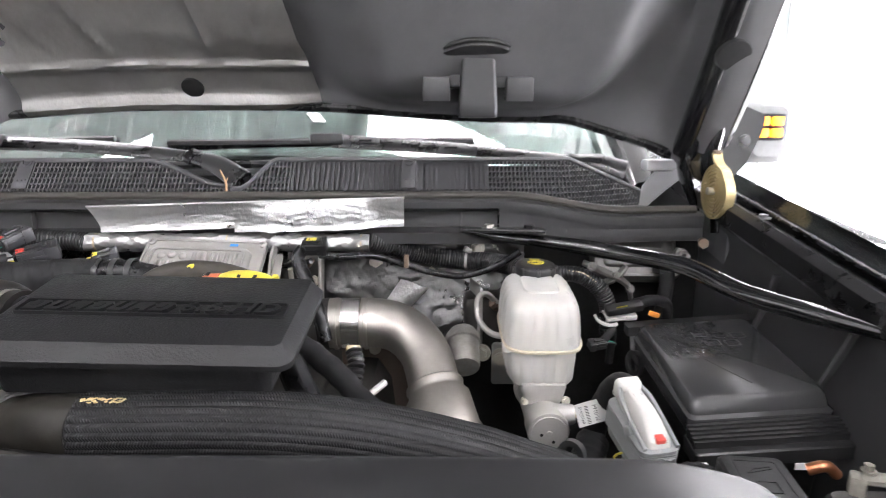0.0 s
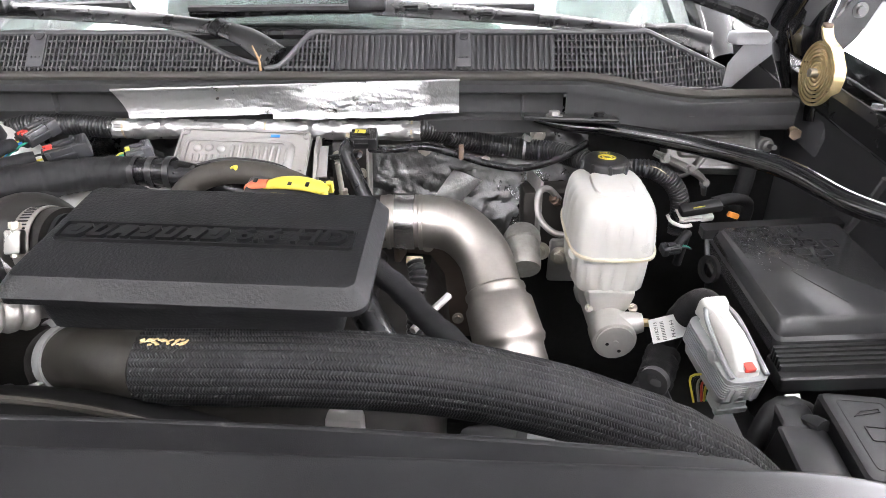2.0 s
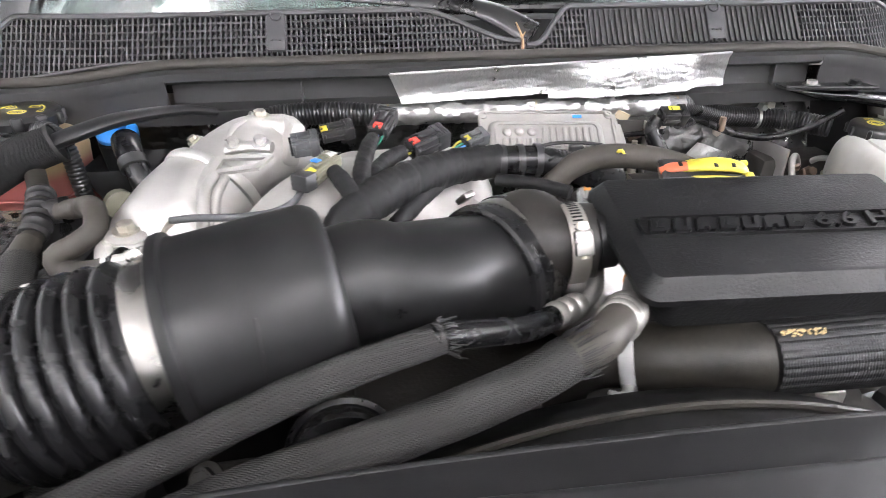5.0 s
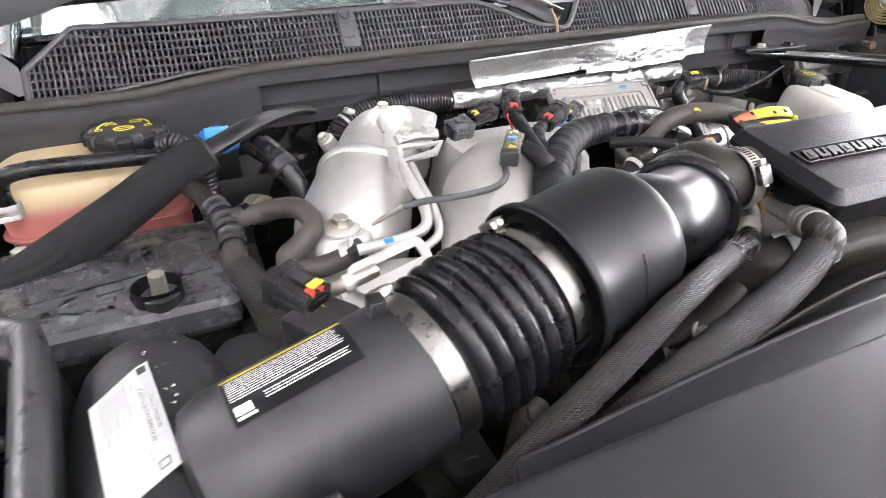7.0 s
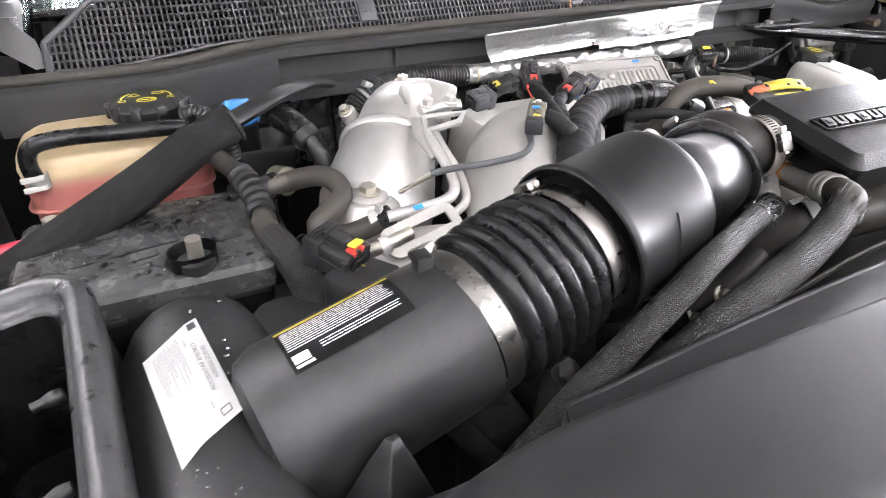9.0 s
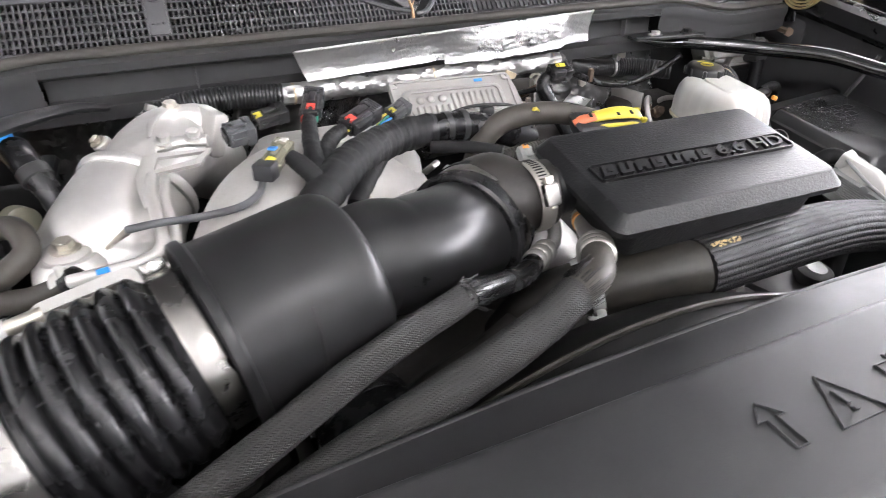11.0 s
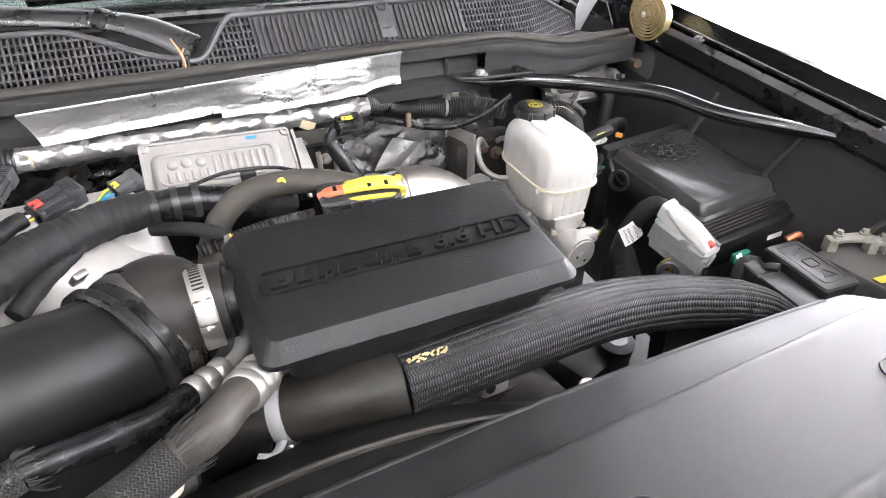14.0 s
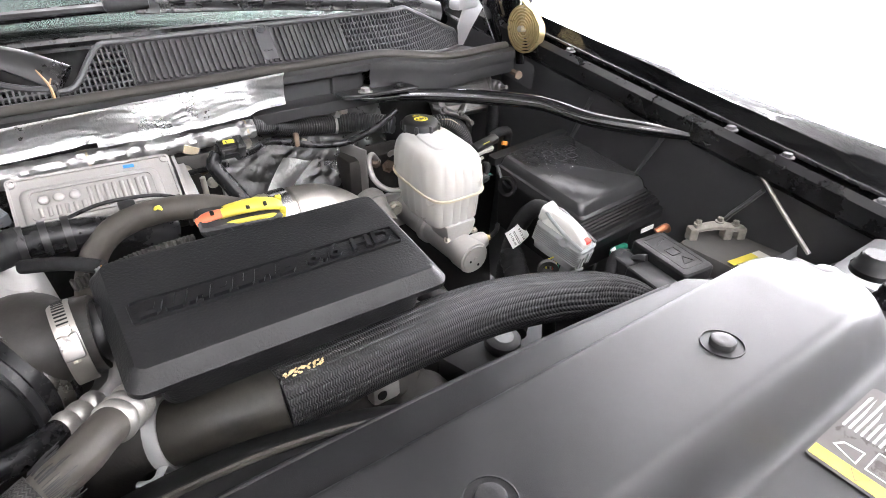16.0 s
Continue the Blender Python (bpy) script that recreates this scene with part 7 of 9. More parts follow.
def foil_sheet(name, xa, xb, lift, seed, tall):
    """A dished sheet: its upper edge leans forward, its lower edge curls out again."""
    bm = bmesh.new()
    n = round((xb - xa) / 0.0028)
    g = []
    for i in range(n + 1):
        x = xa + (xb - xa) * i / n
        f = (x + 0.541) / 0.478
        row = []
        for k in range(23):
            v = k / 22
            dish = 0.0045 * math.sin(math.pi * min(1.0, v / 0.9)) ** 0.8 + 0.010 * v
            if seed > 5 and x < -0.10:
                dish -= (0.0045 * math.sin(math.pi * min(1.0, v / 0.9)) ** 0.8 + 0.0155 * v) * smooth(-0.10, -0.13, x) * smooth(-0.335, -0.25, x)
            y = 0.897 + 0.034 * f + dish - 0.004 * max(0.0, v - 0.8) / 0.2
            z = 1.2945 + 0.0095 * f - tall * v
            xx = x + 0.016 * v * max(0.0, 1 - (x - xa) / 0.04) * (1 if seed < 5 else 0)
            fold = abs(noise.noise(Vector((x * 46 + v * 7, v * 4 - x * 22, seed))))
            emboss = abs(math.sin(x * 560 + v * 12)) * abs(math.sin(x * 560 - v * 12))
            d = 0.0016 * noise.noise(Vector((x * 12 + seed, v * 2.0, seed))) + 0.0013 * fold + 0.0004 * emboss
            if seed > 5:
                d += 0.0014 * abs(noise.noise(Vector((x * 30 - v * 5, v * 4 + x * 16, 4.0)))) - 0.002 * math.sin(math.pi * v)
            edge = 0.002 * noise.noise(Vector((x * 40, seed, 1.0))) if k in (0, 22) else 0.0
            row.append(bm.verts.new((xx, y - lift + d, z + edge)))
        g.append(row)
    for a, b in zip(g, g[1:]):
        for k in range(22):
            bm.faces.new((a[k], a[k + 1], b[k + 1], b[k]))
    bmesh.ops.solidify(bm, geom=bm.faces[:], thickness=0.0014)
    return part(name, bm, M_FOIL, fs, sharp=24)


foil_sheet("sheet", -0.543, -0.30, 0.0, 1.0, 0.041)
foil_sheet("sheet", -0.325, -0.062, 0.004, 7.0, 0.046)
part("top_hem", tube([(x, 0.8955 + 0.0711 * (x + 0.541), 1.2952 + 0.0199 * (x + 0.541)) for x in [-0.541 + 0.04 * k for k in range(13)]], 0.0016, 6, 0.01, shape=lambda s, a: 1 + 0.3 * noise.noise(Vector((s * 120, a, 0.0)))), M_FOIL, fs, "rolled upper hem")
part("wrapped_pipe", tube([(-0.565, 0.921, 1.2355), (-0.45, 0.924, 1.2345), (-0.33, 0.928, 1.2335), (-0.20, 0.932, 1.2325), (-0.118, 0.934, 1.2315)], 0.0132, 24, 0.003, shape=lambda s, a: 1 + 0.3 * abs(noise.noise(Vector((s * 70 + a, math.cos(a) * 1.8, math.sin(a) * 1.8)))) + 0.05 * noise.noise(Vector((s * 200, math.cos(a) * 3, math.sin(a) * 3)))), M_FOILWRAP, fs, "foil-wrapped pipe", sharp=20)
for x in (-0.545, -0.34, -0.13):
    part("tie", lathe((x, 0.921 + 0.03 * (x + 0.565), 1.2355 - 0.009 * (x + 0.565)), (1, 0.02, 0), [(-0.0015, 0.0135), (-0.0015, 0.0145), (0.0015, 0.0145), (0.0015, 0.0135)], 20, caps=False), M_TANK, fs)
for x in (-0.235, -0.15):
    part("torn_slot", rbox((x, 0.9085 + 0.07 * (x + 0.3), 1.2585), (0.020, 0.006, 0.0035), 0.0015, (30, 6, 0)), M_DARK, fs)
part("tape_corner", rbox((-0.215, 0.915, 1.224), (0.02, 0.002, 0.012), 0.0, (10, 25, 0)), M_TANK, fs, "torn yellow tape corner")


def conduit(label, pts, r, tie=None):
    c = thing("split_conduit", pts[len(pts) // 2], label, "conduit", "corrugated conduits")
    part("conduit", tube(pts, r, 22, 0.0008, shape=ribbed(0.0048, 0.14)), M_CONDUIT, c)
    for p, d in tie or ():
        part("cable_tie", lathe(p, d, [(-0.002, r * 1.04), (-0.002, r * 1.14), (0.002, r * 1.14), (0.002, r * 1.04)], 24, caps=False), M_MODULE, c, "pale cable tie")
        q = Vector(p) + Vector((0.002, -0.006, r * 1.25))
        part("tie_clip", rbox(q, (0.014, 0.01, 0.009), 0.002, (0, 30, 20)), M_MODULE, c)
    return c


conduit("black corrugated conduit running along the firewall", [(-0.122, 0.943, 1.234), (-0.085, 0.964, 1.221), (-0.043, 0.982, 1.204), (0.0, 0.988, 1.195), (0.04, 0.988, 1.191), (0.085, 0.97, 1.191), (0.125, 0.93, 1.19)], 0.0148, [((0.04, 0.988, 1.191), (1, -0.15, -0.05))])
conduit("black corrugated conduit running along the firewall", [(-0.56, 0.921, 1.2355), (-0.61, 0.92, 1.240), (-0.66, 0.918, 1.241), (-0.70, 0.914, 1.237), (-0.738, 0.905, 1.215), (-0.75, 0.895, 1.17)], 0.0148, [((-0.722, 0.909, 1.226), (-0.7, -0.15, -0.5))])
wl = thing("firewall_cable", (0.0, 0.93, 1.18), "thin black cable looping along the firewall", "cable")
part("cable", tube([(-0.175, 0.83, 1.235), (-0.15, 0.86, 1.225), (-0.11, 0.9, 1.218), (-0.06, 0.925, 1.198), (-0.02, 0.935, 1.183), (0.03, 0.93, 1.178), (0.08, 0.92, 1.195), (0.12, 0.91, 1.222)], 0.0054, 12, 0.006), M_RUBBER, wl)
part("clip", rbox((-0.058, 0.92, 1.205), (0.008, 0.008, 0.022), 0.002), M_RUST, wl)
part("cable", tube([(-0.19, 0.835, 1.225), (-0.22, 0.86, 1.215), (-0.26, 0.89, 1.20)], 0.004, 10, 0.006), M_RUBBER, wl)
od = connector("diagnostic_plug", (-0.186, 0.832, 1.247), (0.9, 0.1, -0.12), (0.0, -0.5, 0.85), (0.04, 0.02, 0.018), M_PLASTIC, "black plug with a yellow mark above a taped cable")
bm = rbox((-0.186, 0.826, 1.2585), (0.014, 0.006, 0.0006), 0.0, (30, 0, -6))
part("paint_mark", bm, M_YELLOW, od)
oc = thing("taped_cable", (-0.19, 0.83, 1.17), "black taped cable dropping from the plug", "cable")
part("cable", tube([(-0.20, 0.835, 1.243), (-0.208, 0.832, 1.228), (-0.195, 0.82, 1.20), (-0.175, 0.80, 1.16), (-0.165, 0.79, 1.12)], [0.009, 0.0105, 0.0105, 0.0105, 0.0105], 14, 0.006), M_RUBBER, oc)
bl = thing("bleed_valve", (-0.22, 0.85, 1.15), "small dull steel bleed valve", "valve")
part("stem", tube([(-0.219, 0.850, 1.15), (-0.223, 0.844, 1.211)], 0.0038, 10, 0.01), M_ZINC, bl)
part("nut", lathe((-0.219, 0.850, 1.158), (0, 0, 1), [(0, 0.007), (0.006, 0.007), (0.006, 0.005), (0.01, 0.0065), (0.013, 0.0065), (0.014, 0.004)], 12), M_ZINC, bl)

plate_ = thing("firewall_plate", (-0.21, 0.90, 1.12), "dull grey-brown steel plate behind the plug", "bracket")
part("plate", rbox((-0.215, 0.897, 1.172), (0.055, 0.004, 0.10), 0.002, (-8, 0, -6)), M_CASTBLACK, plate_)
part("folded_edge", rbox((-0.188, 0.888, 1.172), (0.004, 0.022, 0.10), 0.0015, (-8, 0, -6)), M_CRIMP, plate_)
for x, z in ((-0.232, 1.205), (-0.20, 1.18)):
    hexbolt((x, 0.892, z), (0, -1, 0.1), 0.0055, 0.006, plate_)
part("rusty_fitting", tube([(-0.213, 0.885, 1.20), (-0.203, 0.875, 1.21), (-0.195, 0.868, 1.218)], [0.004, 0.0048, 0.0035], 10, 0.003), M_RUST, plate_)

# grey control module
ecm = thing("control_module", (-0.345, 0.84, 1.18), "grey cast control module with rounded cooling ribs", "control module")
ME = frame_of((-0.345, 0.832, 1.226), (1, -0.05, 0.0), (0.0, -0.62, 0.78))
part("plate", loft([[ME @ Vector((x, y, z)) for x, y in rounded(hx, hy, 0.006, 4)] for z, hx, hy in ((-0.014, 0.084, 0.034), (-0.004, 0.088, 0.036), (0.0, 0.088, 0.036), (0.0025, 0.086, 0.0345))]), M_MODULE, ecm, sharp=30)
part("rim", ring_band(rounded(0.0875, 0.0355, 0.006, 4), 0.003, ME @ Matrix.Translation((0, 0, 0.002)), 0.0032), M_MODULE, ecm, sharp=30)
part("cover", loft([[ME @ Vector((x - 0.004, y - 0.008, z)) for x, y in rounded(hx, hy, rr, 6)] for z, hx, hy, rr in ((0.002, 0.074, 0.0262, 0.011), (0.008, 0.073, 0.0255, 0.011), (0.011, 0.070, 0.023, 0.01), (0.0118, 0.067, 0.0205, 0.009))]), M_MODULE, ecm)
part("cover_ridge", ring_band([(x - 0.004, y - 0.008) for x, y in rounded(0.0665, 0.02, 0.009, 6)], 0.0028, ME @ Matrix.Translation((0, 0, 0.0114)), 0.0028), M_MODULE, ecm, sharp=50)
for k in range(14):
    b2 = tube([(-0.060 + 0.0086 * k, -0.024, 0.0118), (-0.060 + 0.0086 * k, 0.004 if k > 5 else -0.012, 0.0122)], 0.0026, 10, 0.003)
    b2.transform(ME)
    part("cooling_rib", b2, M_MODULE, ecm)
for x, y in ((-0.055, -0.002), (-0.040, -0.001), (-0.024, -0.002)):
    b2 = lathe((x, y, 0.0112), (0, 0, 1), [(0, 0.0062), (0.0028, 0.0056), (0.0042, 0.004), (0.0046, 0.0015), (0.0046, 0)], 20)
    b2.transform(ME)
    part("round_boss", b2, M_MODULE, ecm)
for x, y in ((-0.082, 0.030), (0.082, 0.030), (0.082, -0.028)):
    b2 = lathe((x, y, 0.002), (0, 0, 1), [(0, 0.006), (0.003, 0.0055), (0.0035, 0.0035), (0.0015, 0.003), (0.0015, 0)], 16)
    b2.transform(ME)
    part("fixing_boss", b2, M_MODULE, ecm)
b2 = rbox((0.04, 0.027, 0.0042), (0.012, 0.004, 0.0006), 0.0)
b2.transform(ME)
part("paint_dab", b2, M_BLUE, ecm, "blue paint dab")
part("side_ear", loft([[(-0.252 + dx, y, z) for y, z in ((0.80, 1.172), (0.812, 1.168), (0.868, 1.215), (0.872, 1.236), (0.862, 1.242), (0.845, 1.232))] for dx in (0.0, 0.004)]), M_MODULE, ecm, "upright side fin", sharp=30)
part("fin_flange", rbox((-0.244, 0.845, 1.212), (0.016, 0.05, 0.003), 0.001, (38, 0, 4)), M_MODULE, ecm)
th = thing("thin_cable", (-0.33, 0.80, 1.22), "thin black cable over the grey module", "cable")
part("cable", tube([(-0.44, 0.79, 1.21), (-0.391, 0.785, 1.2235), (-0.35, 0.785, 1.2325), (-0.307, 0.785, 1.2305), (-0.277, 0.785, 1.2225), (-0.25, 0.78, 1.205)], 0.0023, 8, 0.006), M_RUBBER, th)
part("retainer", rbox((-0.324, 0.782, 1.224), (0.018, 0.012, 0.014), 0.003), M_PLASTIC, th)

# loop hose and yellow plug behind the box
lp = thing("loop_hose", (-0.31, 0.7, 1.16), "dusty rubber loop hose with a yellow paint mark", "hose")
part("hose", tube([(-0.395, 0.69, 1.15), (-0.383, 0.700, 1.195), (-0.362, 0.708, 1.225), (-0.33, 0.711, 1.239), (-0.29, 0.709, 1.241), (-0.25, 0.70, 1.236), (-0.21, 0.69, 1.222)], 0.0135, 20, 0.005), M_DUSTY, lp)
part("paint_mark", tube([(-0.308, 0.6965, 1.250), (-0.304, 0.699, 1.2515), (-0.301, 0.694, 1.249)], [0.002, 0.0035, 0.001], 8, 0.002, squash=0.4), M_YELLOW, lp)
yc = thing("safety_plug", (-0.237, 0.637, 1.23), "yellow and black plug with a red tab behind the box", "connector")
MY = frame_of((-0.235, 0.652, 1.243), (0.088, -0.012, 0.006), (0.0, -0.35, 0.93))
part("black_base", loft([[MY @ Vector((x, y, z)) for x, y in rounded(hx, hy, 0.005, 4)] for z, hx, hy in ((-0.02, 0.036, 0.013), (-0.006, 0.042, 0.016), (0.0, 0.043, 0.0165), (0.003, 0.040, 0.014))]), M_PLUG, yc)
for k in range(7):
    b2 = rbox((-0.036 + 0.012 * k, -0.0162, -0.006), (0.0035, 0.003, 0.014), 0.0008, (0, 25 if k % 2 else -25, 0))
    b2.transform(MY)
    part("lattice_bar", b2, M_PLUG, yc)
b2 = tube([(-0.022, 0.0, 0.003), (-0.004, 0.001, 0.0075), (0.018, 0.001, 0.0085), (0.036, 0.0, 0.006), (0.043, 0.0, 0.001)], [0.0055, 0.0085, 0.0095, 0.009, 0.0075], 16, 0.003, squash=0.55)
b2.transform(MY)
part("yellow_lever", b2, M_YELLOW, yc, "yellow lock lever")
for k in (-1, 1):
    b2 = tube([(-0.024, k * 0.011, -0.001), (0.0, k * 0.0125, 0.002), (0.03, k * 0.0125, 0.0015), (0.045, k * 0.011, -0.003)], 0.0028, 8, 0.004)
    b2.transform(MY)
    part("lever_arm", b2, M_YELLOW, yc)
    b2 = rbox((0.044, k * 0.009, 0.0), (0.007, 0.006, 0.013), 0.0015)
    b2.transform(MY)
    part("end_cheek", b2, M_YELLOW, yc)
b2 = tube([(-0.043, 0.0, -0.002), (-0.034, 0.0, 0.003), (-0.018, 0.0, 0.006)], [0.0055, 0.007, 0.006], 12, 0.003, squash=0.5)
b2.transform(MY)
part("red_tab", b2, M_CORAL, yc, "faded red tab")
for x in (-0.028, 0.008, 0.026):
    b2 = rbox((x, -0.004, 0.0125), (0.004, 0.006, 0.0012), 0.0004)
    b2.transform(MY)
    part("lever_slot", b2, M_DARK, yc)

# hoses low beside the pipe
lowh = thing("rubber_hose", (-0.09, 0.6, 1.05), "black rubber hoses running down beside the pipe", "hose")
part("hose", tube([(-0.172, 0.628, 1.186), (-0.143, 0.62, 1.17), (-0.109, 0.60, 1.150), (-0.088, 0.58, 1.136), (-0.057, 0.555, 1.122), (-0.02, 0.53, 1.09)], 0.0125, 14, 0.004, shape=lambda s, a: 1 + 0.05 * math.sin(s * 240 + a)), M_TAPE, lowh)
part("hose", tube([(-0.158, 0.575, 1.18), (-0.145, 0.56, 1.16), (-0.127, 0.54, 1.138), (-0.10, 0.52, 1.10)], 0.015, 14, 0.006), M_RUBBER, lowh)
sx = thing("dip_tube", (-0.065, 0.64, 1.05), "short bright metal dip tube", "tube")
part("tube", tube([(-0.104, 0.60, 1.108), (-0.09, 0.62, 1.114), (-0.068, 0.65, 1.122)], 0.0042, 10, 0.01), M_CAST, sx)
cw = thing("coil_lead", (-0.10, 0.66, 1.08), "coiled black lead with a pale collar", "cable")
part("lead", tube([(-0.106, 0.665, 1.157), (-0.101, 0.65, 1.142), (-0.104, 0.64, 1.12), (-0.104, 0.63, 1.08)], 0.009, 14, 0.0015, shape=ribbed(0.006, 0.3)), M_CONDUIT, cw)
part("collar", lathe((-0.106, 0.665, 1.157), (0, -0.5, -0.8), [(-0.004, 0.009), (0.004, 0.009), (0.004, 0.006)], 16), M_TANK, cw)

# oil filler and alternator below the hose
of = thing("oil_filler", (0.03, 0.50, 1.0), "black oil filler cap on a grey housing", "oil cap")
part("housing", rbox((0.0, 0.525, 0.995), (0.10, 0.07, 0.08), 0.012, (0, 0, 15)), M_PLASTIC, of)
part("cap", lathe((0.022, 0.51, 1.035), (0, -0.15, 1), [(0, 0.02), (0.004, 0.023), (0.016, 0.023), (0.019, 0.018), (0.019, 0)], 32), M_PLASTIC, of)
part("cap_disc", lathe((0.022, 0.507, 1.054), (0, -0.15, 1), [(0, 0.013), (0.001, 0.013), (0.001, 0.009), (0.0005, 0.0)], 28), M_GREYCON, of, "pale printed disc")
al = thing("alternator", (-0.1, 0.5, 0.95), "dull cast alternator housing with slots below the hose", "alternator")
part("housing", lathe((-0.12, 0.52, 1.0), (0, -1, 0.1), [(0, 0.05), (0.01, 0.058), (0.07, 0.058), (0.08, 0.05), (0.085, 0.02), (0.09, 0.0)], 32), M_CASTBLACK, al)
part("cast_ear", rbox((-0.158, 0.50, 1.07), (0.035, 0.02, 0.03), 0.006), M_CAST, al, "bright cast ear")
part("ear_hole", lathe((-0.165, 0.4895, 1.072), (0, -1, 0.2), [(0, 0.006), (0.001, 0.005), (0.001, 0)], 16), M_DARK, al)
for k in range(10):
    a = 2 * math.pi * k / 10
    part("vent_slot", rbox((-0.12 + 0.036 * math.cos(a), 0.437, 1.008 + 0.036 * math.sin(a)), (0.022, 0.006, 0.007), 0.002, (0, -math.degrees(a), 0)), M_DARK, al)
for p in ((-0.06, 0.46, 1.05), (-0.17, 0.45, 1.06), (-0.03, 0.455, 1.02)):
    hexbolt(p, (0, -0.7, 0.7), 0.008, 0.012, al)

hs = thing("turbo_heat_shield", (-0.0765, 0.878, 0.915), "brown heat-stained steel shield below the pipe", "heat shield")
part("plate", rbox((-0.0765, 0.878, 1.010), (0.147, 0.006, 0.192), 0.002, (6, 0, -12)), M_HEATSHIELD, hs)
part("folded_edge", rbox((-0.144, 0.872, 1.010), (0.009, 0.034, 0.192), 0.002, (6, 0, -12)), M_HEATSHIELD, hs)
for x, z in ((-0.105, 1.078), (-0.06, 0.955)):
    hexbolt((x, 0.868, z), (0.1, -1, 0.1), 0.006, 0.007, hs)


# ---- aluminium intake castings ----
horn = thing("intake_horn", (-0.74, 0.76, 1.1), "bare cast aluminium intake horn with a bolted flange", "intake pipe")
part("upper_bend", tube([(-0.662, 0.868, 1.17), (-0.682, 0.848, 1.203), (-0.706, 0.815, 1.2225), (-0.731, 0.778, 1.2175), (-0.748, 0.752, 1.206)], [0.043, 0.0455, 0.0465, 0.045, 0.0425], 56, 0.005, shape=lambda s, a: 1 + 0.03 * noise.noise(Vector((s * 26, math.cos(a) * 1.7, math.sin(a) * 1.7))) + 0.012 * abs(noise.noise(Vector((s * 70, math.cos(a) * 3, math.sin(a) * 3))))), M_SHIELD, horn)
hd = Vector((-0.42, -0.72, -0.40)).normalized()
part("dome_collar", lathe((-0.741, 0.760, 1.2085), hd, [(0.0, 0.044), (0.0, 0.0545), (0.0015, 0.0575), (0.005, 0.0595), (0.010, 0.0595), (0.013, 0.0575), (0.014, 0.05)], 56, caps=False), M_SHIELD, horn, "rolled seam collar")
part("lower_dome", tube([(-0.747, 0.750, 1.203), (-0.762, 0.727, 1.19), (-0.777, 0.705, 1.170), (-0.787, 0.693, 1.14), (-0.79, 0.688, 1.10)], [0.055, 0.0605, 0.064, 0.062, 0.056], 56, 0.005, shape=lambda s, a: 1 + 0.035 * noise.noise(Vector((s * 30, math.cos(a) * 1.8, math.sin(a) * 1.8 + 4))) + 0.02 * abs(noise.noise(Vector((s * 60, math.cos(a) * 2.6, math.sin(a) * 2.6 + 7)))) + 0.035 * math.exp(-((s - 0.066) / 0.004) ** 2)), M_SHIELD, horn)
part("side_boss", lathe((-0.772, 0.822, 1.236), (-0.5, -0.2, 0.85), [(-0.014, 0.011), (0.004, 0.010), (0.006, 0.008), (0.006, 0.0)], 18), M_CAST, horn)
part("crease", tube([(-0.722, 0.752, 1.262), (-0.718, 0.775, 1.268), (-0.708, 0.797, 1.270)], [0.002, 0.004, 0.002], 10, 0.004, squash=0.6), M_SHIELD, horn)
part("top_flange", loft([[(-0.688 + a, 0.826 + b - (z - 1.25) * 0.3, z) for a, b in rounded(hx, hy, 0.012, 6)] for z, hx, hy in ((1.235, 0.040, 0.030), (1.254, 0.034, 0.024), (1.263, 0.026, 0.017), (1.266, 0.022, 0.013))]), M_CAST, horn)
part("flange_side", rbox((-0.662, 0.800, 1.243), (0.018, 0.05, 0.05), 0.006, (0, 18, 20)), M_CAST, horn)
hexbolt((-0.697, 0.826, 1.2655), (0, -0.1, 1), 0.007, 0.008, horn)
hexbolt((-0.776, 0.820, 1.241), (-0.5, -0.2, 0.85), 0.0055, 0.006, horn)
part("foot_flange", loft([[(-0.804 + x, 0.657 + y, z) for x, y in rounded(hx, hy, 0.02, 6)] for z, hx, hy in ((1.13, 0.034, 0.036), (1.18, 0.032, 0.034), (1.196, 0.029, 0.030), (1.202, 0.024, 0.025))]), M_CAST, horn)
part("foot_boss", lathe((-0.804, 0.655, 1.20), (0, -0.1, 1), [(0, 0.021), (0.006, 0.02), (0.008, 0.017), (0.008, 0.0)], 26), M_CAST, horn)
hexbolt((-0.804, 0.654, 1.2085), (0, -0.1, 1), 0.0085, 0.008, horn)
part("lower_web", tube([(-0.83, 0.60, 1.14), (-0.79, 0.585, 1.165), (-0.74, 0.575, 1.165), (-0.70, 0.565, 1.15)], [0.03, 0.036, 0.036, 0.03], 16, 0.01, squash=0.7), M_CAST, horn)

man = thing("intake_manifold", (-0.58, 0.67, 1.08), "cast aluminium intake manifold plenum", "manifold")
part("plenum", tube([(-0.692, 0.535, 1.12), (-0.678, 0.57, 1.165), (-0.655, 0.615, 1.188), (-0.625, 0.665, 1.196), (-0.58, 0.71, 1.186), (-0.52, 0.735, 1.16), (-0.46, 0.75, 1.125)], [0.042, 0.047, 0.052, 0.059, 0.064, 0.062, 0.056], 48, 0.006, shape=lambda s, a: 1 + 0.02 * noise.noise(Vector((s * 14, math.cos(a) * 1.2, math.sin(a) * 1.2 + 8)))), M_CAST, man)
part("rear_plenum", loft([[(-0.53 + x, 0.79 + y, z) for x, y in rounded(hx, hy, 0.03, 6)] for z, hx, hy in ((1.10, 0.11, 0.07), (1.19, 0.10, 0.06), (1.215, 0.085, 0.048), (1.22, 0.06, 0.03))]), M_CAST, man)
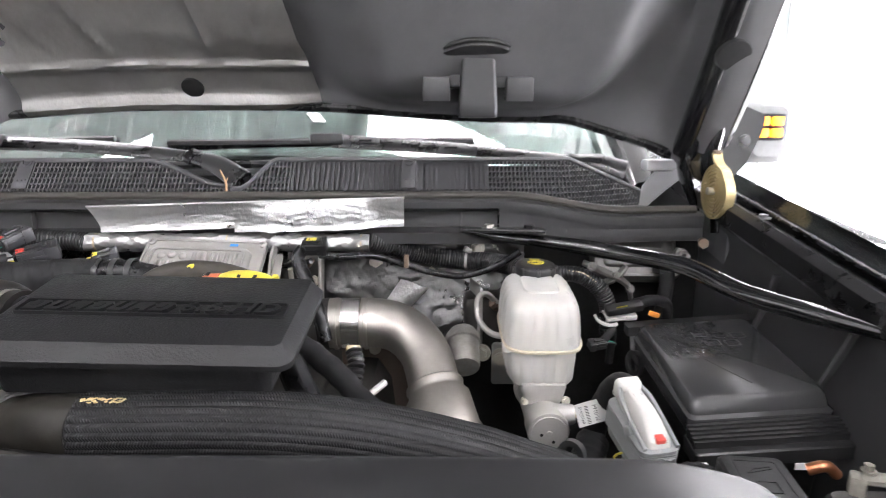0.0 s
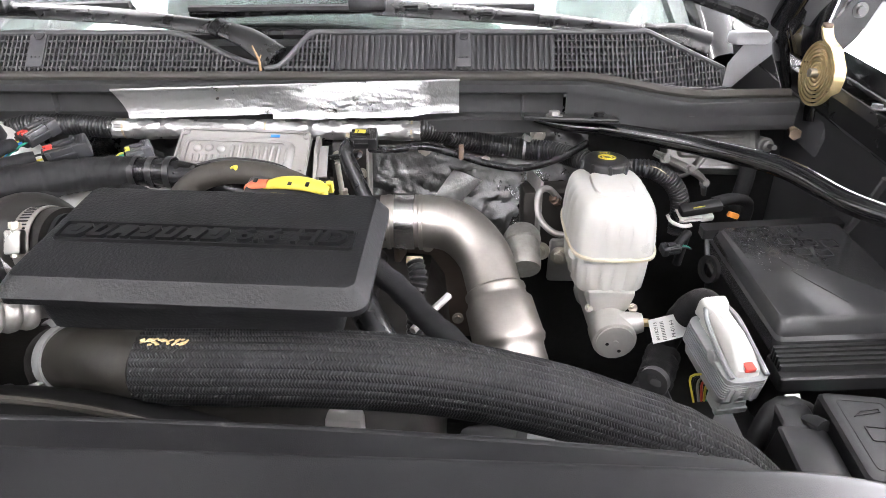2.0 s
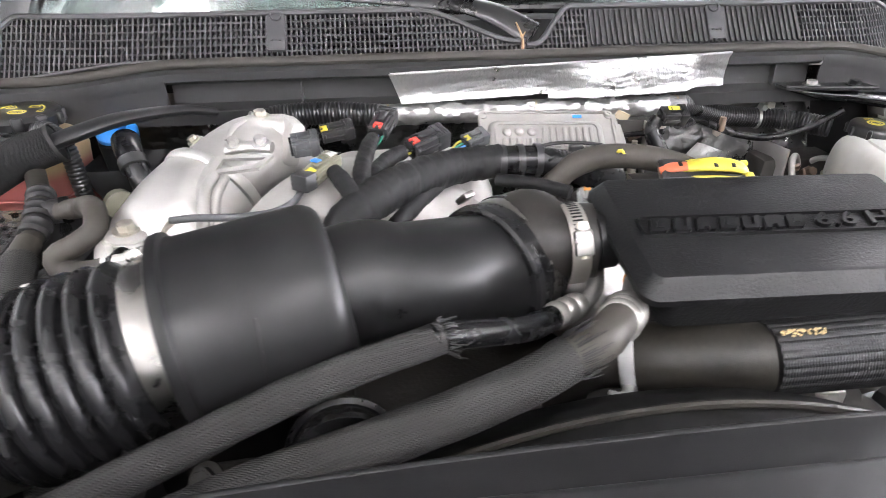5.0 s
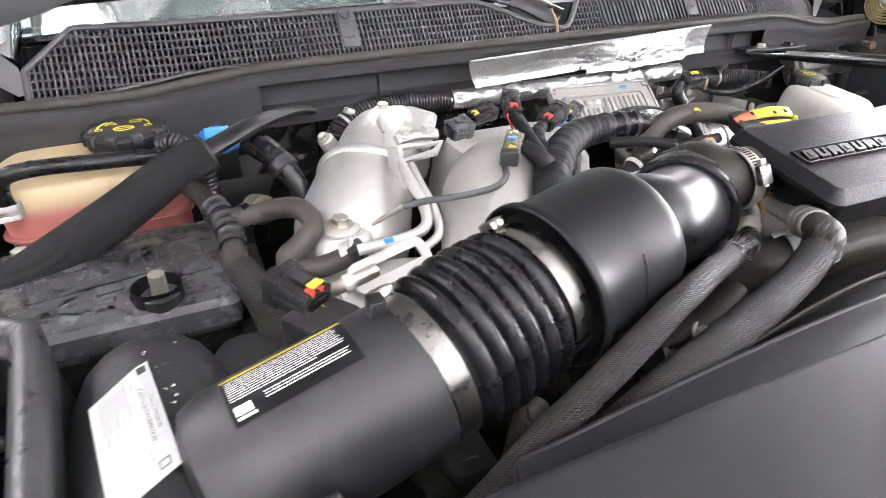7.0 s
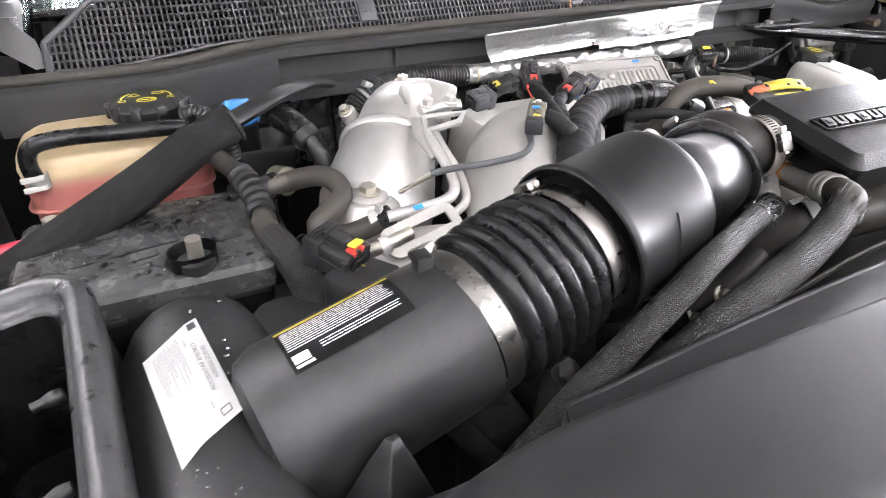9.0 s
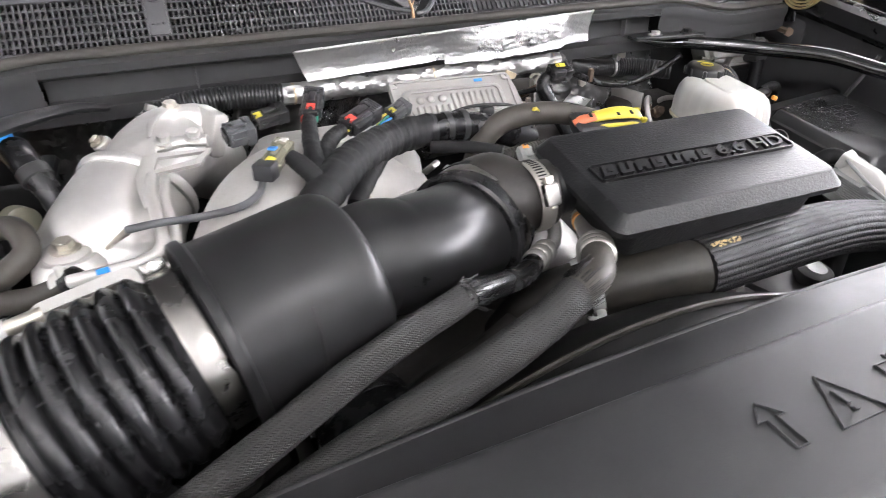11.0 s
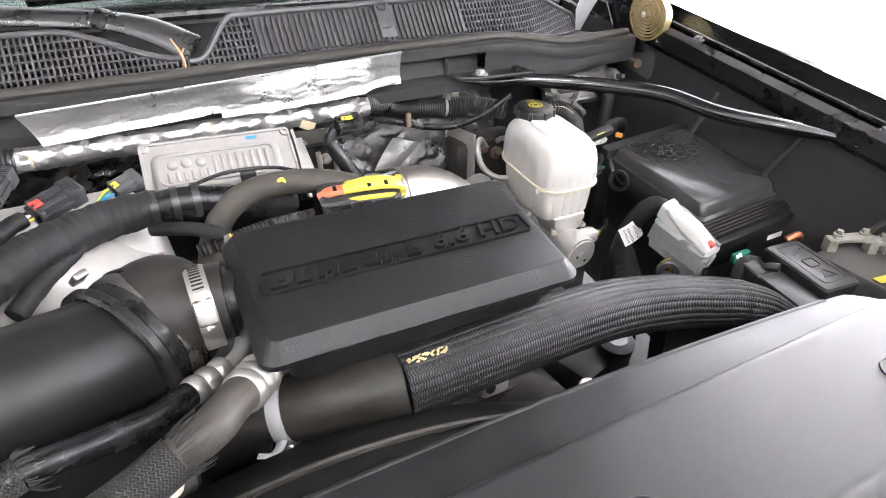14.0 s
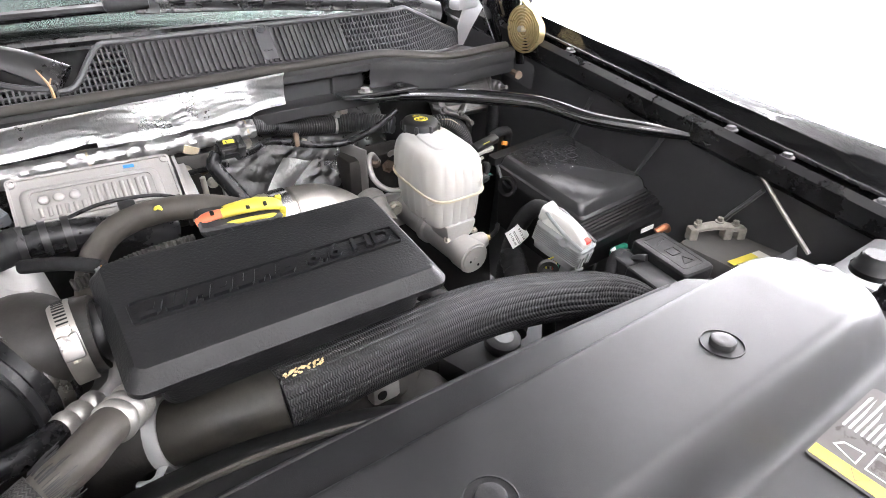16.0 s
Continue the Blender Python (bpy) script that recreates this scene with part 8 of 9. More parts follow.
part("front_runner", tube([(-0.50, 0.66, 1.13), (-0.44, 0.64, 1.15), (-0.38, 0.62, 1.14), (-0.33, 0.60, 1.10)], [0.05, 0.055, 0.052, 0.045], 28, 0.008), M_CAST, man)

cg = thing("crossover_pipe", (-0.72, 0.62, 1.18), "bare aluminium coolant tubes with a slotted bracket", "pipe")
part("tube", tube([(-0.724, 0.69, 1.246), (-0.727, 0.66, 1.242), (-0.724, 0.632, 1.228), (-0.726, 0.614, 1.213), (-0.742, 0.604, 1.208), (-0.77, 0.604, 1.205), (-0.80, 0.608, 1.201)], 0.0058, 14, 0.005), M_CAST, cg)
part("tube", tube([(-0.713, 0.688, 1.244), (-0.716, 0.655, 1.236), (-0.713, 0.625, 1.219), (-0.718, 0.603, 1.204), (-0.738, 0.592, 1.197)], 0.0046, 14, 0.005), M_CAST, cg)
wa, wb, wc, wd = Vector((-0.721, 0.712, 1.257)), Vector((-0.667, 0.707, 1.260)), Vector((-0.727, 0.688, 1.247)), Vector((-0.680, 0.692, 1.250))
part("window_bracket", ring_band([((p - wa).dot((wb - wa).normalized()), (p - wa).dot(Vector((0.06, 0.9, 0.42)))) for p in (wc, wd, wb, wa)], 0.0075, frame_of(wa, wb - wa, (0.0, -0.42, 0.9)), 0.004), M_CAST, cg, "cast window bracket")
part("strap", tube([wa + Vector((-0.002, 0.003, -0.002)), wc + Vector((-0.003, 0.004, 0)), wc + Vector((-0.003, -0.018, -0.006)), wc + Vector((0.0, -0.036, -0.013))], 0.0075, 10, 0.004, squash=0.4), M_CAST, cg)
part("top_bar", tube([wa + Vector((0.004, 0.010, 0.004)), (wa + wb) / 2 + Vector((0, 0.014, 0.005)), wb + Vector((-0.002, 0.012, 0.003))], 0.008, 12, 0.004, squash=0.7), M_CAST, cg)
for p in (wa.lerp(wb, 0.25) + Vector((0, 0.012, 0.008)), wa.lerp(wb, 0.75) + Vector((0, 0.012, 0.008))):
    hexbolt(p, (0, -0.2, 1), 0.0062, 0.008, cg, mat=M_CAST)
mb = frame_of((-0.782, 0.566, 1.203), (0.95, 0.2, 0.12), (0.0, -0.55, 0.85))
part("slotted_bracket", ring_band(rounded(0.040, 0.016, 0.010, 5), 0.0098, mb, 0.003), M_CAST, cg)
part("bracket_foot", rbox((-0.822, 0.553, 1.187), (0.02, 0.03, 0.004), 0.001, (30, 0, 12)), M_CAST, cg)
part("paint_dab", rbox((-0.772, 0.598, 1.2105), (0.010, 0.005, 0.0006), 0.0, (30, 0, 10)), M_BLUE, cg)

# ---- heater hose and couplings ----
hh = thing("heater_hose", (-0.85, 0.68, 1.15), "dusty grey rubber heater hose with an S-bend", "hose")
HP = [(-0.898, 0.716, 1.204), (-0.871, 0.715, 1.208), (-0.856, 0.700, 1.216), (-0.842, 0.682, 1.222), (-0.833, 0.665, 1.220), (-0.832, 0.652, 1.211), (-0.847, 0.642, 1.202), (-0.863, 0.634, 1.195), (-0.860, 0.630, 1.184), (-0.840, 0.626, 1.181), (-0.818, 0.622, 1.186), (-0.794, 0.614, 1.199)]
part("hose", tube(HP, 0.0108, 18, 0.005), M_HEATER, hh)
part("end_cuff", lathe(HP[-1], Vector(HP[-1]) - Vector(HP[-2]), [(-0.012, 0.0112), (0.0, 0.0115), (0.0, 0.007)], 20), M_RUBBER, hh)
part("spring_clamp", lathe(Vector(HP[-1]) - Vector((0.012, -0.007, 0.006)), Vector(HP[-1]) - Vector(HP[-2]), [(-0.005, 0.0108), (-0.005, 0.0125), (0.005, 0.0125), (0.005, 0.0108)], 20, caps=False), M_WHITECON, hh, "pale spring clamp")
part("clamp_ear", rbox((-0.806, 0.616, 1.207), (0.006, 0.008, 0.012), 0.002, (0, 0, 30)), M_WHITECON, hh)
tj = thing("hose_coupling", (-0.915, 0.7, 1.17), "black plastic quick coupling joining the hoses", "coupling")
for p, d in (((-0.915, 0.732, 1.2125), (0.2, -0.6, -0.2)), ((-0.910, 0.712, 1.205), (0.1, -0.6, -0.25)), ((-0.9075, 0.693, 1.196), (0.0, -0.6, -0.22))):
    part("coupling_ring", lathe(p, d, [(-0.010, 0.011), (-0.010, 0.0132), (-0.005, 0.0145), (-0.003, 0.0132), (0.003, 0.0132), (0.005, 0.0145), (0.010, 0.0132), (0.010, 0.011)], 20), M_PLASTIC, tj)
part("pipe", tube([(-0.950, 0.80, 1.232), (-0.939, 0.78, 1.227), (-0.924, 0.75, 1.219), (-0.911, 0.72, 1.209), (-0.907, 0.695, 1.196), (-0.908, 0.665, 1.187), (-0.904, 0.645, 1.182)], 0.0105, 16, 0.006), M_OLDRUBBER, tj)
part("branch", tube([(-0.911, 0.712, 1.205), (-0.886, 0.722, 1.2035)], 0.0128, 16, 0.006), M_PLASTIC, tj)
part("branch_clamp", lathe((-0.888, 0.721, 1.2037), (0.9, 0.35, 0), [(-0.004, 0.0126), (-0.004, 0.0142), (0.004, 0.0142), (0.004, 0.0126)], 20, caps=False), M_RUBBER, tj)
part("clear_sleeve", tube([(-0.9078, 0.676, 1.190), (-0.908, 0.660, 1.186), (-0.903, 0.642, 1.181)], 0.0125, 18, 0.004), M_DUSTY, tj)
bh = thing("braided_hose", (-0.89, 0.6, 1.12), "black braided hose between coupling and plug", "hose")
part("hose", tube([(-0.906, 0.65, 1.183), (-0.900, 0.63, 1.179), (-0.893, 0.60, 1.171), (-0.888, 0.575, 1.158), (-0.884, 0.54, 1.13)], 0.0155, 30, 0.004), M_MESH, bh)
part("hose", tube([(-0.895, 0.66, 1.16), (-0.868, 0.62, 1.14), (-0.86, 0.57, 1.11)], 0.012, 14, 0.0008, shape=ribbed(0.0048, 0.2)), M_CONDUIT, bh)
part("hose", tube([(-0.882, 0.66, 1.165), (-0.855, 0.63, 1.145), (-0.84, 0.57, 1.11)], 0.011, 14, 0.0008, shape=ribbed(0.0048, 0.2)), M_CONDUIT, bh)
part("metal_tube", tube([(-0.93, 0.60, 1.13), (-0.928, 0.565, 1.14), (-0.926, 0.53, 1.10)], 0.0075, 12, 0.006), M_CASTBLACK, bh)
ns = thing("narrow_hose", (-0.85, 0.8, 1.2), "black hose stub with a coupling beside the horn", "hose")
part("hose", tube([(-0.853, 0.822, 1.243), (-0.839, 0.79, 1.236), (-0.826, 0.77, 1.217), (-0.818, 0.755, 1.19)], [0.016, 0.0145, 0.0125, 0.010], 16, 0.005), M_RUBBER, ns)
part("collar", lathe((-0.834, 0.782, 1.229), (0.3, -0.5, -0.45), [(-0.008, 0.0135), (-0.006, 0.0158), (0.006, 0.0158), (0.008, 0.0135)], 20), M_PLASTIC, ns)
part("olive_end", lathe((-0.862, 0.79, 1.175), (0.5, -0.8, 0.1), [(-0.02, 0.017), (0.0, 0.018), (0.002, 0.014), (0.002, 0)], 20), M_OLIVE, ns)

# ---- sensors and plugs on the plenum ----
connector("pressure_sensor", (-0.617, 0.642, 1.264), (0.55, 0.80, 0.1), (0.1, -0.3, 0.95), (0.048, 0.017, 0.014), M_OLIVE, "olive pressure sensor with a yellow lock", "plenum plugs", lock=M_YELLOW)
plug_end = rbox((-0.6285, 0.6255, 1.2618), (0.016, 0.019, 0.016), 0.002, (0, 0, 55))
part("end_shell", plug_end, M_PLUG, bpy.data.objects["pressure_sensor"], "black end shell")
part("clip", rbox((-0.607, 0.657, 1.2735), (0.012, 0.010, 0.006), 0.0015, (0, 0, 55)), M_WHITECON, bpy.data.objects["pressure_sensor"], "white clip")
part("blue_mark", rbox((-0.618, 0.6405, 1.2755), (0.007, 0.008, 0.002), 0.0008, (0, 0, 55)), M_BLUE, bpy.data.objects["pressure_sensor"], "blue mark")
sw = thing("sensor_wire", (-0.66, 0.61, 1.24), "thin black sensor wire looping over the plenum", "cable")
part("wire", tube([(-0.632, 0.629, 1.252), (-0.639, 0.613, 1.247), (-0.657, 0.602, 1.243), (-0.69, 0.603, 1.240), (-0.725, 0.612, 1.237), (-0.749, 0.620, 1.232)], 0.0034, 10, 0.005), M_SLATE, sw)
part("probe", tube([(-0.747, 0.6195, 1.232), (-0.760, 0.634, 1.218), (-0.773, 0.651, 1.202)], [0.0036, 0.0026, 0.0022], 10, 0.004), M_ZINC, sw)
for dx in (-0.002, 0.002):
    part("white_lead", tube([(-0.626 + dx, 0.631, 1.259), (-0.631 + dx, 0.626, 1.251)], 0.0019, 8, 0.003), M_WHITE, sw)
connector("injector_plug", (-0.607, 0.735, 1.272), (0.95, 0.25, 0.05), (0, -0.4, 0.9), (0.042, 0.017, 0.014), M_PLASTIC, "black plug with a yellow lock on the plenum", "plenum plugs", lock=M_YELLOW)
connector("sensor_block", (-0.640, 0.728, 1.262), (0.95, 0.2, 0.0), (0, -0.3, 0.95), (0.034, 0.022, 0.018), M_SLATE, "dark grey sensor block beside the plugs", "plenum plugs")
connector("injector_plug", (-0.556, 0.750, 1.272), (0.35, 0.9, 0.15), (0, -0.3, 0.95), (0.05, 0.02, 0.017), M_PLUG, "black plug with a red lock and coloured wires", "plenum plugs", lock=M_RED, wires=(M_GREEN, M_BLUE, M_YELLOW, M_RED))
connector("injector_plug", (-0.512, 0.728, 1.258), (0.85, 0.5, 0.12), (0, -0.35, 0.93), (0.055, 0.021, 0.018), M_PLUG, "black plug with a red lock and coloured wires", "plenum plugs", lock=M_RED, wires=(M_YELLOW, M_WHITE, M_DARK))
connector("glow_plug_lead", (-0.452, 0.772, 1.245), (0.8, 0.5, -0.1), (0, -0.4, 0.9), (0.036, 0.017, 0.014), M_SLATE, "dark grey plug with yellow mark and twisted wires", "plenum plugs", lock=M_YELLOW, wires=(M_BLUE, M_GREEN, M_YELLOW))
wh = thing("wire_harness", (-0.5, 0.7, 1.18), "thick black cloth-taped wiring harness with branches", "wiring harness")
wob = lambda s, a: 1 + 0.03 * math.sin(s * 260 + 2 * a) + 0.012 * math.sin(s * 710 + a) + 0.028 * ((s * 70 + a / (2 * math.pi)) % 1.0)
part("trunk", tube([(-0.61, 0.575, 1.21), (-0.59, 0.603, 1.232), (-0.562, 0.637, 1.239), (-0.527, 0.675, 1.239), (-0.478, 0.714, 1.236), (-0.43, 0.724, 1.236)], [0.017, 0.019, 0.0195, 0.019, 0.018], 28, 0.002, shape=wob), M_TAPE, wh)
part("trunk", tube([(-0.432, 0.724, 1.236), (-0.39, 0.722, 1.235), (-0.34, 0.725, 1.222), (-0.29, 0.73, 1.20)], [0.0165, 0.0165, 0.017, 0.017], 18, 0.004), M_RUBBER, wh)
for x in (-0.428, -0.408, -0.388):
    part("band", lathe((x, 0.7235, 1.2355), (1, 0, -0.02), [(-0.0035, 0.0172), (-0.0035, 0.0185), (0.0035, 0.0185), (0.0035, 0.0172)], 20, caps=False), M_CONDUIT, wh, "dark clamp band")
for pts in ([(-0.566, 0.725, 1.266), (-0.570, 0.706, 1.266), (-0.577, 0.670, 1.257), (-0.580, 0.635, 1.246), (-0.590, 0.605, 1.235)], [(-0.535, 0.712, 1.255), (-0.548, 0.70, 1.254), (-0.563, 0.673, 1.25), (-0.565, 0.645, 1.243)], [(-0.603, 0.642, 1.264), (-0.592, 0.625, 1.256), (-0.580, 0.61, 1.24)], [(-0.492, 0.706, 1.229), (-0.505, 0.683, 1.226), (-0.526, 0.655, 1.222), (-0.55, 0.625, 1.21)]):
    part("branch", tube(pts, [0.0075, 0.0085, 0.009, 0.009], 18, 0.002, shape=wob), M_TAPE, wh)
h2 = thing("taped_cable", (-0.42, 0.66, 1.18), "black taped cable with a pale end near the boot", "cable")
part("cable", tube([(-0.49, 0.655, 1.16), (-0.45, 0.655, 1.19), (-0.425, 0.665, 1.205)], 0.0115, 14, 0.004, shape=wob), M_TAPE, h2)
part("end_band", lathe((-0.428, 0.663, 1.204), (0.9, 0.3, 0.5), [(-0.003, 0.0118), (-0.003, 0.0126), (0.003, 0.0126), (0.003, 0.0118)], 18, caps=False), M_WHITECON, h2)
part("cable", tube([(-0.435, 0.705, 1.222), (-0.40, 0.68, 1.226), (-0.37, 0.655, 1.225)], 0.007, 12, 0.004), M_TAPE, h2)
connector("small_plug", (-0.372, 0.605, 1.240), (-0.2, -0.9, -0.4), (0, -0.4, 0.9), (0.03, 0.014, 0.012), M_GREYCON, "small grey plug with an orange seal near the boot", lock=M_ORANGE)
crn = thing("corrugated_tube", (-0.35, 0.67, 1.2), "thin grey corrugated tube under the loop hose", "conduit")
part("tube", tube([(-0.40, 0.67, 1.205), (-0.37, 0.67, 1.21), (-0.33, 0.672, 1.215), (-0.28, 0.675, 1.215)], 0.0065, 12, 0.0014, shape=ribbed(0.0042, 0.25)), M_CASTBLACK, crn)

# airflow plug on the neck
connector("airflow_plug", (-0.871, 0.515, 1.228), (-0.55, 0.75, 0.25), (0.1, -0.2, 0.95), (0.052, 0.028, 0.024), M_PLASTIC, "black airflow sensor plug with a red lock and green mark", lock=M_RED, wires=(M_DARK, M_YELLOW, M_GREYCON))
gm = thing("plug_base", (-0.86, 0.49, 1.19), "black moulded base below the airflow plug", "sensor base")
part("base", rbox((-0.862, 0.492, 1.205), (0.045, 0.045, 0.04), 0.005, (0, 0, 35)), M_PLASTIC, gm)
part("green_mark", rbox((-0.862, 0.503, 1.243), (0.012, 0.008, 0.002), 0.0008, (0, 0, 35)), M_YELLOW, gm)
vs = thing("vent_stub", (-0.83, 0.52, 1.2), "small zinc stub pipe with a pale clamp", "fitting")
part("stub", tube([(-0.845, 0.535, 1.212), (-0.825, 0.53, 1.22), (-0.805, 0.535, 1.222)], 0.006, 12, 0.004), M_ZINC, vs)
part("clamp", lathe((-0.83, 0.531, 1.218), (1, 0, 0.2), [(-0.004, 0.0068), (-0.004, 0.008), (0.004, 0.008), (0.004, 0.0068)], 16, caps=False), M_WHITECON, vs)

# ---- coolant tank ----
tank = thing("coolant_tank", (-1.04, 0.88, 1.05), "aged translucent coolant tank half full of pink coolant", "coolant tank")


def trng(x0, x1, y0, y1, r, z):
    return [((x0 + x1) / 2 + x, (y0 + y1) / 2 + y, z) for x, y in rounded((x1 - x0) / 2, (y1 - y0) / 2, r, 7)]


part("shell", loft([trng(-1.12, -0.95, 0.845, 0.94, 0.025, 1.06), trng(-1.131, -0.944, 0.838, 0.942, 0.03, 1.10), trng(-1.133, -0.942, 0.837, 0.943, 0.03, 1.155), trng(-1.133, -0.942, 0.836, 0.943, 0.03, 1.17), trng(-1.135, -0.94, 0.835, 0.945, 0.03, 1.203), trng(-1.136, -0.939, 0.834, 0.946, 0.03, 1.212), trng(-1.134, -0.941, 0.837, 0.945, 0.032, 1.224), trng(-1.129, -0.947, 0.844, 0.940, 0.034, 1.234), trng(-1.118, -0.958, 0.856, 0.932, 0.032, 1.2405), trng(-1.10, -0.975, 0.868, 0.925, 0.026, 1.242)]), M_TANKSHELL, tank, "translucent shell, pink below the coolant level", sharp=60)
part("seam", loft([trng(-1.138, -0.937, 0.832, 0.948, 0.03, 1.166), trng(-1.138, -0.937, 0.832, 0.948, 0.03, 1.1685)]), M_TANKSHELL, tank)
part("neck", lathe((-0.992, 0.888, 1.235), (0, -0.05, 1), [(0, 0.03), (0.015, 0.03), (0.016, 0.034)], 28), M_TANK, tank)
tcap = part("cap", lathe((-0.992, 0.888, 1.244), (0, -0.06, 1), [(0, 0.034), (0.003, 0.041), (0.018, 0.043), (0.0215, 0.040), (0.023, 0.034), (0.0225, 0.0)], 48), M_PLASTIC, tank, "black screw cap with yellow symbols")
for k in range(10):
    a = 2 * math.pi * k / 10
    part("grip", rbox((-0.992 + 0.0415 * math.cos(a), 0.888 + 0.0415 * math.sin(a), 1.256 - 0.0025 * math.sin(a)), (0.009, 0.012, 0.017), 0.003, (0, 0, math.degrees(a))), M_PLASTIC, tcap)
mt = frame_of((-0.992, 0.8867, 1.2668), (1, 0, 0), (0, -0.06, 1))
ell = [(0.011 * math.cos(2 * math.pi * k / 28), 0.0075 * math.sin(2 * math.pi * k / 28) - 0.008) for k in range(28)]
part("symbol", ring_band(ell, 0.0022, mt, 0.0004), M_YELLOW, tcap)
part("symbol", prism([(-0.007, -0.0088), (0.007, -0.0088), (0.007, -0.0072), (-0.007, -0.0072)], mt, 0.0004), M_YELLOW, tcap)
part("symbol", ring_band([(-0.006, 0.007), (-0.02, 0.007), (-0.013, 0.018)][::-1], 0.0024, mt, 0.0004), M_YELLOW, tcap)
part("symbol", ring_band([(0.006, 0.008), (0.019, 0.008), (0.019, 0.016), (0.006, 0.016)], 0.0024, mt, 0.0004), M_YELLOW, tcap)
for s in (-1, 1):
    arc_ = [(s * 0.027 * math.cos(radians(60 * k / 8 - 10)), 0.022 * math.sin(radians(60 * k / 8 - 10))) for k in range(9)]
    part("symbol", tube([mt @ Vector((x, y, 0.0003)) for x, y in arc_], 0.0011, 6, 0.003, squash=0.5), M_YELLOW, tcap)
    part("symbol", ring_band([(s * 0.026 + x, -0.006 + y) for x, y in rounded(0.004, 0.003, 0.001, 2)], 0.0012, mt, 0.0004), M_YELLOW, tcap)
oh = thing("overflow_hose", (-1.05, 0.83, 1.2), "black rubber overflow hose along the coolant tank", "hose")
part("hose", tube([(-1.112, 0.830, 1.200), (-1.116, 0.827, 1.226), (-1.108, 0.824, 1.246), (-1.08, 0.823, 1.252), (-1.02, 0.823, 1.250), (-0.965, 0.822, 1.247), (-0.935, 0.82, 1.238)], 0.0088, 16, 0.005), M_RUBBER, oh)
part("spring_clamp", lathe((-1.113, 0.830, 1.208), (0, 0, 1), [(-0.008, 0.009), (-0.008, 0.0108), (0.008, 0.0108), (0.008, 0.009)], 20, caps=False), M_PALECLAMP, oh)
for dz in (-0.0055, 0.0055):
    part("clamp_ear", rbox((-1.116, 0.820, 1.208 + dz), (0.022, 0.004, 0.006), 0.0015, (0, 0, 12)), M_WHITECON, oh)
conduit("short black corrugated tube beside the coolant cap", [(-0.958, 0.845, 1.252), (-0.945, 0.838, 1.256), (-0.93, 0.83, 1.25), (-0.918, 0.82, 1.235), (-0.912, 0.815, 1.17)], 0.0095)

# washer filler
wf = thing("washer_filler", (-0.89, 0.89, 1.15), "blue washer cap on a black filler funnel", "filler cap")
part("cap", lathe((-0.893, 0.902, 1.222), (0.1, -0.35, 0.9), [(0, 0.022), (0.004, 0.025), (0.012, 0.025), (0.016, 0.021), (0.018, 0.012), (0.018, 0.0)], 28), M_BLUE, wf, "bright blue cap")
part("cap_tab", rbox((-0.893, 0.895, 1.243), (0.03, 0.006, 0.012), 0.002, (-20, 0, 0)), M_BLUE, wf)
part("funnel", loft([[(-0.875 + x, 0.865 + y, z) for x, y in rounded(hx, hy, 0.012, 5)] for z, hx, hy in ((1.10, 0.02, 0.02), (1.16, 0.03, 0.03), (1.20, 0.045, 0.04), (1.205, 0.043, 0.038), (1.17, 0.028, 0.026))], caps=(True, True)), M_DARK, wf)
part("neck", lathe((-0.893, 0.905, 1.15), (0, -0.2, 1), [(0, 0.02), (0.075, 0.021)], 24), M_DARK, wf)

# sleeved brace in front of the tank
sb = thing("sleeved_brace", (-1.0, 0.76, 1.2), "black cloth-sleeved brace crossing the coolant tank", "brace")
part("sleeve", tube([(-0.912, 0.79, 1.254), (-0.95, 0.778, 1.242), (-1.00, 0.763, 1.217), (-1.06, 0.744, 1.19), (-1.13, 0.712, 1.163), (-1.20, 0.675, 1.14)], [0.0205, 0.0225, 0.0235, 0.0245, 0.025, 0.025], 32, 0.005), M_SLEEVE, sb, "woven black sleeve")
part("tube", tube([(-0.93, 0.785, 1.25), (-0.89, 0.80, 1.262), (-0.85, 0.83, 1.268), (-0.80, 0.88, 1.262), (-0.77, 0.91, 1.25)], [0.016, 0.0155, 0.014, 0.012, 0.010], 16, 0.006, squash=0.55), M_COVER, sb, "satin black bar")
part("sleeve_hem", lathe((-0.912, 0.79, 1.254), (0.9, 0.3, 0.3), [(-0.002, 0.0205), (-0.002, 0.0222), (0.002, 0.0222), (0.002, 0.0205)], 28, caps=False), M_MESH, sb)
rcab = thing("battery_cable", (-1.13, 0.68, 1.1), "pair of red battery cables", "cable")
for dz in (0.0, -0.0155):
    part("cable", tube([(-1.26, 0.68, 1.195 + dz), (-1.16, 0.72, 1.184 + dz), (-1.125, 0.735, 1.18 + dz), (-1.08, 0.755, 1.17 + dz)], 0.0072, 14, 0.006), M_REDCABLE, rcab)

# ---- second battery with wet cover ----
b2t = thing("battery", (-1.01, 0.71, 0.95), "black battery cover wet with drops, a bare stud on top", "battery")
part("case", loft([trng(-1.125, -0.915, 0.605, 0.775, 0.01, 0.92), trng(-1.125, -0.915, 0.605, 0.775, 0.01, 1.165)]), M_DARK, b2t)
part("cover", loft([trng(-1.13, -0.912, 0.600, 0.778, 0.008, 1.160), trng(-1.13, -0.912, 0.600, 0.778, 0.008, 1.179), trng(-1.124, -0.918, 0.606, 0.772, 0.008, 1.184)]), material("dusty_wet_cover", (0.03, 0.03, 0.031), 0.24, stain=26, stain_amount=0.7, stain_colour=(0.09, 0.09, 0.09), rough_spread=0.14, dust=0.25), b2t, sharp=25)
